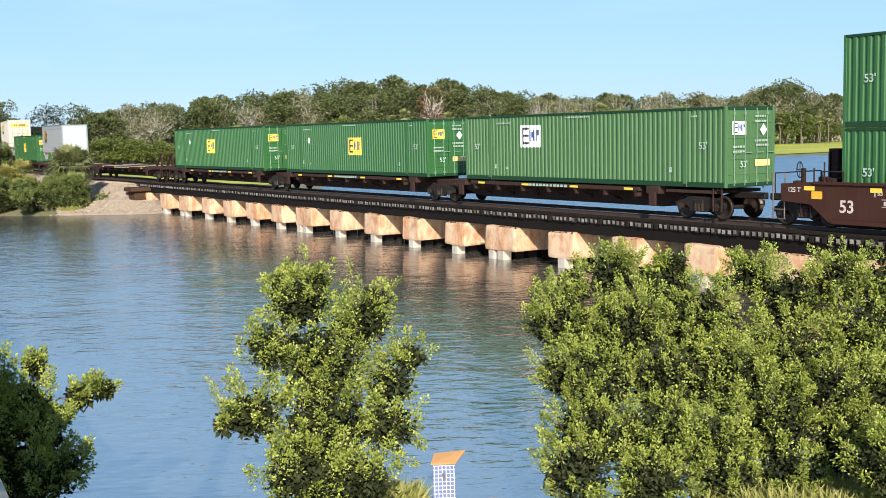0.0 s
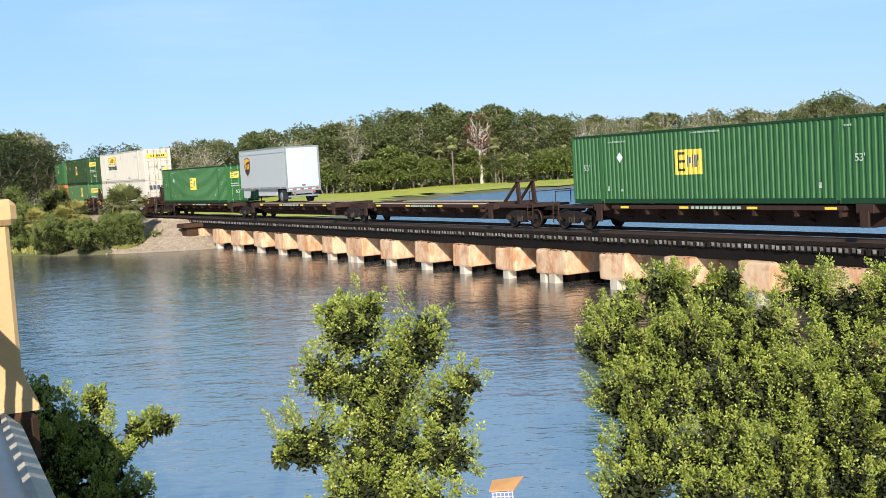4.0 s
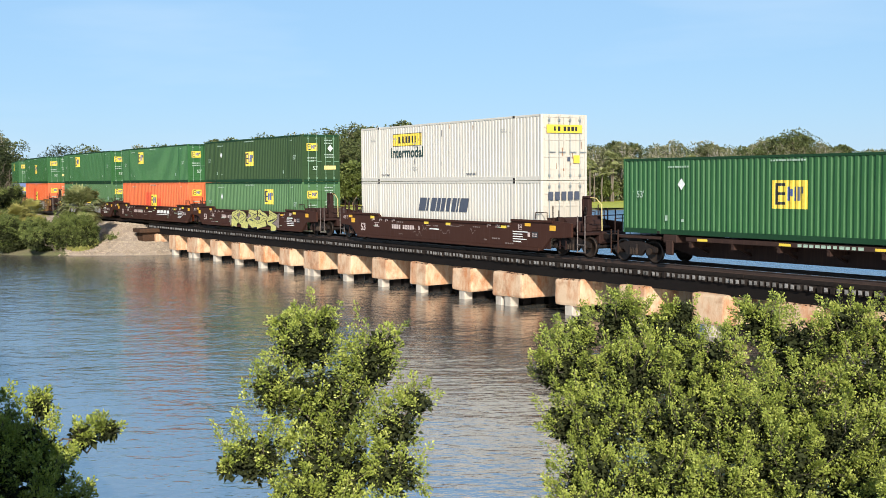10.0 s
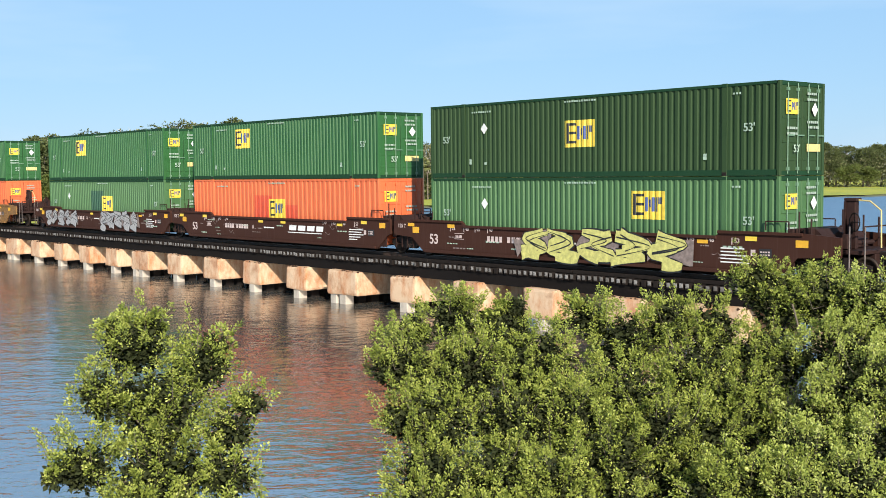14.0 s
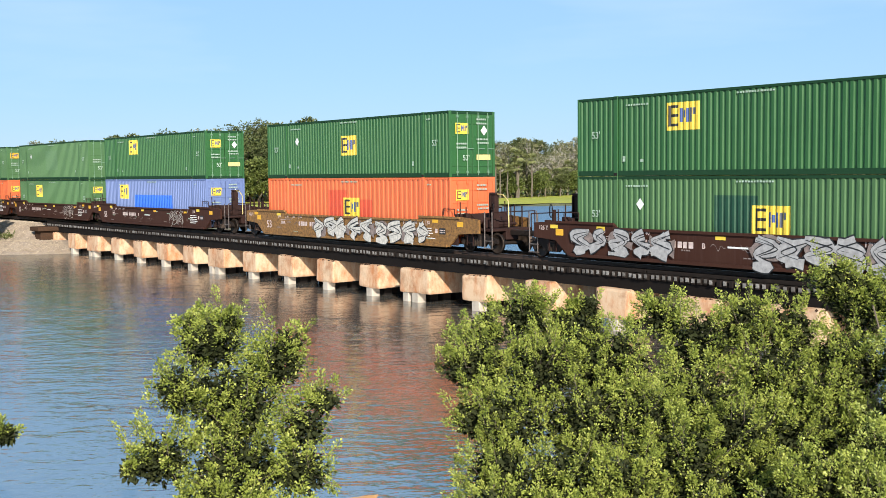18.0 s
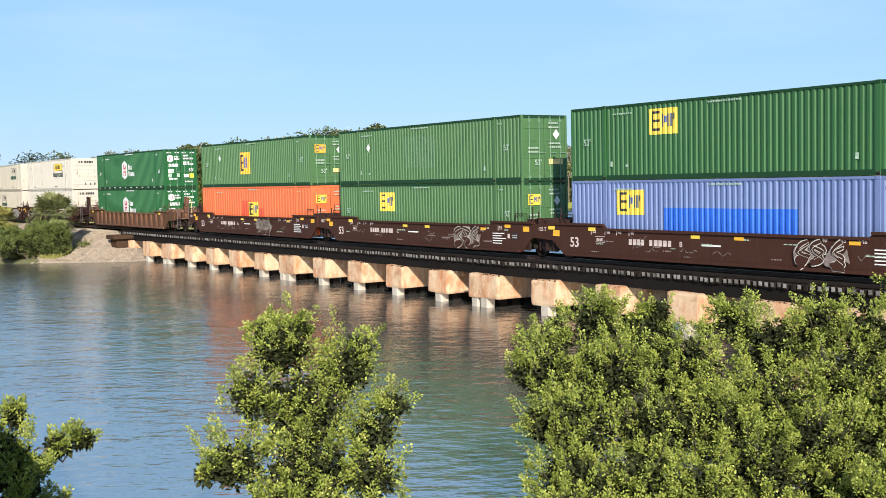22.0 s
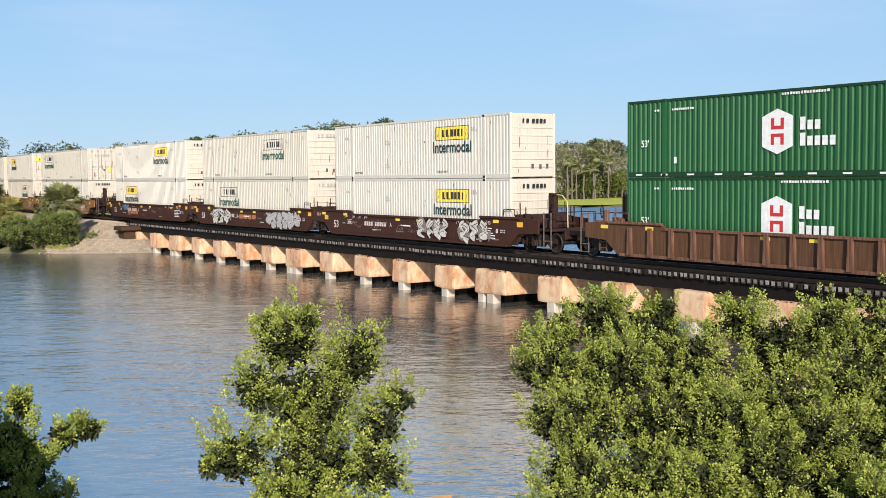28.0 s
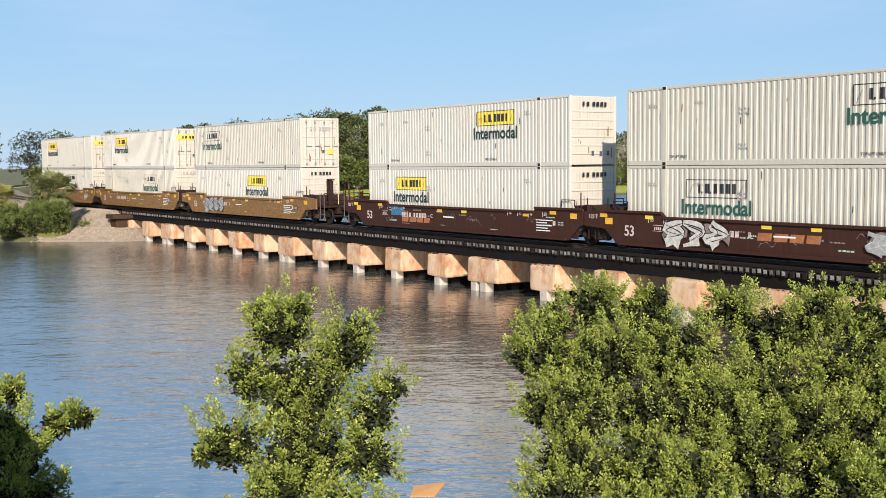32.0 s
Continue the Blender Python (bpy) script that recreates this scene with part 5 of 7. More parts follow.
def well_car(mat, label, left_open, right_open, ribbed=False, seed=1):
    """One well unit; x = 0 is its middle, z = 0 the rail head. An open end has its own platform and truck."""
    c = thing("well_car", label, "rail car", group="container cars")
    far = 10.2 if right_open else 9.05
    for sgn in (-1, 1):
        y0, y1 = sorted((sgn * 1.36, sgn * 1.46))
        s = Shape().prism([(-10.35, 0.84), (-9.15, 0.76), (-8.4, 0.18), (8.15, 0.18), (8.8, 0.76), (far, 0.84), (far, 1.42), (9.0, 1.5), (6.1, 1.5), (5.9, 1.34), (-5.9, 1.34), (-6.1, 1.5), (-9.0, 1.5), (-10.35, 1.42)], y0, y1)
        part("side_sill", s, "rust_panel" if ribbed else mat, c)
        e = sgn * 1.46
        a, b = sorted((e, e + sgn * 0.07))
        part("top_chord", Shape().box(-5.95, 5.95, a, b, 1.24, 1.34, 0.01).box(-9.0, -6.0, a, b, 1.42, 1.52, 0.01).box(6.0, 9.0, a, b, 1.42, 1.52, 0.01), mat, c)
        for m in (-1, 1):
            g0, g1 = sorted((sgn * 1.28, sgn * 1.345))
            part("end_gusset", Shape().prism([(m * 8.0, 0.26), (m * 8.62, 0.26), (m * 8.62, 1.08), (m * 8.3, 1.08)], g0, g1), "brown_dark", c)
        part("bottom_chord", Shape().box(-8.3, 8.05, a, b, 0.17, 0.29, 0.01), mat, c)
        if ribbed:
            for i in range(15):
                part("side_rib", lambda: Shape().prism([(-0.10, 0.24), (0.10, 0.24), (0.07, 1.3), (-0.07, 1.3)], -0.09, 0.09), mat, c, at=(-7.7 + i * 1.1, e + sgn * 0.05, 0), key="side rib")
    for x in (-6.5, -3.2, 0, 3.2, 6.5):
        part("cross_beam", lambda: Shape().box(-0.2, 0.2, -1.36, 1.36, 0.16, 0.30), mat, c, at=(x, 0, 0), key="cross beam")
    y = -1.53
    rng = random.Random(seed)
    for x in (-9.4, -6.9, -1.4, 0.6, 5.2, 7.0):
        decal(c, "reflector", "amber" if rng.random() < 0.3 else "yellow", x, x + 0.42, 1.08 if abs(x) < 6 else 1.22, 1.2 if abs(x) < 6 else 1.36, y + 0.06, 0)
    if not ribbed:
        lettering("53", 0.56, "pink_ink", c, Matrix.Translation((-7.75, y + 0.062, 0.72)) @ pose(0, 0, 0, 90), "53 car")
        word_bars(c, "pink_ink", -4.6, -3.7, 0.74, 0.96, y + 0.065, 4, 0, seed)
        word_bars(c, "pink_ink", -3.5, -2.3, 0.74, 0.96, y + 0.065, 5, 0, seed + 9)
        for i in range(5):
            decal(c, "small_print", "white_ink", 6.1, 6.1 + rng.uniform(0.6, 1.1), 0.5 + i * 0.11, 0.54 + i * 0.11, y + 0.066)
        decal(c, "small_print", "white_ink", -0.9, 0.0, 0.82, 0.88, y + 0.066)
        for x, t in ((-6.55, "53"), (-5.75, "48"), (-5.1, "45"), (-4.4, "40"), (4.3, "40"), (5.0, "45"), (5.75, "48"), (6.7, "53")):
            lettering(t, 0.20, "pink_ink", c, Matrix.Translation((x, y + 0.062, 1.20)) @ pose(0, 0, 0, 90), ("stencil", t))
            decal(c, "stencil_bar", "pink_ink", x - 0.20, x - 0.165, 1.08, 1.30, y + 0.066)
        lettering("125 T", 0.22, "pink_ink", c, Matrix.Translation((-9.8, y + 0.062, 1.22)) @ pose(0, 0, 0, 90), ("stencil", "125 T"))
        for x in (-9.1, 8.75 if right_open else 8.3):
            decal(c, "clearance_plate", "amber", x, x + 0.42, 1.08 if x > 0 else 0.95, 1.3 if x > 0 else 1.2, y + 0.066, 1)
        decal(c, "notice_plate", "ink", 7.5, 7.94, 0.72, 0.99, y + 0.066, 1)
        decal(c, "notice_plate", "pink_ink", 7.2, 7.37, 0.76, 0.95, y + 0.066, 1)
        for z in (0.78, 0.87):
            word_bars(c, "pink_ink", 7.54, 7.90, z, z + 0.05, y + 0.066, 4, 0, seed, 2)
        for a, b in ((-6.5, 0.78), (-6.5, 1.0)):
            decal(c, "stencil_frame", "pink_ink", a, a + 0.55, b, b + 0.02, y + 0.066)
        word_bars(c, "pink_ink", -6.42, -6.05, 0.83, 0.95, y + 0.066, 4, 0, seed)
        lettering("B" if seed % 3 == 0 else "C" if seed % 3 == 1 else "A", 0.26, "pink_ink", c, Matrix.Translation((-1.9, y + 0.062, 0.84)) @ pose(0, 0, 0, 90), ("unit", seed % 3))
        for i in range(16):
            x, z = rng.uniform(-7.2, 7.0), rng.uniform(0.36, 1.1)
            word_bars(c, rng.choice(("pale_ink", "faded_chalk", "faded_chalk")), x, x + rng.uniform(0.25, 0.8), z, z + rng.uniform(0.03, 0.07), y + 0.067, 4, 0, seed + i)
        scribble = Shape()
        for i in range(7):
            x, z = rng.uniform(-6.5, 6.5), rng.uniform(0.5, 1.0)
            stroke(scribble, [(x + k * 0.11, z + rng.uniform(-0.13, 0.13)) for k in range(rng.choice((5, 7, 9)))], 0.022, -0.001 * i, rng)
        tagged(part("chalk_scribble", scribble, "faded_chalk", c, at=(0, y + 0.066, 0)), "faded chalk scribbles", kind="stuff")
    car_end(c, -1, mat, left_open)
    car_end(c, 1, mat, right_open)
    truck_parts(c, -9.73)
    if right_open:
        truck_parts(c, 9.73)
    return c


def spine_unit(left, right, label, left_end, right_end, hitch, mid, planked=False):
    """One spine unit between two trucks at left and right (metres from mid); a narrow beam with load platforms."""
    c = thing("spine_car", label, "rail car", group="flat spine cars")
    l, r = left - mid, right - mid
    part("centre_beam", Shape().prism([(l + 0.4, 1.05), (l + 0.4, 0.72), (l + 2.6, 0.30), (r - 2.6, 0.30), (r - 0.4, 0.72), (r - 0.4, 1.05)], -0.30, 0.30), "spine", c)
    for sgn in (-1, 1):
        a, b = sorted((sgn * 1.05, sgn * 1.30))
        part("side_rail", Shape().box(l + 3.0, r - 3.0, a, b, 0.94, 1.10, 0.012), "spine", c)
        if sgn < 0:
            for i in range(4):
                part("reflector", Shape().box(0, 0.5, -0.004, 0, 0.97, 1.06), "yellow", c, at=(l + 3.6 + i * (r - l - 7.4) / 3, -1.302, 0))
            word_bars(c, "pale_ink", -1.2, 1.4, 0.97, 1.07, -1.30, 11, 0, 3)
    for yy in (-0.92, 0.92):
        part("runway_board", Shape().box(l + 3.3, r - 3.3, yy - 0.3, yy + 0.3, 1.10, 1.14, 0.01), "deck_wood", c, "bleached runway planks") if planked else None
    n = 7
    for i in range(n):
        x = l + 3.2 + i * (r - l - 6.4) / (n - 1)
        part("outrigger", lambda: Shape().prism([(-0.06, 0.94), (0.06, 0.94), (0.06, 0.72), (-0.06, 0.72)], -1.25, 1.25).add([(-0.05, -1.28, 0.94), (0.05, -1.28, 0.94), (0.05, -0.3, 0.55), (-0.05, -0.3, 0.55), (-0.05, -1.28, 0.88), (0.05, -1.28, 0.88), (0.05, -0.3, 0.45), (-0.05, -0.3, 0.45)], [(0, 1, 2, 3), (7, 6, 5, 4), (0, 4, 5, 1), (1, 5, 6, 2), (3, 2, 6, 7), (0, 3, 7, 4)]), "spine", c, at=(x, 0, 0), key="outrigger")
    for x in (l + 2.2, r - 2.2):
        part("container_pedestal", lambda: Shape().box(-0.35, 0.35, -1.32, 1.32, 0.86, 1.16, 0.02).box(-0.18, 0.18, -1.36, -1.26, 0.4, 0.95, 0.02), "spine", c, at=(x, 0, 0), key="pedestal")
    for side, e, own in ((-1, l, left_end), (1, r, right_end)):
        if own:
            part("end_platform", Shape().box(*sorted((e - side * 1.6, e + side * 0.9)), -1.2, 1.2, 0.94, 1.06, 0.015), "spine", c)
            part("coupler", Shape().box(*sorted((e + side * 0.5, e + side * 2.2)), -0.12, 0.12, 0.74, 0.98, 0.03), "truck", c)
            ladder(c, e + side * 1.0, -1.22, 0.3, 1.25, 3, "spine")
            part("end_rail", Shape().tube((e + side * 1.0, -1.2, 1.06), (e + side * 1.0, -1.2, 1.7), 0.02, n=6).tube((e + side * 1.0, 1.2, 1.06), (e + side * 1.0, 1.2, 1.7), 0.02, n=6).tube((e + side * 1.0, -1.2, 1.7), (e + side * 1.0, 1.2, 1.7), 0.02, n=6), "spine", c)
        else:
            part("end_casting", Shape().box(*sorted((e, e - side * 1.2)), -0.5, 0.5, 0.72, 1.05, 0.03), "spine", c)
    if hitch:
        h = Shape()
        x = r - 0.9
        for yy in (-0.45, 0.45):
            h.prism([(x - 0.12, 1.05), (x + 0.12, 1.05), (x - 0.02, 2.15), (x - 0.2, 2.15)], yy - 0.06, yy + 0.06)
            h.prism([(x - 1.5, 1.05), (x - 1.3, 1.05), (x - 0.08, 2.1), (x - 0.22, 2.1)], yy - 0.05, yy + 0.05)
        h.box(x - 0.75, x + 0.1, -0.6, 0.6, 2.12, 2.2, 0.015)
        part("trailer_hitch", h, "spine", c, "folding trailer hitch frame")
    truck_parts(c, l)
    if right_end:
        truck_parts(c, r)
    return c


# ---- plants ----
def leaf_mesh(points, dirs, per, length, width, rng, droop=0.1, spreadv=0.9, flat=0.25, facing=0.5):
    """Leaves in tufts: per leaves at each point, fanned about its direction; each leaf is one folded blade."""
    n = len(points) * per
    P = np.repeat(np.asarray(points, float), per, 0)
    D = np.repeat(np.asarray(dirs, float), per, 0)
    D = D + rng.normal(0, spreadv, (n, 3)) * np.array([1, 1, 0.75])
    D[:, 2] += flat
    D /= np.linalg.norm(D, axis=1, keepdims=True)
    up = np.tile(np.array([0.0, 0.0, 1.0]), (n, 1)) + rng.normal(0, facing, (n, 3))
    S = np.cross(D, up)
    S /= np.linalg.norm(S, axis=1, keepdims=True) + 1e-9
    N = np.cross(S, D)
    ln = length * rng.uniform(0.6, 1.25, (n, 1))
    wd = width * rng.uniform(0.7, 1.2, (n, 1))
    P = P + D * length * rng.uniform(0.0, 0.6, (n, 1))
    a, tip = P, P + D * ln - np.array([0, 0, 1]) * ln * droop
    mid = P + D * ln * 0.5
    left, right = mid + S * wd * 0.5 + N * wd * 0.14, mid - S * wd * 0.5 + N * wd * 0.14
    V = np.stack([a, right, tip, left], 1).reshape(-1, 3)
    return V


def quads_mesh(name, V):
    me = bpy.data.meshes.new(name)
    n = len(V) // 4
    me.vertices.add(len(V))
    me.vertices.foreach_set("co", V.astype(np.float32).ravel())
    me.loops.add(len(V))
    me.loops.foreach_set("vertex_index", np.arange(len(V), dtype=np.int32))
    me.polygons.add(n)
    me.polygons.foreach_set("loop_start", np.arange(0, len(V), 4, dtype=np.int32))
    me.update(calc_edges=True)
    me.materials.append(None)
    return me


def leaf_part(name, V, mat, parent, label=""):
    ob = new(name, quads_mesh(name, V))
    ob.material_slots[0].link = "OBJECT"
    ob.material_slots[0].material = M[mat]
    ob.parent = parent
    return tagged(ob, label) if label else ob


def limb(s, a, b, r0, r1, rng, bend=0.12, n=4, sides=6):
    """A crooked tapering limb from a to b; returns its joints."""
    a, b = Vector(a), Vector(b)
    pts = [a]
    size = (b - a).length
    for i in range(1, n):
        pts.append(a.lerp(b, i / n) + Vector(rng.normal(0, bend * size * 0.35, 3)))
    pts.append(b)
    for i in range(n):
        s.tube(pts[i], pts[i + 1], r0 + (r1 - r0) * i / n, r0 + (r1 - r0) * (i + 1) / n, sides, False)
    return pts


def shrub(name, label, lumps, base, seed, shoots=88, leaf=(0.046, 0.027), mat="leaf", per=92, category="bush", group="mangrove bushes", reach=0.33):
    """A bush: crooked stems from the base to every lump of its crown, leafy shoots that turn upwards, and a few long sprigs."""
    rng = np.random.default_rng(seed)
    ob = thing(name, label, category, base, group)
    o = Vector(base)
    stems, pts, dirs, inner = Shape(), [], [], []
    hub = Vector((0, 0, 0.25))
    up = np.array([0.0, 0.0, 1.0])
    unit = lambda q: q / (np.linalg.norm(q, axis=-1, keepdims=True) + 1e-9)
    for x, y, z, r in lumps:
        c = Vector((x, y, z)) - o
        bigger = [q for q in lumps if q[3] > r + 0.05]
        root = hub + Vector(rng.normal(0, 0.12, 3)) - Vector((0, 0, 0.45))
        if bigger and r < 0.35:
            root = min((Vector(q[:3]) - o for q in bigger), key=lambda q: (q - c).length)
        limb(stems, root, c, 0.035 if r >= 0.35 else 0.014, 0.010, rng, 0.2, 5)
        n = max(7, int(shoots * r * r))
        sprigs = 1 + int(3 * r)
        d = rng.normal(0, 1, (n + sprigs, 3))
        d[:, 2] = d[:, 2] * 0.85 + 0.25
        d[n:, 2] = np.abs(d[n:, 2]) + 0.35
        d = unit(d)
        foot = np.array(c) + d * r * rng.uniform(0.42, 0.80, (n + sprigs, 1)) * np.array([1, 1, 0.92])
        rise = unit(d * 0.7 + up * 0.65 + rng.normal(0, 0.25, (n + sprigs, 3)))
        size = reach * min(1.0, (r / 0.5) ** 0.6) * rng.uniform(0.55, 1.3, (n + sprigs, 1))
        size[n:] *= rng.uniform(1.15, 1.6, (sprigs, 1))
        for k in range(n + sprigs):
            m = per if k < n else int(per * 0.8)
            t = rng.random((m, 1)) ** 0.75
            ring = unit(rng.normal(0, 1, (m, 3)))
            thick = 0.2 * reach * (1.1 - 0.7 * t) * (1.0 if k < n else 0.6)
            pts.append(foot[k] + rise[k] * size[k] * t + ring * thick)
            dirs.append(rise[k] * (0.35 + 0.5 * t) + ring * 0.75 + up * 0.15)
            if k % 3 == 0 or k >= n:
                tip = foot[k] + rise[k] * size[k] * 0.9
                stems.tube(c.lerp(Vector(foot[k]), 0.3), foot[k], 0.008, 0.005, 4, False)
                stems.tube(foot[k], tip, 0.005, 0.002, 3, False)
        # dark leaves fill each lump's core: the shade in its gaps, as colour
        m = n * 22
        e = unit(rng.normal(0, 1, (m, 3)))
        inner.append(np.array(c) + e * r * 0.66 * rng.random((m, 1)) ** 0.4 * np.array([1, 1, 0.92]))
    P, D = np.concatenate(pts), np.concatenate(dirs)
    part("stem", stems, "bark", ob, "grey crooked stems")
    core_pts = np.concatenate(inner)
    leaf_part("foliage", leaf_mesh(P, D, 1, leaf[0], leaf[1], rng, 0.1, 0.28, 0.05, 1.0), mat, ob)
    leaf_part("inner_growth", leaf_mesh(core_pts, rng.normal(0, 1, core_pts.shape), 2, leaf[0] * 2.0, leaf[1] * 2.2, rng), "leaf_core_shade", ob, "leaves coloured dark for the shade inside the crown")
    return ob


def tree_crown(rng, radius, hgt, tufts, lumps):
    """Points and directions for an uneven, billowing crown made of many lumps."""
    pts, dirs = [], []
    for i in range(lumps):
        a, q, e = rng.uniform(0, math.tau), rng.uniform(0.1, 0.9), rng.uniform(0.30, 0.88)
        wide = math.sqrt(max(0.15, 1 - ((e - 0.52) / 0.5) ** 2))
        r = radius * rng.uniform(0.24, 0.40)
        c = np.array([math.cos(a) * radius * q * 0.85 * wide, math.sin(a) * radius * q * 0.85 * wide, hgt * e])
        n = tufts // lumps
        d = rng.normal(0, 1, (n, 3))
        d[:, 2] = np.abs(d[:, 2]) - 0.3
        d /= np.linalg.norm(d, axis=1, keepdims=True)
        pts.append(c + d * r * rng.uniform(0.7, 1.05, (n, 1)) * np.array([1, 1, 0.72]))
        dirs.append(d)
    return np.concatenate(pts), np.concatenate(dirs)


def broad_tree(label, seed, hgt=14.0, radius=5.0, mat="leaf_oak", bark="bark", tufts=1150, per=4, leaf=(0.46, 0.30), bare=0.0):
    rng = np.random.default_rng(seed)
    t = thing("tree", label, "tree", group="woods behind the river")
    s = Shape()
    top = Vector((rng.normal(0, 0.4), rng.normal(0, 0.4), hgt * 0.45))
    limb(s, (0, 0, -0.5), top, 0.024 * hgt, 0.014 * hgt, rng, 0.08, 4, 8)
    P, D = tree_crown(rng, radius, hgt, tufts, 24)
    for i in range(14):
        q = Vector(P[rng.integers(len(P))])
        limb(s, top * rng.uniform(0.55, 1.0), q, 0.008 * hgt, 0.0025 * hgt, rng, 0.2, 4, 5)
    for i in range(int(40 * bare)):
        q = Vector(P[rng.integers(len(P))])
        q2 = q + Vector(rng.normal(0, 0.45, 3)) + Vector((0, 0, 0.2))
        limb(s, top + (q - top) * 0.5, q2, 0.005 * hgt, 0.0014 * hgt, rng, 0.25, 4, 4)
    part("trunk", s, bark, t)
    leaf_part("crown", leaf_mesh(P, D, per, leaf[0], leaf[1], rng, 0.15, 0.9, 0.1), mat, t)
    return t


def palm_tree(label, seed, hgt=8.0, mat="palm", fronds=26, size=1.7, dry=False):
    """A cabbage palm: rough trunk and a round head of fan fronds, each a fan of narrow blades."""
    rng = np.random.default_rng(seed)
    t = thing("palm_tree", label, "palm", group="palms by the river")
    s = Shape()
    if hgt > 0.8:
        limb(s, (0, 0, -0.4), (rng.normal(0, 0.15), rng.normal(0, 0.15), hgt), 0.19, 0.15, rng, 0.03, 5, 8)
    part("trunk", s if s.v else Shape().tube((0, 0, -0.3), (0, 0, max(0.3, hgt)), 0.16), "bark", t)
    V, stalks = [], Shape()
    head = np.array([0, 0, hgt])
    for i in range(fronds):
        a, e = i * 2.4 + rng.normal(0, 0.2), rng.uniform(-0.7, 1.35)
        d = np.array([math.cos(a) * math.cos(e), math.sin(a) * math.cos(e), math.sin(e)])
        root = head + d * size * rng.uniform(0.35, 0.55)
        stalks.tube(head, root, 0.02, 0.012, 4, False)
        side = np.cross(d, [0, 0, 1.0])
        side /= np.linalg.norm(side) + 1e-6
        nrm = np.cross(side, d)
        for j in range(15):
            b = (j - 7) / 7 * 1.25
            q = d * math.cos(b) + side * math.sin(b)
            q = q / np.linalg.norm(q)
            ln = size * 0.62 * (1 - 0.25 * abs(b) / 1.25) * rng.uniform(0.85, 1.1)
            w = np.cross(q, nrm) * 0.035 * size
            tip = root + q * ln + np.array([0, 0, -0.22 * size * rng.uniform(0.3, 1.0)])
            mid = root + q * ln * 0.55
            V += [root, mid - w, tip, mid + w]
    tagged(part("frond_stalk", stalks, "palm", t), kind="stuff")
    leaf_part("fronds", np.array(V), mat, t)
    return t


def grass_patch(name, label, spots, count, tall, seed, mat="grass", width=0.02):
    rng = np.random.default_rng(seed)
    V = []
    for (x, y, r) in spots:
        a, q = rng.uniform(0, math.tau, count), r * np.sqrt(rng.random(count))
        px, py = x + np.cos(a) * q, y + np.sin(a) * q
        h = height(px, py)
        ok = h > 0.05
        px, py, h = px[ok], py[ok], h[ok]
        n = len(px)
        tl = tall * rng.uniform(0.5, 1.2, n)
        lean = rng.normal(0, 0.35, (n, 2)) * tl[:, None]
        sd = rng.normal(0, 1, (n, 2))
        sd /= np.linalg.norm(sd, axis=1, keepdims=True)
        base = np.stack([px, py, h - 0.03], 1)
        tip = base + np.stack([lean[:, 0], lean[:, 1], tl], 1)
        mid = base * 0.5 + tip * 0.5 + np.stack([-lean[:, 0] * 0.2, -lean[:, 1] * 0.2, tl * 0.1], 1)
        w = np.concatenate([sd, np.zeros((n, 1))], 1) * width
        V.append(np.stack([base, mid - w, tip, mid + w], 1).reshape(-1, 3))
    return tagged(leaf_part(name, np.concatenate(V), mat, None), label, "grass", kind="stuff")


# bushes in front of the river
LUMPS = {}
LUMPS["center"] = [(-14.04, 6.85, 3.45, 0.60), (-13.43, 7.49, 3.18, 0.51), (-13.77, 6.27, 2.96, 0.47), (-13.61, 6.95, 2.66, 0.79), (-12.85, 7.58, 2.42, 0.46), (-12.68, 7.82, 2.77, 0.25), (-13.52, 5.87, 2.10, 0.50), (-13.16, 6.77, 1.91, 0.85), (-12.50, 7.35, 1.95, 0.49), (-12.71, 6.19, 1.43, 0.75), (-12.25, 6.76, 1.29, 0.59), (-14.18, 6.65, 3.72, 0.18), (-13.88, 7.06, 3.79, 0.16), (-13.37, 7.69, 3.48, 0.24), (-13.47, 5.46, 2.10, 0.21)]
LUMPS["r1"] = [(-13.50, 11.32, 3.27, 0.45), (-13.23, 11.97, 3.42, 0.50), (-13.19, 10.95, 2.81, 0.66), (-13.26, 10.55, 2.85, 0.30), (-12.48, 11.58, 2.74, 0.79), (-12.35, 10.77, 2.09, 0.81), (-12.68, 10.40, 2.17, 0.42), (-11.82, 10.19, 1.45, 0.74), (-11.37, 9.60, 1.11, 0.63), (-13.17, 12.08, 3.68, 0.23)]
LUMPS["r2"] = [(-12.66, 12.53, 3.24, 0.55), (-12.58, 12.69, 3.64, 0.23), (-11.93, 12.58, 2.79, 0.80), (-11.70, 11.75, 2.07, 0.86), (-11.12, 12.31, 2.09, 0.82), (-11.24, 10.95, 1.37, 0.82), (-10.55, 11.46, 1.35, 0.74), (-10.68, 10.30, 0.99, 0.63)]
LUMPS["r3"] = [(-11.87, 13.72, 3.39, 0.42), (-11.92, 13.58, 3.62, 0.20), (-11.35, 13.96, 3.06, 0.74), (-10.94, 13.34, 2.32, 0.89), (-10.19, 13.29, 1.86, 0.87), (-10.29, 12.32, 1.58, 0.84), (-10.08, 11.17, 0.97, 0.56), (-9.63, 11.88, 1.05, 0.60)]
LUMPS["r4"] = [(-11.07, 14.61, 3.30, 0.51), (-10.61, 15.18, 3.20, 0.66), (-10.38, 14.58, 2.50, 0.92), (-9.79, 14.05, 1.74, 0.89), (-9.71, 13.18, 1.20, 0.72), (-10.99, 14.71, 3.56, 0.23)]
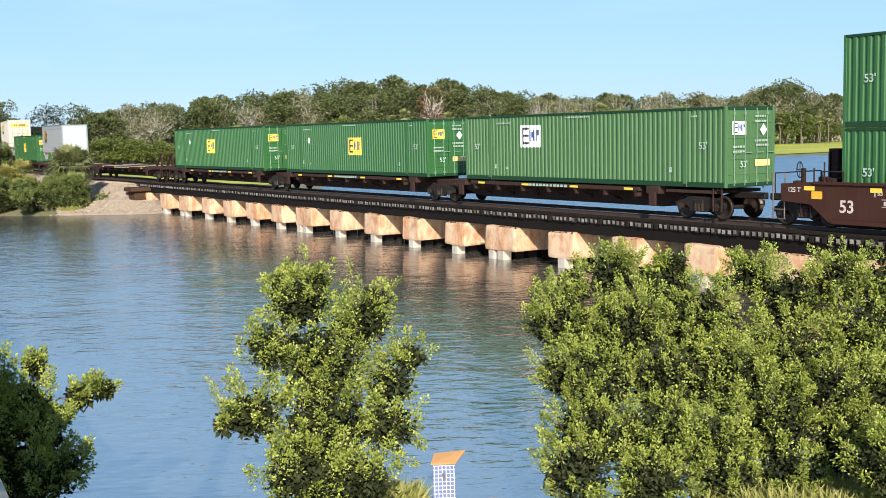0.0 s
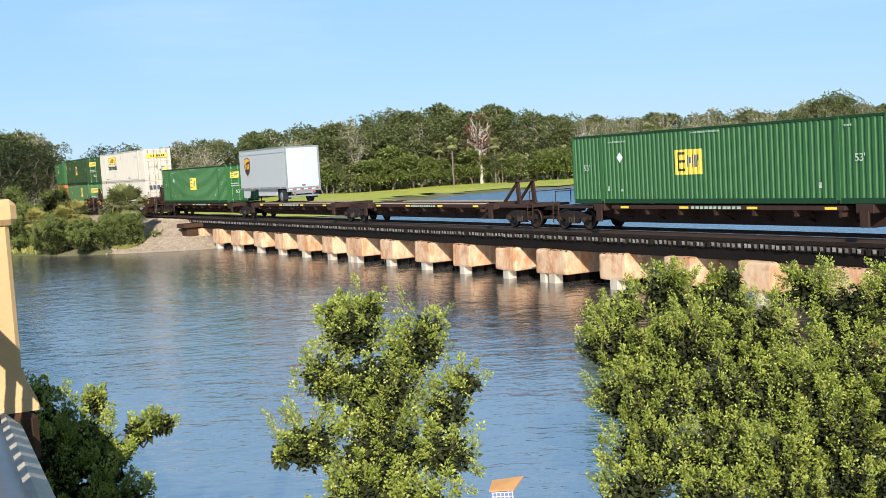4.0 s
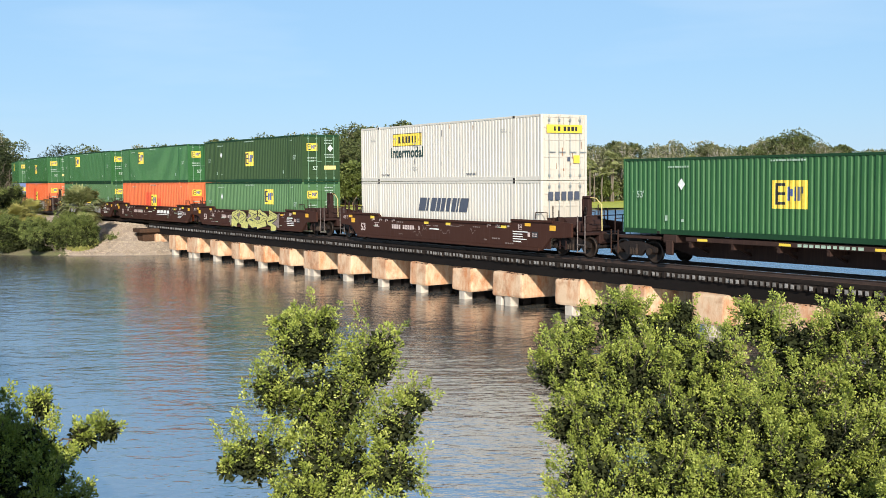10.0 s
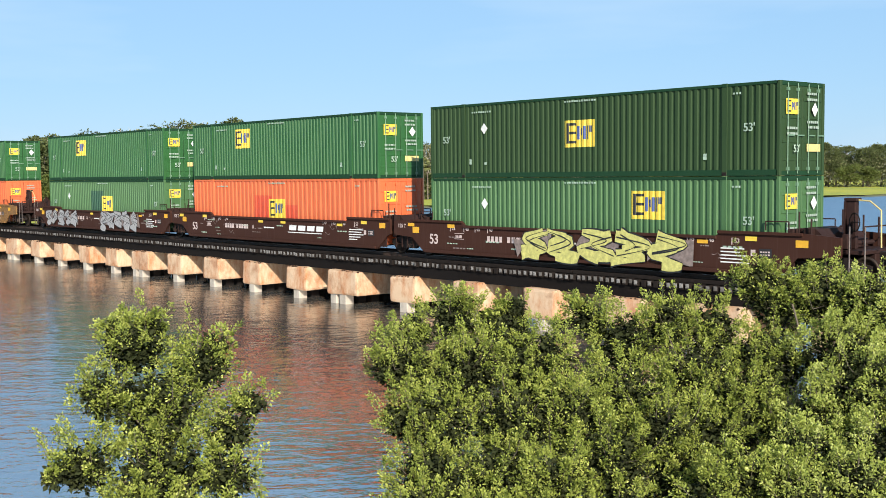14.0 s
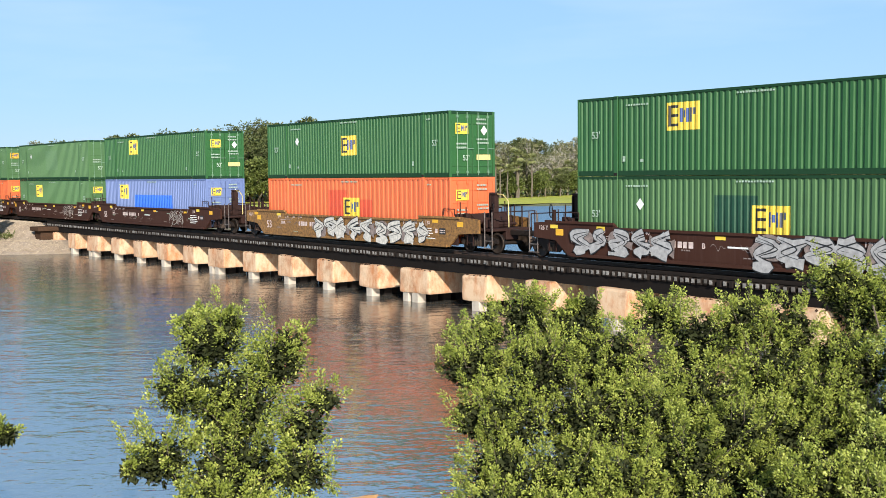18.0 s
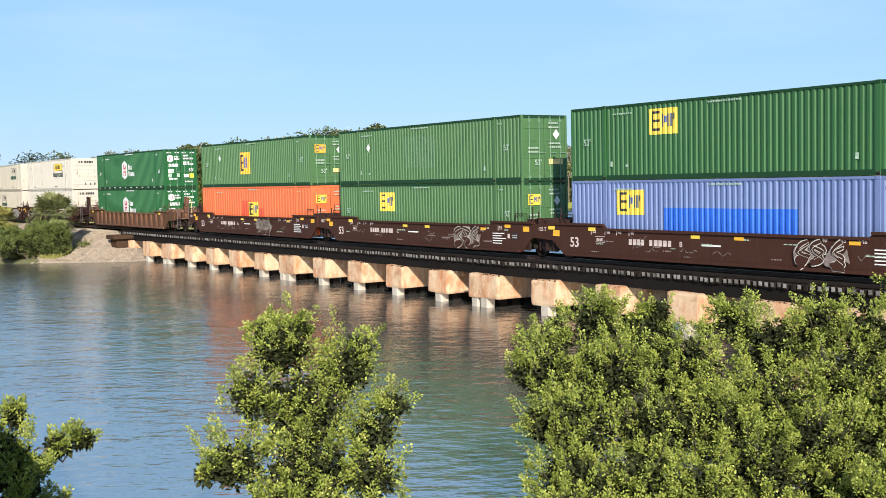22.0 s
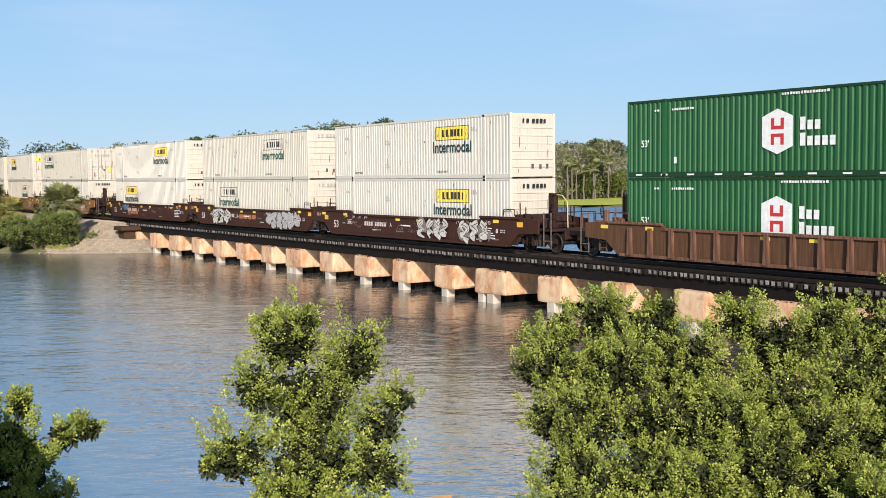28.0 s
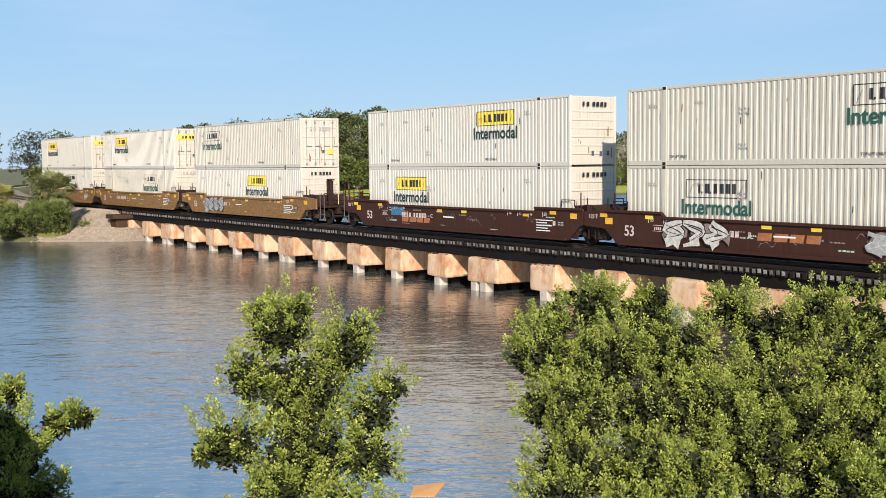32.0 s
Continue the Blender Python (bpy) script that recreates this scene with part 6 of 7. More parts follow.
LUMPS["r5"] = [(-10.21, 15.91, 3.91, 0.48), (-9.82, 16.12, 3.64, 0.72), (-10.18, 15.95, 4.09, 0.27), (-9.23, 16.47, 3.66, 0.77), (-9.65, 15.37, 2.75, 0.84), (-9.54, 14.58, 2.17, 0.81), (-8.98, 14.61, 1.83, 0.62), (-8.10, 12.45, 1.74, 0.62), (-8.16, 11.86, 1.59, 0.57), (-7.77, 12.65, 1.70, 0.51)]
LUMPS["r6"] = [(-8.55, 15.58, 2.94, 0.77), (-8.64, 16.77, 3.50, 0.96), (-8.32, 14.86, 2.23, 0.79), (-7.86, 15.29, 2.56, 0.89), (-7.81, 14.58, 1.87, 0.60), (-7.92, 13.58, 1.87, 0.61), (-7.10, 13.26, 1.65, 0.63), (-7.41, 12.58, 1.57, 0.54), (-7.03, 14.30, 1.91, 0.75), (-8.13, 16.50, 3.05, 0.85)]
LUMPS["left"] = [(-14.43, 2.77, 2.76, 0.42), (-14.30, 3.08, 2.46, 0.57), (-13.93, 2.53, 2.40, 0.66), (-13.74, 3.21, 2.20, 0.36), (-14.37, 3.84, 2.52, 0.17), (-14.51, 4.20, 2.54, 0.13), (-14.36, 3.32, 2.99, 0.12), (-14.52, 2.70, 3.14, 0.17), (-14.17, 3.49, 2.32, 0.2), (-14.45, 2.37, 2.52, 0.68), (-14.57, 2.01, 2.83, 0.68), (-13.79, 2.62, 1.94, 0.66), (-13.43, 2.99, 1.76, 0.58), (-13.61, 2.20, 1.85, 0.65), (-13.59, 3.43, 1.85, 0.32)]
shrub("bush", "bright green mangrove bush at the water's edge", LUMPS["center"], (-14.2, 7.4, 0.35), 3)
shrub("bush", "dense green mangrove bush overhanging the water", LUMPS["r1"], (-11.6, 11.6, 0.4), 4)
shrub("bush", "dense green mangrove bush with dark gaps", LUMPS["r2"], (-10.6, 12.8, 0.5), 5)
shrub("bush", "dense green mangrove bush on the grassy bank", LUMPS["r3"], (-9.6, 13.8, 0.55), 6)
shrub("bush", "dense green mangrove bush on the grassy bank", LUMPS["r4"], (-8.8, 14.8, 0.6), 7)
shrub("bush", "dense green mangrove bush on the grassy bank", LUMPS["r5"], (-8.2, 16.0, 0.6), 8)
shrub("bush", "lush light green bush on the grassy bank", LUMPS["r6"], (-7.0, 16.2, 0.6), 9, mat="leaf_lush")
shrub("bush", "mangrove bush in the road bridge's shadow with sunlit tips", LUMPS["left"], (-14.6, 2.3, 0.2), 10)
grass_patch("bank_grass", "tall yellow-green grass on the near bank", [(-9.2, 12.4, 2.0), (-7.5, 13.5, 3.5), (-13.2, 7.6, 0.6), (-6, 16, 3.5), (-7.0, 14.5, 2.0), (-8.0, 13.0, 1.5), (-9.3, 12.2, 1.3), (-8.6, 13.0, 1.3)], 2600, 0.42, 2)


# ---- woods and far bank ----
def plant_woods():
    rng = random.Random(11)
    kinds = [
        broad_tree("dense dark green oak in the woods across the river", 21, 14, 5.2),
        broad_tree("dense dark green oak in the woods across the river", 22, 13, 4.6),
        broad_tree("round dark green oak in the woods across the river", 23, 15, 5.6),
        broad_tree("grey-green tree with bare pale branches in the woods", 24, 13, 4.4, "leaf_olive", "bark_pale", 620, 4, (0.42, 0.26), 2.2),
        broad_tree("thin grey-green tree with bare pale branches in the woods", 25, 12, 4.0, "leaf_olive", "bark_pale", 400, 4, (0.42, 0.26), 3.0),
        broad_tree("low green understorey tree at the marsh edge", 26, 7.5, 4.2, "leaf_shore"),
    ]
    palms = [palm_tree("slender cabbage palm among the woods", 31, 8.5), palm_tree("slender cabbage palm among the woods", 32, 6.5)]
    red = broad_tree("half-dead tree with rust-brown leaves", 33, 15, 3.8, "leaf_red", "bark_pale", 420, 4, (0.4, 0.25), 1.4)
    used = set()
    def put(src, x, y, s, turn):
        z = float(height([x], [y])[0])
        m = Matrix.Translation((x, y, z)) @ pose(0, 0, 0, 0, 0, turn)
        if src not in used:
            used.add(src)
            ob = src
        else:
            ob = copy_thing(src, m)
        ob.matrix_basis = m @ Matrix.Diagonal((s, s, s, 1))
        return ob

    def tall(yaw):
        """How high the tree tops stand over the eye's level, in degrees, round the view."""
        pts = [(20, 1.3), (36.5, 1.25), (38.2, 1.5), (39.5, 2.05), (41.5, 1.65), (43.2, 1.68), (47, 1.65), (50, 1.7), (53.6, 2.2), (58.5, 2.72), (61, 2.66), (64.5, 2.40), (67, 1.95), (70.6, 1.75), (73, 1.5), (75, 1.6), (77.2, 2.42), (80.5, 2.4), (90, 2.2)]
        return float(np.interp(yaw, [p[0] for p in pts], [p[1] for p in pts]))

    def edge(yaw):
        """Distance of the wood's foot from the road bridge."""
        return float(np.interp(yaw, [20, 33, 37, 41, 46, 50, 54, 58, 64, 70, 74, 90], [400, 372, 340, 315, 262, 238, 240, 246, 225, 212, 208, 170]))

    # thicket that closes the wood below its crowns
    gen = np.random.default_rng(77)
    tp = []
    for i in range(18000):
        a = gen.uniform(21, 86)
        d = edge(a) + abs(gen.normal(0, 9)) + (0 if gen.random() < 0.6 else 24)
        x, y = -math.sin(radians(a)) * d, math.cos(radians(a)) * d
        top = (5.8 + math.tan(radians(tall(a))) * d) * (0.34 if d < edge(a) + 6 else 0.62)
        tp.append((x, y, 0.3 + top * gen.random() ** 0.8))
    tp = np.array(tp)
    tp = tp[off_track(tp[:, 0], tp[:, 1]) > 7]
    dr = np.tile(np.array([0.35, -0.45, 0.4]), (len(tp), 1)) + gen.normal(0, 0.4, (len(tp), 3))
    tagged(leaf_part("thicket", leaf_mesh(tp, dr, 4, 0.75, 0.45, gen, 0.15, 0.8, 0.1), "leaf_olive", None), "tangled grey-green thicket under the woods", "thicket", kind="stuff")
    yaw = 21.0
    while yaw < 88:
        for row, extra in enumerate((0, 9, 20, 34)):
            a = yaw + rng.uniform(-0.5, 0.5)
            d = edge(a) + extra + rng.uniform(-2, 3)
            x, y = -math.sin(radians(a)) * d, math.cos(radians(a)) * d
            if off_track(np.array([x]), np.array([y]))[0] < 7:
                continue
            top = 5.8 + math.tan(radians(tall(a))) * d
            grey = 0.78 if 37 < a < 52.5 else 0.3
            if row == 0:
                src = kinds[5] if rng.random() < 0.7 else kinds[rng.choice((3, 4))] if rng.random() < grey else rng.choice(kinds[:3])
                want = top * rng.uniform(0.35, 0.62)
            else:
                src = kinds[rng.choice((3, 4))] if rng.random() < grey * (0.9 if row < 3 else 0.3) else rng.choice(kinds[:3])
                want = top * (rng.uniform(0.78, 1.0) if row == 1 else rng.uniform(0.95, 1.09))
            ref = {kinds[0]: 14, kinds[1]: 13, kinds[2]: 15, kinds[3]: 13, kinds[4]: 12, kinds[5]: 7.5}[src]
            put(src, x, y, want / ref, rng.uniform(0, 360))
        yaw += 0.8
    for a, k in ((39.5, 1.12), (38.9, 1.0), (40.2, 1.0)):
        d = edge(a) + 12
        put(kinds[2], -math.sin(radians(a)) * d, math.cos(radians(a)) * d, k * (5.8 + math.tan(radians(2.05)) * d) / 15, 40 * k)
    for i in range(44):
        a = rng.uniform(37, 53.5) if i < 34 else rng.uniform(53, 66)
        d = edge(a) + rng.uniform(-4, 4)
        put(rng.choice(palms), -math.sin(radians(a)) * d, math.cos(radians(a)) * d, rng.uniform(0.8, 1.15), rng.uniform(0, 360))
    d = edge(57.3) - 1
    put(red, -math.sin(radians(56.9)) * d, math.cos(radians(56.9)) * d, 1.1, 0)
    # trees on the far bank beside the track
    oaks = [broad_tree("dark open-crowned live oak beside the railway", 61, 14, 5.4, "leaf_dark", "bark", 1000, 5, (0.36, 0.22)), broad_tree("dark open-crowned live oak beside the railway", 62, 13, 4.8, "leaf_dark", "bark", 850, 5, (0.36, 0.22)), broad_tree("dark wide live oak beside the railway", 63, 15, 6.0, "leaf_dark", "bark", 1100, 5, (0.36, 0.22))]
    for x, y, s, k in ((-125, 22.2, 0.74, 0), (-134, 21.6, 0.80, 1), (-127, 18.5, 0.74, 0), (-133, 17, 0.74, 2), (-126, 14, 0.55, 1), (-138, 25, 0.86, 1), (-120, 10, 0.6, 0), (-146, 20, 0.85, 2), (-150, 12, 0.85, 0), (-140, 6, 0.8, 1), (-158, 30, 0.72, 0), (-168, 26, 0.8, 2), (-176, 36, 0.75, 1), (-190, 40, 0.8, 0), (-160, 2, 0.9, 2), (-130, 0, 0.7, 0), (-205, 52, 0.8, 2), (-182, 19, 0.9, 0), (-192, 30, 0.95, 1), (-176, 10, 0.9, 2), (-210, 38, 1.0, 0)):
        put(oaks[k], x, y, s, rng.uniform(0, 360))


plant_woods()


def build_shed():
    t = thing("shed", "small weathered grey shed at the edge of the woods", "shed", pose(-222.0, 290.0, 0.28, 0, 0, 35))
    part("wall", Shape().box(-4.5, 4.5, -2.5, 2.5, 0, 2.3, 0.03), "pile", t)
    part("roof", Shape().prism([(-5.0, 2.2), (5.0, 2.2), (4.6, 3.2), (-4.6, 3.2)], -3.0, 3.0), "deck_wood", t, "pale low roof")
    part("door", Shape().box(-0.6, 0.6, -2.54, -2.5, 0.05, 2.0, 0.01), "tie", t)


build_shed()


def shore_lumps(cx, cy, w, d, h, n, seed):
    rng = random.Random(seed)
    return [(cx + rng.uniform(-w, w), cy + rng.uniform(-d, d), 0.15 + rng.uniform(0.1, 0.9) * h, rng.uniform(0.5, 0.95)) for _ in range(n)]


def plant_far_bank():
    big = (0.15, 0.07)
    shrub("shore_bush", "round dark green bush at the far water's edge", shore_lumps(-91.0, 23.2, 1.1, 2.4, 2.5, 30, 1), (-91.0, 23.2, 0.2), 41, 55, big, "leaf_shore", 46, "bush", "bushes on the far bank", 0.5)
    shrub("shore_bush", "round dark green bush at the far water's edge", shore_lumps(-94.6, 20.3, 1.5, 1.6, 2.4, 24, 2), (-94.6, 20.3, 0.2), 42, 55, big, "leaf_shore", 46, "bush", "bushes on the far bank", 0.5)
    shrub("shore_bush", "green bush on the far bank", shore_lumps(-102, 20, 3.0, 2.4, 3.0, 30, 3), (-103, 19, 0.5), 43, 55, big, "leaf_shore", 46, "bush", "bushes on the far bank", 0.5)
    shrub("shore_bush", "green bush on the far bank", shore_lumps(-107, 17, 3.0, 3.0, 4.4, 34, 4), (-108, 16, 0.5), 44, 55, big, "leaf_shore", 46, "bush", "bushes on the far bank", 0.5)
    shrub("shore_bush", "green bush on the far bank", shore_lumps(-113, 22, 3.0, 2.6, 5.2, 34, 5), (-112, 21, 0.6), 45, 55, big, "leaf_shore", 46, "bush", "bushes on the far bank", 0.5)
    shrub("shore_bush", "low green bush on the gravel bank", shore_lumps(-92.2, 27.4, 0.4, 0.4, 0.7, 4, 6), (-92.2, 27.4, 0.9), 46, 60, (0.12, 0.06), "leaf_shore", 40, "bush", "bushes on the far bank", 0.4)
    p = palm_tree("short bushy cabbage palm on the far bank", 51, 2.75, "palm", 84, 2.15)
    p.matrix_basis = Matrix.Translation((-93.0, 25.3, 0.9))
    for i, (x, y) in enumerate(((-96.5, 22.3), (-97.5, 21.2), (-99.5, 22.5), (-98.5, 19.2))):
        q = palm_tree("low yellowing palmetto clump on the far bank", 52 + i, 2.2 - 0.4 * (i % 2), "palm_dry", 44, 1.35)
        q.matrix_basis = Matrix.Translation((x, y, 1.0))
    grass_patch("far_bank_grass", "green grass on the far bank", [(-98, 21, 3.0), (-101, 19.5, 3.0), (-90.5, 24.6, 1.2)], 1500, 0.5, 5, "grass", 0.05)


plant_far_bank()


def scatter_stones():
    """Loose stones on the gravel bank."""
    rng = np.random.default_rng(8)
    s = Shape()
    X, Y = rng.uniform(-100, -83.6, 24000), rng.uniform(20, 30.2, 24000)
    H = height(X, Y)
    for x, y, h in zip(X, Y, H):
        if h < -0.1 or (x < -90 and y < 24.5):
            continue
        r = 0.022 + 0.075 * rng.random() ** 4
        p = rng.normal(0, 0.22, (6, 3)) + np.array([(1, 0, 0), (-1, 0, 0), (0, 1, 0), (0, -1, 0), (0, 0, 0.8), (0, 0, -0.8)])
        s.add(p * r + np.array([x, y, h + 0.125]), [(0, 2, 4), (2, 1, 4), (1, 3, 4), (3, 0, 4), (2, 0, 5), (1, 2, 5), (3, 1, 5), (0, 3, 5)])
    tagged(part("gravel", s, "stone"), "loose pale stones on the railway bank", "gravel", kind="stuff")


scatter_stones()


# ---- road bridge under the viewer ----
def build_road_bridge():
    u = Matrix.Rotation(radians(84.2 - 90), 4, "Z")
    base = Matrix.Translation((0, 0, 5.8)) @ u
    b = thing("road_bridge", "concrete road bridge with a raised ledge", "bridge", base)
    part("deck", Shape().box(-60, 30, -9.0, 0.30, -2.3, -1.62, 0.03), "road", b)
    ledge = Shape().add([(x, y, z) for x in (-60, 30) for y, z in ((-0.32, -1.62), (-0.32, -1.14), (-0.30, -1.12), (0.312, -1.12), (0.388, -1.19), (0.388, -1.62))], [(0, 1, 2, 3, 4, 5), (11, 10, 9, 8, 7, 6)] + [(i, 6 + i, 6 + (i + 1) % 6, (i + 1) % 6) for i in range(6)])
    part("ledge", ledge, "road", b, "pale concrete ledge with a sloping outer edge")
    # corbel's dark crust colour is put in for the shade below the pillar
    part("corbel", Shape().box(-6.85, -5.92, 0.2, 0.47, -1.40, -1.135, 0.03), "crust", b, "concrete corbel under the pillar")
    part("fascia", Shape().box(-60, 30, 0.12, 0.30, -3.1, -2.3, 0.02), "road", b)
    for x in (-40, -20, 14):
        part("pier", Shape().box(x - 0.6, x + 0.6, -8.2, -0.3, -8.0, -2.3, 0.08), "road", b)
    p = thing("bridge_pillar", "cream stucco pillar with a projecting cap on the bridge parapet", "pillar", base @ Matrix.Translation((-6.35, 0.09, 0)))
    part("shaft", Shape().box(-0.33, 0.33, -0.33, 0.33, -1.10, -0.18, 0.02), "stucco", p)
    part("rear_pilaster", Shape().box(-0.72, -0.345, -0.3, 0.31, -0.92, -0.24, 0.01), "stucco", p)
    part("cap", Shape().box(-0.37, 0.37, -0.37, 0.37, -0.19, -0.06, 0.03), "stucco", p)
    flare = [(0.335, -0.93), (0.35, -1.0), (0.385, -1.07), (0.40, -1.132)]
    fs = Shape()
    for h, z in flare:
        fs.v += [(-h, -h, z), (h, -h, z), (h, h, z), (-h, h, z)]
    fs.f += [(4 * i + j, 4 * i + 4 + j, 4 * i + 4 + (j + 1) % 4, 4 * i + (j + 1) % 4) for i in range(3) for j in range(4)] + [(0, 1, 2, 3)]
    part("foot", fs, "stucco", p, "flared stucco foot")
    l = thing("street_lamp", "black cast-iron lamp post base standing on the pillar", "street lamp", base @ Matrix.Translation((-6.35, 0.09, -0.06)))
    part("plinth", Shape().box(-0.28, 0.28, -0.28, 0.28, 0, 0.11, 0.015), "iron", l)
    part("base", Shape().lathe([(0.28, 0.11), (0.275, 0.13), (0.225, 0.155), (0.215, 0.17), (0.215, 0.225), (0.24, 0.235), (0.245, 0.265), (0.225, 0.28), (0.20, 0.315), (0.182, 0.36), (0.168, 0.41), (0.168, 0.42), (0.183, 0.43), (0.186, 0.45), (0.17, 0.465), (0.155, 0.47)], 36), "iron", l, smooth=True)
    flute = Shape()
    for z, q in ((0.46, 0.152), (0.9, 0.143), (2.0, 0.126), (3.2, 0.112)):
        flute.v += [(math.cos(k * math.tau / 48) * q * (1, 0.975, 0.925, 0.975)[k % 4], math.sin(k * math.tau / 48) * q * (1, 0.975, 0.925, 0.975)[k % 4], z) for k in range(48)]
    flute.f += [(48 * a + k, 48 * a + (k + 1) % 48, 48 * a + 48 + (k + 1) % 48, 48 * a + 48 + k) for a in range(3) for k in range(48)] + [tuple(range(144, 192))]
    part("column", flute, "iron", l, "fluted iron column")
    r = thing("bridge_railing", "dark metal picket railing with a blue-grey tubular handrail", "railing", base)
    part("handrail", Shape().tube((-6.0, 0.073, -0.43), (4.0, 0.073, -0.43), 0.033, n=28), "handrail", r, "blue-grey metallic tube", smooth=True)
    part("inner_tube", Shape().tube((-6.0, -0.005, -0.452), (4.0, -0.005, -0.452), 0.010, n=12), "handrail", r, smooth=True)
    part("bottom_rail", Shape().box(-5.98, 4.0, 0.03, 0.09, -1.04, -1.0, 0.005), "iron", r)
    part("top_bar", Shape().box(-5.98, 4.0, 0.045, 0.09, -0.54, -0.50, 0.005), "iron", r)
    for i in range(50):
        part("picket", lambda: Shape().box(-0.024, 0.024, -0.016, 0.016, -1.03, -0.51), "iron", r, at=(-5.9 + i * 0.2, 0.07, 0), key="picket")
    for x in (-3.1, -0.65):
        part("sleeve", lambda: Shape().tube((-0.012, 0.073, -0.43), (0.012, 0.073, -0.43), 0.0345, n=28), "handrail", r, at=(x, 0, 0), key="sleeve", smooth=True)
    for x in (-5.85, -3.8, -1.3, 1.2, 3.5):
        p2 = part("rail_post", Shape().box(x - 0.05, x + 0.05, 0.03, 0.12, -1.12, -0.47, 0.006), "iron", r)
        w = Shape().add([(u, y, z) for u in (x - 0.06, x + 0.06) for y, z in ((0.05, -0.465), (0.10, -0.425), (0.185, -0.505), (0.185, -0.80), (0.12, -1.0), (0.05, -1.0))], [(5, 4, 3, 2, 1, 0), (6, 7, 8, 9, 10, 11), (0, 1, 7, 6), (1, 2, 8, 7), (2, 3, 9, 8), (3, 4, 10, 9), (4, 5, 11, 10), (5, 0, 6, 11)])
        part("bracket", w, "iron", p2, "black shoulder plate with a sloping top")


build_road_bridge()


# small things on the near shore
def build_shore_things():
    rng = random.Random(5)
    for x, y, r in ((-13.5, 9.75, 0.26), (-13.75, 9.5, 0.2), (-13.2, 10.2, 0.27), (-14.3, 9.0, 0.24), (-12.85, 10.65, 0.3), (-14.6, 8.6, 0.2), (-13.0, 10.45, 0.18)):
        bm = bmesh.new()
        bmesh.ops.create_icosphere(bm, subdivisions=2, radius=r)
        for v in bm.verts:
            v.co *= 1 + 0.35 * noise.noise(v.co * 5 + Vector((x * 3, y * 3, 0)))
            v.co.z *= 0.7
        bm.verts.index_update()
        s = Shape().add([v.co for v in bm.verts], [[v.index for v in f.verts] for f in bm.faces])
        bm.free()
        ob = part("rock", s, "rock", None, at=(x, y, float(height([x], [y])[0]) + r * 0.3))
        tagged(ob, "weathered brown shore rock at the water line", "rock", "shore rocks")
    t = thing("solar_panel", "small tilted solar panel with a bare tan board behind", "solar panel", pose(-13.96, 9.15, 0.10, 0, 0, 58))
    part("post", Shape().tube((0, 0, -0.2), (0, 0, 0.5), 0.03), "steel_rod", t)
    part("panel", Shape().add([(-0.17, -0.10, 0.12), (0.17, -0.10, 0.12), (0.17, 0.05, 0.62), (-0.17, 0.05, 0.62), (-0.17, -0.07, 0.11), (0.17, -0.07, 0.11), (0.17, 0.08, 0.61), (-0.17, 0.08, 0.61)], [(0, 1, 2, 3), (7, 6, 5, 4), (0, 4, 5, 1), (1, 5, 6, 2), (2, 6, 7, 3), (3, 7, 4, 0)]), "blue_ink", t, "dark blue glass with pale grid lines")
    for i in range(6):
        q = -0.15 + i * 0.06
        part("grid_line", Shape().add([(q, -0.104, 0.13), (q + 0.008, -0.104, 0.13), (q + 0.008, 0.043, 0.61), (q, 0.043, 0.61)], [(0, 1, 2, 3)]), "white_ink", t)
    for i in range(9):
        f = 0.04 + i * 0.115
        part("grid_line", Shape().add([(-0.165, -0.104 + 0.15 * f, 0.12 + 0.5 * f), (0.165, -0.104 + 0.15 * f, 0.12 + 0.5 * f), (0.165, -0.102 + 0.15 * f, 0.128 + 0.5 * f), (-0.165, -0.102 + 0.15 * f, 0.128 + 0.5 * f)], [(0, 1, 2, 3)]), "white_ink", t)
    part("board", Shape().add([(-0.2, 0.02, 0.63), (0.18, 0.02, 0.63), (0.35, 0.37, 0.73), (-0.14, 0.37, 0.69), (-0.2, 0.02, 0.65), (0.18, 0.02, 0.65), (0.35, 0.37, 0.75), (-0.14, 0.37, 0.71)], [(3, 2, 1, 0), (4, 5, 6, 7), (1, 5, 4, 0), (2, 6, 5, 1), (3, 7, 6, 2), (0, 4, 7, 3)]), "tan_board", t, "orange-tan board")


build_shore_things()


# ---- the train, put together ----
TRAIN = []


def ride(ob, s_left_or_mid, z, mid=True):
    TRAIN.append((ob, s_left_or_mid, z))
    return ob


def stack(left, upper, lower, floor=0.32):
    m = left + BOX_L / 2
    ride(lower, m, floor)
    ride(upper, m, floor + BOX_H + 0.022)


def emp(paint, label, logo=(-0.6, 1.6), mark=None):
    return container(paint, label, "emp", logo, "door", mark=mark)


def patch(paint, label, mat, x0, x1, z0, z1, with_logo=None):
    c = container(paint, label, "emp" if with_logo else "patch", with_logo or (0, 1.6))
    k = x1 - x0
    if mat == "red_patch":
        film(c, "repainted_patch", mat, x0, x0 + k * 0.42, z0, z1, paint, -1)
        film(c, "repainted_patch", mat, x0 + k * 0.42, x1, z0 - 0.1, z1 - 0.45, paint, -1)
    else:
        film(c, "repainted_patch", mat, x0, x1, z0, z1, paint, -1)
    return c


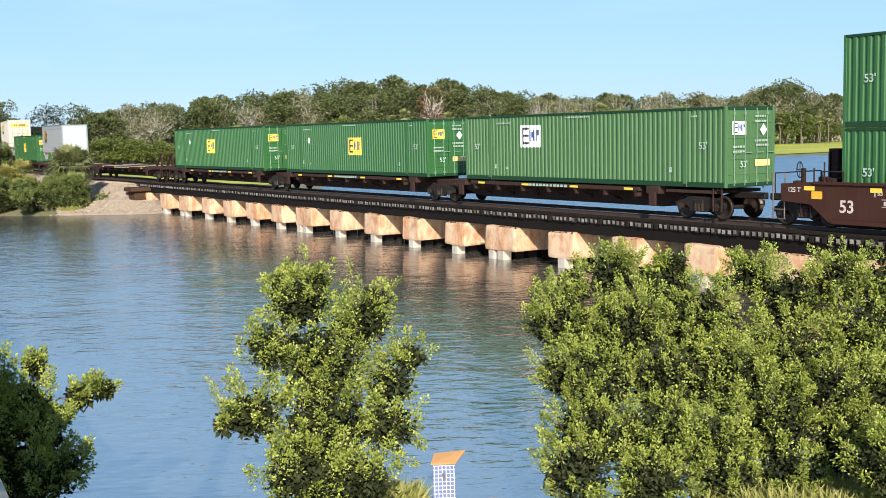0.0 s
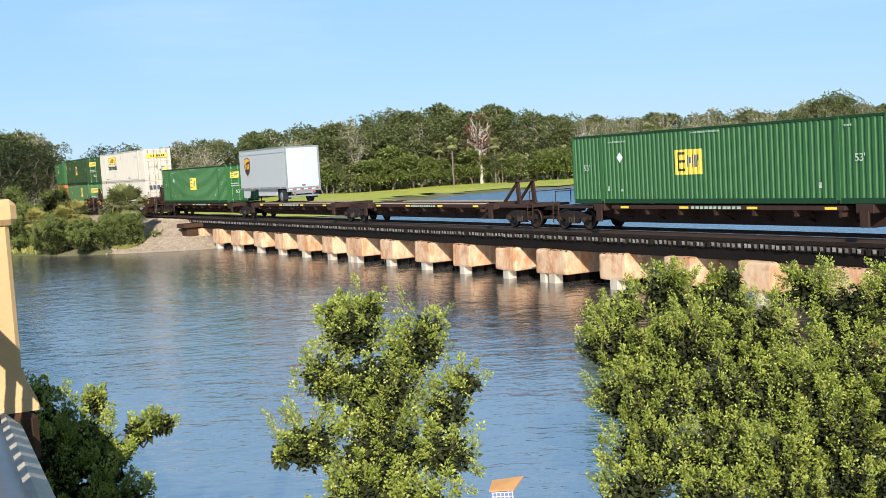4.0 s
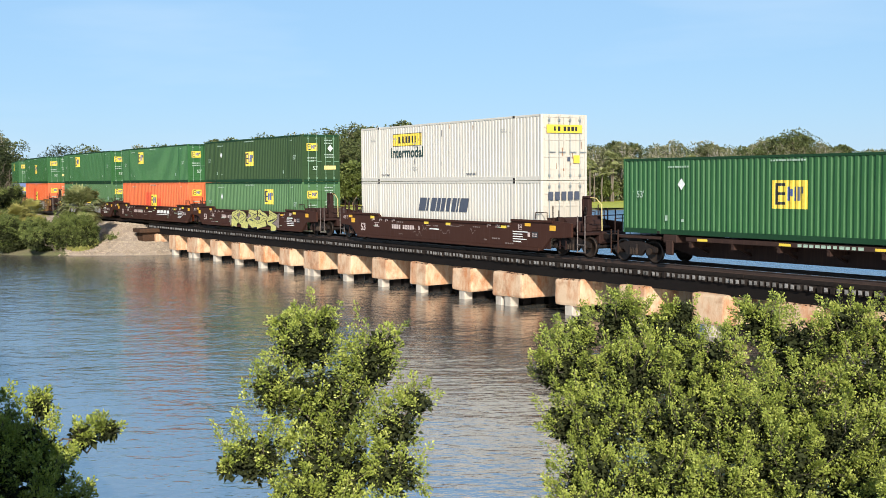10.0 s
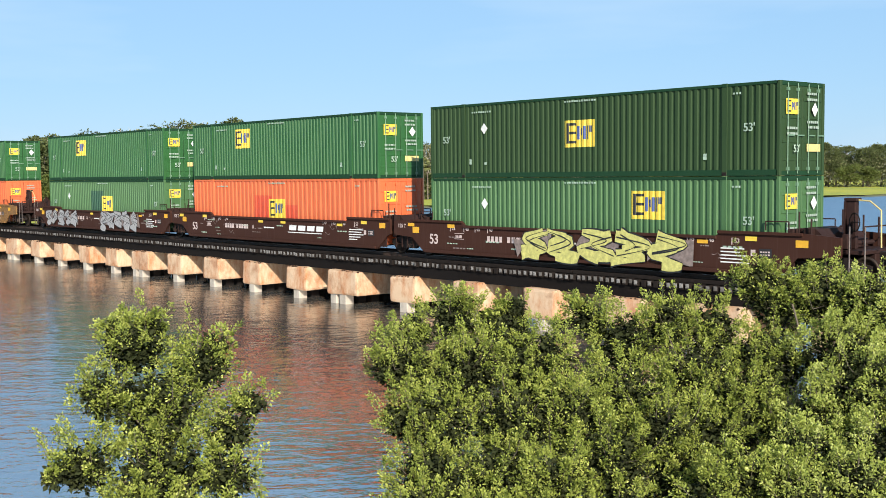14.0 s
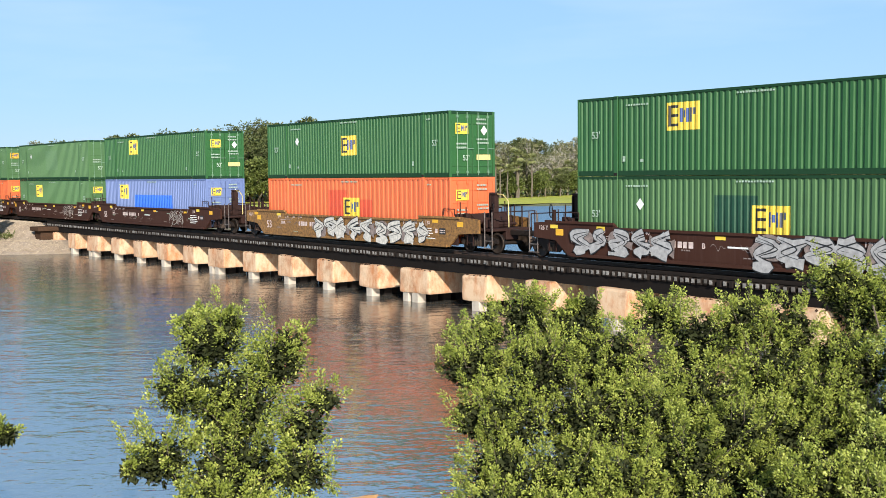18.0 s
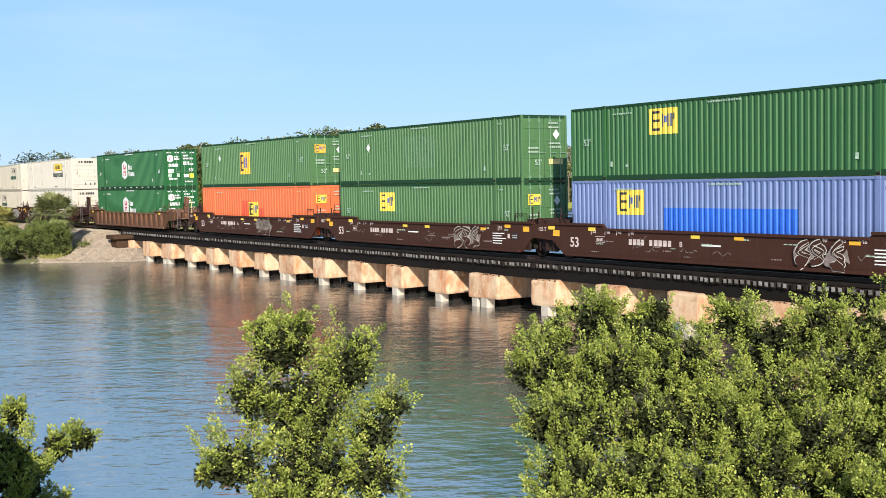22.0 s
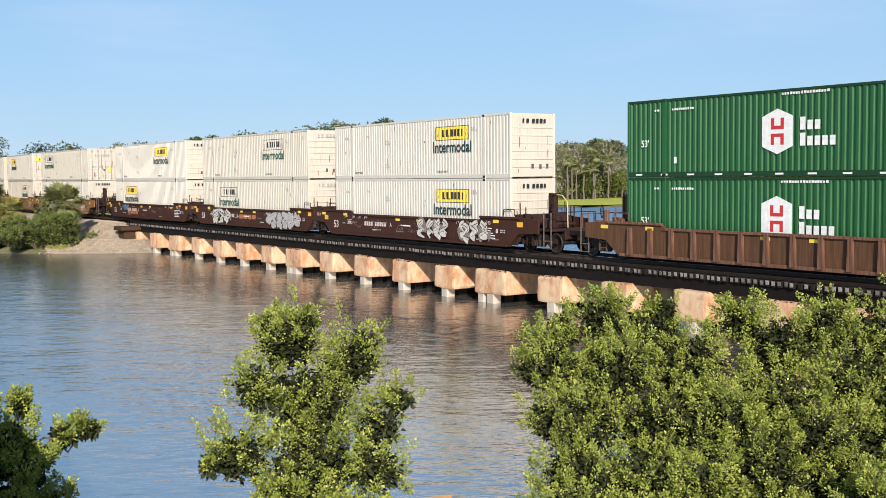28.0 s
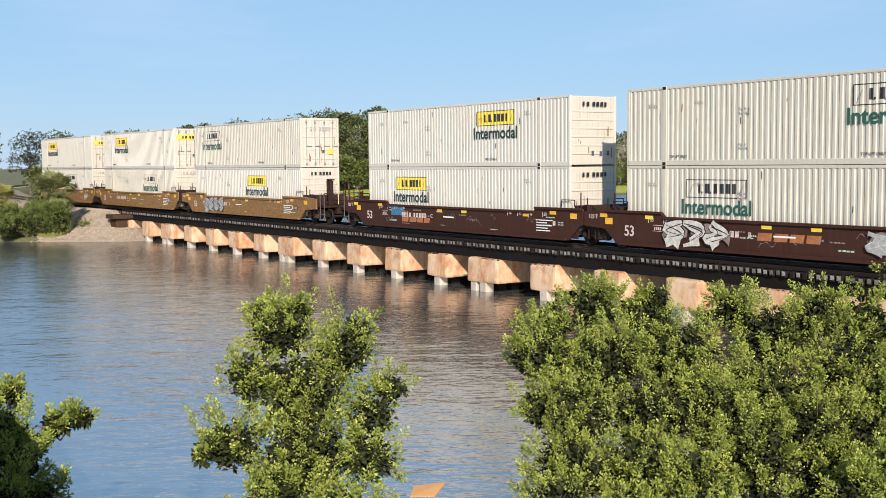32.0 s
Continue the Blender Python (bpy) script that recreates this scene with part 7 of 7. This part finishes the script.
def assemble():
    G = "green corrugated container with a yellow square logo, riding on top"
    GL = "green corrugated container with yellow square logo, in the car's well"
    OL = "orange corrugated container with red repainted patch, in the car's well"
    single = "green corrugated container with a square logo on a flat spine car"
    # first well car and the spine cars
    c = ride(well_car("brown_car", "dark brown well car with white graffiti", True, True, seed=2), -22.7 + 8.075, 0)
    graffiti(c, "graffiti_silver", "ink", -4.5, 0.35, 5.0, 0.85, -1.53, 5, 2)
    stack(-22.7, emp("green", G), emp("green", GL))
    ride(emp("green_faded", single, (-3.1, 1.95), "white"), -43.7 + 8.075, 1.17)
    ride(emp("green", single, (0.6, 1.55)), -63.2 + 8.075, 1.17)
    ride(emp("green", single, (-0.9, 1.6)), -82.6 + 8.075, 1.17)
    u = "worn brown spine car unit carrying one container"
    ride(spine_unit(-46.3, -29.0, u, False, True, False, -37.65), -37.65, 0)
    ride(spine_unit(-65.2, -46.3, u, False, False, False, -55.75), -55.75, 0)
    ride(spine_unit(-83.1, -65.2, u, True, False, False, -74.15), -74.15, 0)
    ride(spine_unit(-104.9, -87.1, "empty brown spine car unit with a trailer hitch", False, True, True, -96.0, True), -96.0, 0)
    ride(spine_unit(-122.9, -104.9, "brown spine car unit carrying a short trailer", False, False, False, -113.9, True), -113.9, 0)
    ride(spine_unit(-141.6, -122.9, u, True, False, False, -132.25), -132.25, 0)
    ride(trailer(), -118.6, 1.1)
    ride(emp("green", single, (0.1, 1.55)), -142.0 + 8.075, 1.17)
    # white stack
    c = ride(well_car("brown_car", "dark brown well car with chalk scribbles", True, True, seed=3), -163.3 + 8.075, 0)
    stack(-163.4, jb_container("white corrugated container with yellow logo plate, riding on top", -3.2, "door"), swift_container())
    # three-unit well car with green and orange boxes
    cars = [(-187.0, False, True), (-206.65, False, False), (-226.2, True, False)]
    made = [ride(well_car("brown_car", "dark brown articulated well car with yellow reflectors", a, b, seed=4 + i), x + 8.075, 0) for i, (x, a, b) in enumerate(cars)]
    graffiti(made[0], "graffiti_yellow", "ink", -3.0, 0.22, 7.8, 1.16, -1.53, 5, 6)
    for a, b in ((1.3, 1.9), (2.05, 2.65), (2.8, 3.4), (3.55, 4.1)):
        decal(made[1], "logo_block", "white_ink", a, b, 0.78, 1.02, -1.46, 1, 0.2)
    decal(made[1], "logo_block", "white_ink", 1.2, 4.0, 0.66, 0.70, -1.46, 1)
    graffiti(made[2], "graffiti_silver", "ink", -8.2, 0.32, 4.9, 0.95, -1.53, 5, 8)
    graffiti(made[2], "graffiti_silver", "ink", 0.05, 0.22, 5.1, 1.12, -1.53, 5, 9)
    stack(-187.0, emp("green_dark", "dark green corrugated container with a yellow square logo, riding on top", (0.0, 1.55)), emp("green_faded", GL, (3.05, 1.95)))
    stack(-206.65, emp("green", G, (-3.05, 2.05)), patch("orange", OL, "red_patch", -2.0, 1.8, 1.0, 2.1, (0.0, 1.45)))
    stack(-226.2, emp("green", G, (-3.0, 2.05)), patch("green_faded", GL, "green_patch", -1.6, 0.15, 0.9, 2.25, (0.65, 1.45)))
    # single rusted yellow well car
    c = ride(well_car("yellow_car", "rust-streaked yellow-brown well car with silver graffiti", True, True, seed=8), -250.2 + 8.075, 0)
    graffiti(c, "graffiti_pale", "ink", -3.1, 0.25, 5.4, 1.0, -1.53, 5, 11)
    graffiti(c, "graffiti_pale", "ink", 2.5, 0.2, 4.3, 1.0, -1.53, 4, 12)
    stack(-250.2, emp("green", G, (0.0, 1.58)), patch("orange", OL, "red_patch", -1.9, 1.95, 1.0, 2.3, (0.2, 1.45)))
    # second three-unit well car
    cars = [(-274.0, False, True), (-293.4, False, False), (-313.0, True, False)]
    made = [ride(well_car("brown_car", "dark brown articulated well car with small white graffiti", a, b, seed=12 + i), x + 8.075, 0) for i, (x, a, b) in enumerate(cars)]
    for i, c in enumerate(made):
        graffiti(c, "brown_car", "graffiti_pale", 3.15 if i < 2 else 1.15, 0.22, 1.95, 1.0, -1.53, 3, 20 + i)
    stack(-274.0, emp("green", G, (-2.9, 2.15)), patch("blue", "faded blue corrugated container with a bright blue patch", "blue_patch", -2.9, 3.1, 1.0, 1.85, (-4.7, 2.05)))
    stack(-293.4, patch("green_faded", "faded green corrugated container with a pale patch, riding on top", "faded_patch", -1.5, 1.4, 0.75, 2.3), emp("green_faded", GL, (-3.15, 2.0)))
    stack(-313.0, emp("green_faded", "faded green corrugated container with an amber square logo, riding on top", (-0.95, 1.5), "amber"), patch("orange", OL, "red_patch", -1.6, 1.6, 1.0, 2.0, (0.2, 1.45)))
    # ribbed car with deep green boxes
    ride(well_car("rust_car", "rusty ribbed well car with a yellow-striped edge", True, True, True, seed=16), -336.4 + 8.075, 0)
    stack(-336.4, hub_container(), hub_container())
    # white boxes
    J = "white corrugated container with a faded logo plate and dark green lettering"
    cars = [(-360.0, False, True), (-379.5, False, False), (-399.0, True, False)]
    made = [ride(well_car("brown_car", "dark brown articulated well car with pale graffiti", a, b, seed=20 + i), x + 8.075, 0) for i, (x, a, b) in enumerate(cars)]
    graffiti(made[0], "graffiti_pale", "brown_dark", 0.8, 0.25, 2.7, 1.05, -1.53, 4, 31)
    graffiti(made[0], "graffiti_pale", "brown_dark", 4.3, 0.2, 2.4, 1.1, -1.53, 3, 32)
    graffiti(made[1], "graffiti_pale", "brown_dark", -5.9, 0.25, 3.0, 1.0, -1.53, 3, 33)
    graffiti(made[1], "graffiti_silver", "graffiti_pale", 2.7, 0.25, 4.6, 0.95, -1.53, 6, 34)
    for a, b in ((-1.6, -1.0), (-0.9, -0.35), (-0.25, 0.3), (0.4, 0.95)):
        decal(made[1], "logo_block", "logo_rust", a, b, 0.68, 0.95, -1.46, 1, 0.2)
    for a, b in ((-4.6, -4.0), (-3.9, -3.3), (-3.2, -2.7), (-2.6, -2.1)):
        decal(made[2], "logo_block", "logo_rust", a, b, 0.5, 0.75, -1.46, 1, 0.2)
    decal(made[2], "graffiti", "spray_blue", -5.6, -4.4, 0.8, 1.25, -1.46, 1)
    stack(-360.0, jb_container(J, 3.5, "front"), jb_container(J, 3.5, "front", low=True))
    stack(-379.5, jb_container(J, 3.35, "front", "white_old", False), jb_container(J, -3.6, "front", "white_old", False, True))
    stack(-399.0, jb_container(J, 3.0, "front"), jb_container(J, -4.0, "front", low=True))
    cars = [(-423.0, False, True), (-443.2, False, False), (-463.0, True, False)]
    made = [ride(well_car("yellow_car", "rust-streaked yellow-brown articulated well car", a, b, seed=30 + i), x + 8.075, 0) for i, (x, a, b) in enumerate(cars)]
    graffiti(made[0], "graffiti_silver", "green_ink", -6.0, 0.25, 3.2, 1.0, -1.53, 4, 41)
    stack(-423.0, jb_container(J, -5.0, "door", "white_old", False), jb_container(J, 2.0, "front", low=True))
    stack(-443.2, jb_container(J, -3.6, "door", "white"), jb_container(J, 3.0, "front", "white_old", False, True))
    stack(-463.0, jb_container(J, -4.0, "door", "white"), jb_container(J, 2.0, "front", "white", False, True))


assemble()


def motions():
    """The train rolls by at an even speed, first round the bend behind the far bank."""
    for ob, s, z in TRAIN:
        rows, t = [], 0.0
        while t < 32.0 and s + SPEED * (t - 1.5) < CURVE_X + 12:
            rows.append(t)
            t += 1.0
        rows = sorted(set(rows + [0.0, 32.0]))
        keyed = []
        for q in rows:
            p, a = track_pose(s + SPEED * q, RAIL + z)
            keyed.append((q, Matrix.Translation(p) @ Matrix.Rotation(a, 4, "Z")))
        walk(ob, keyed)
    # the wheels roll without slipping
    step = 75 / math.degrees(SPEED / 0.45)
    turns = [min(32.0, i * step) for i in range(int(32.0 / step) + 2)]
    for ob in [o for o in scene.objects if o.name.startswith("wheelset")]:
        place = ob.matrix_basis.translation.copy()
        walk(ob, [(q, Matrix.Translation(place) @ Matrix.Rotation(q * SPEED / 0.45, 4, "Y")) for q in turns])


motions()
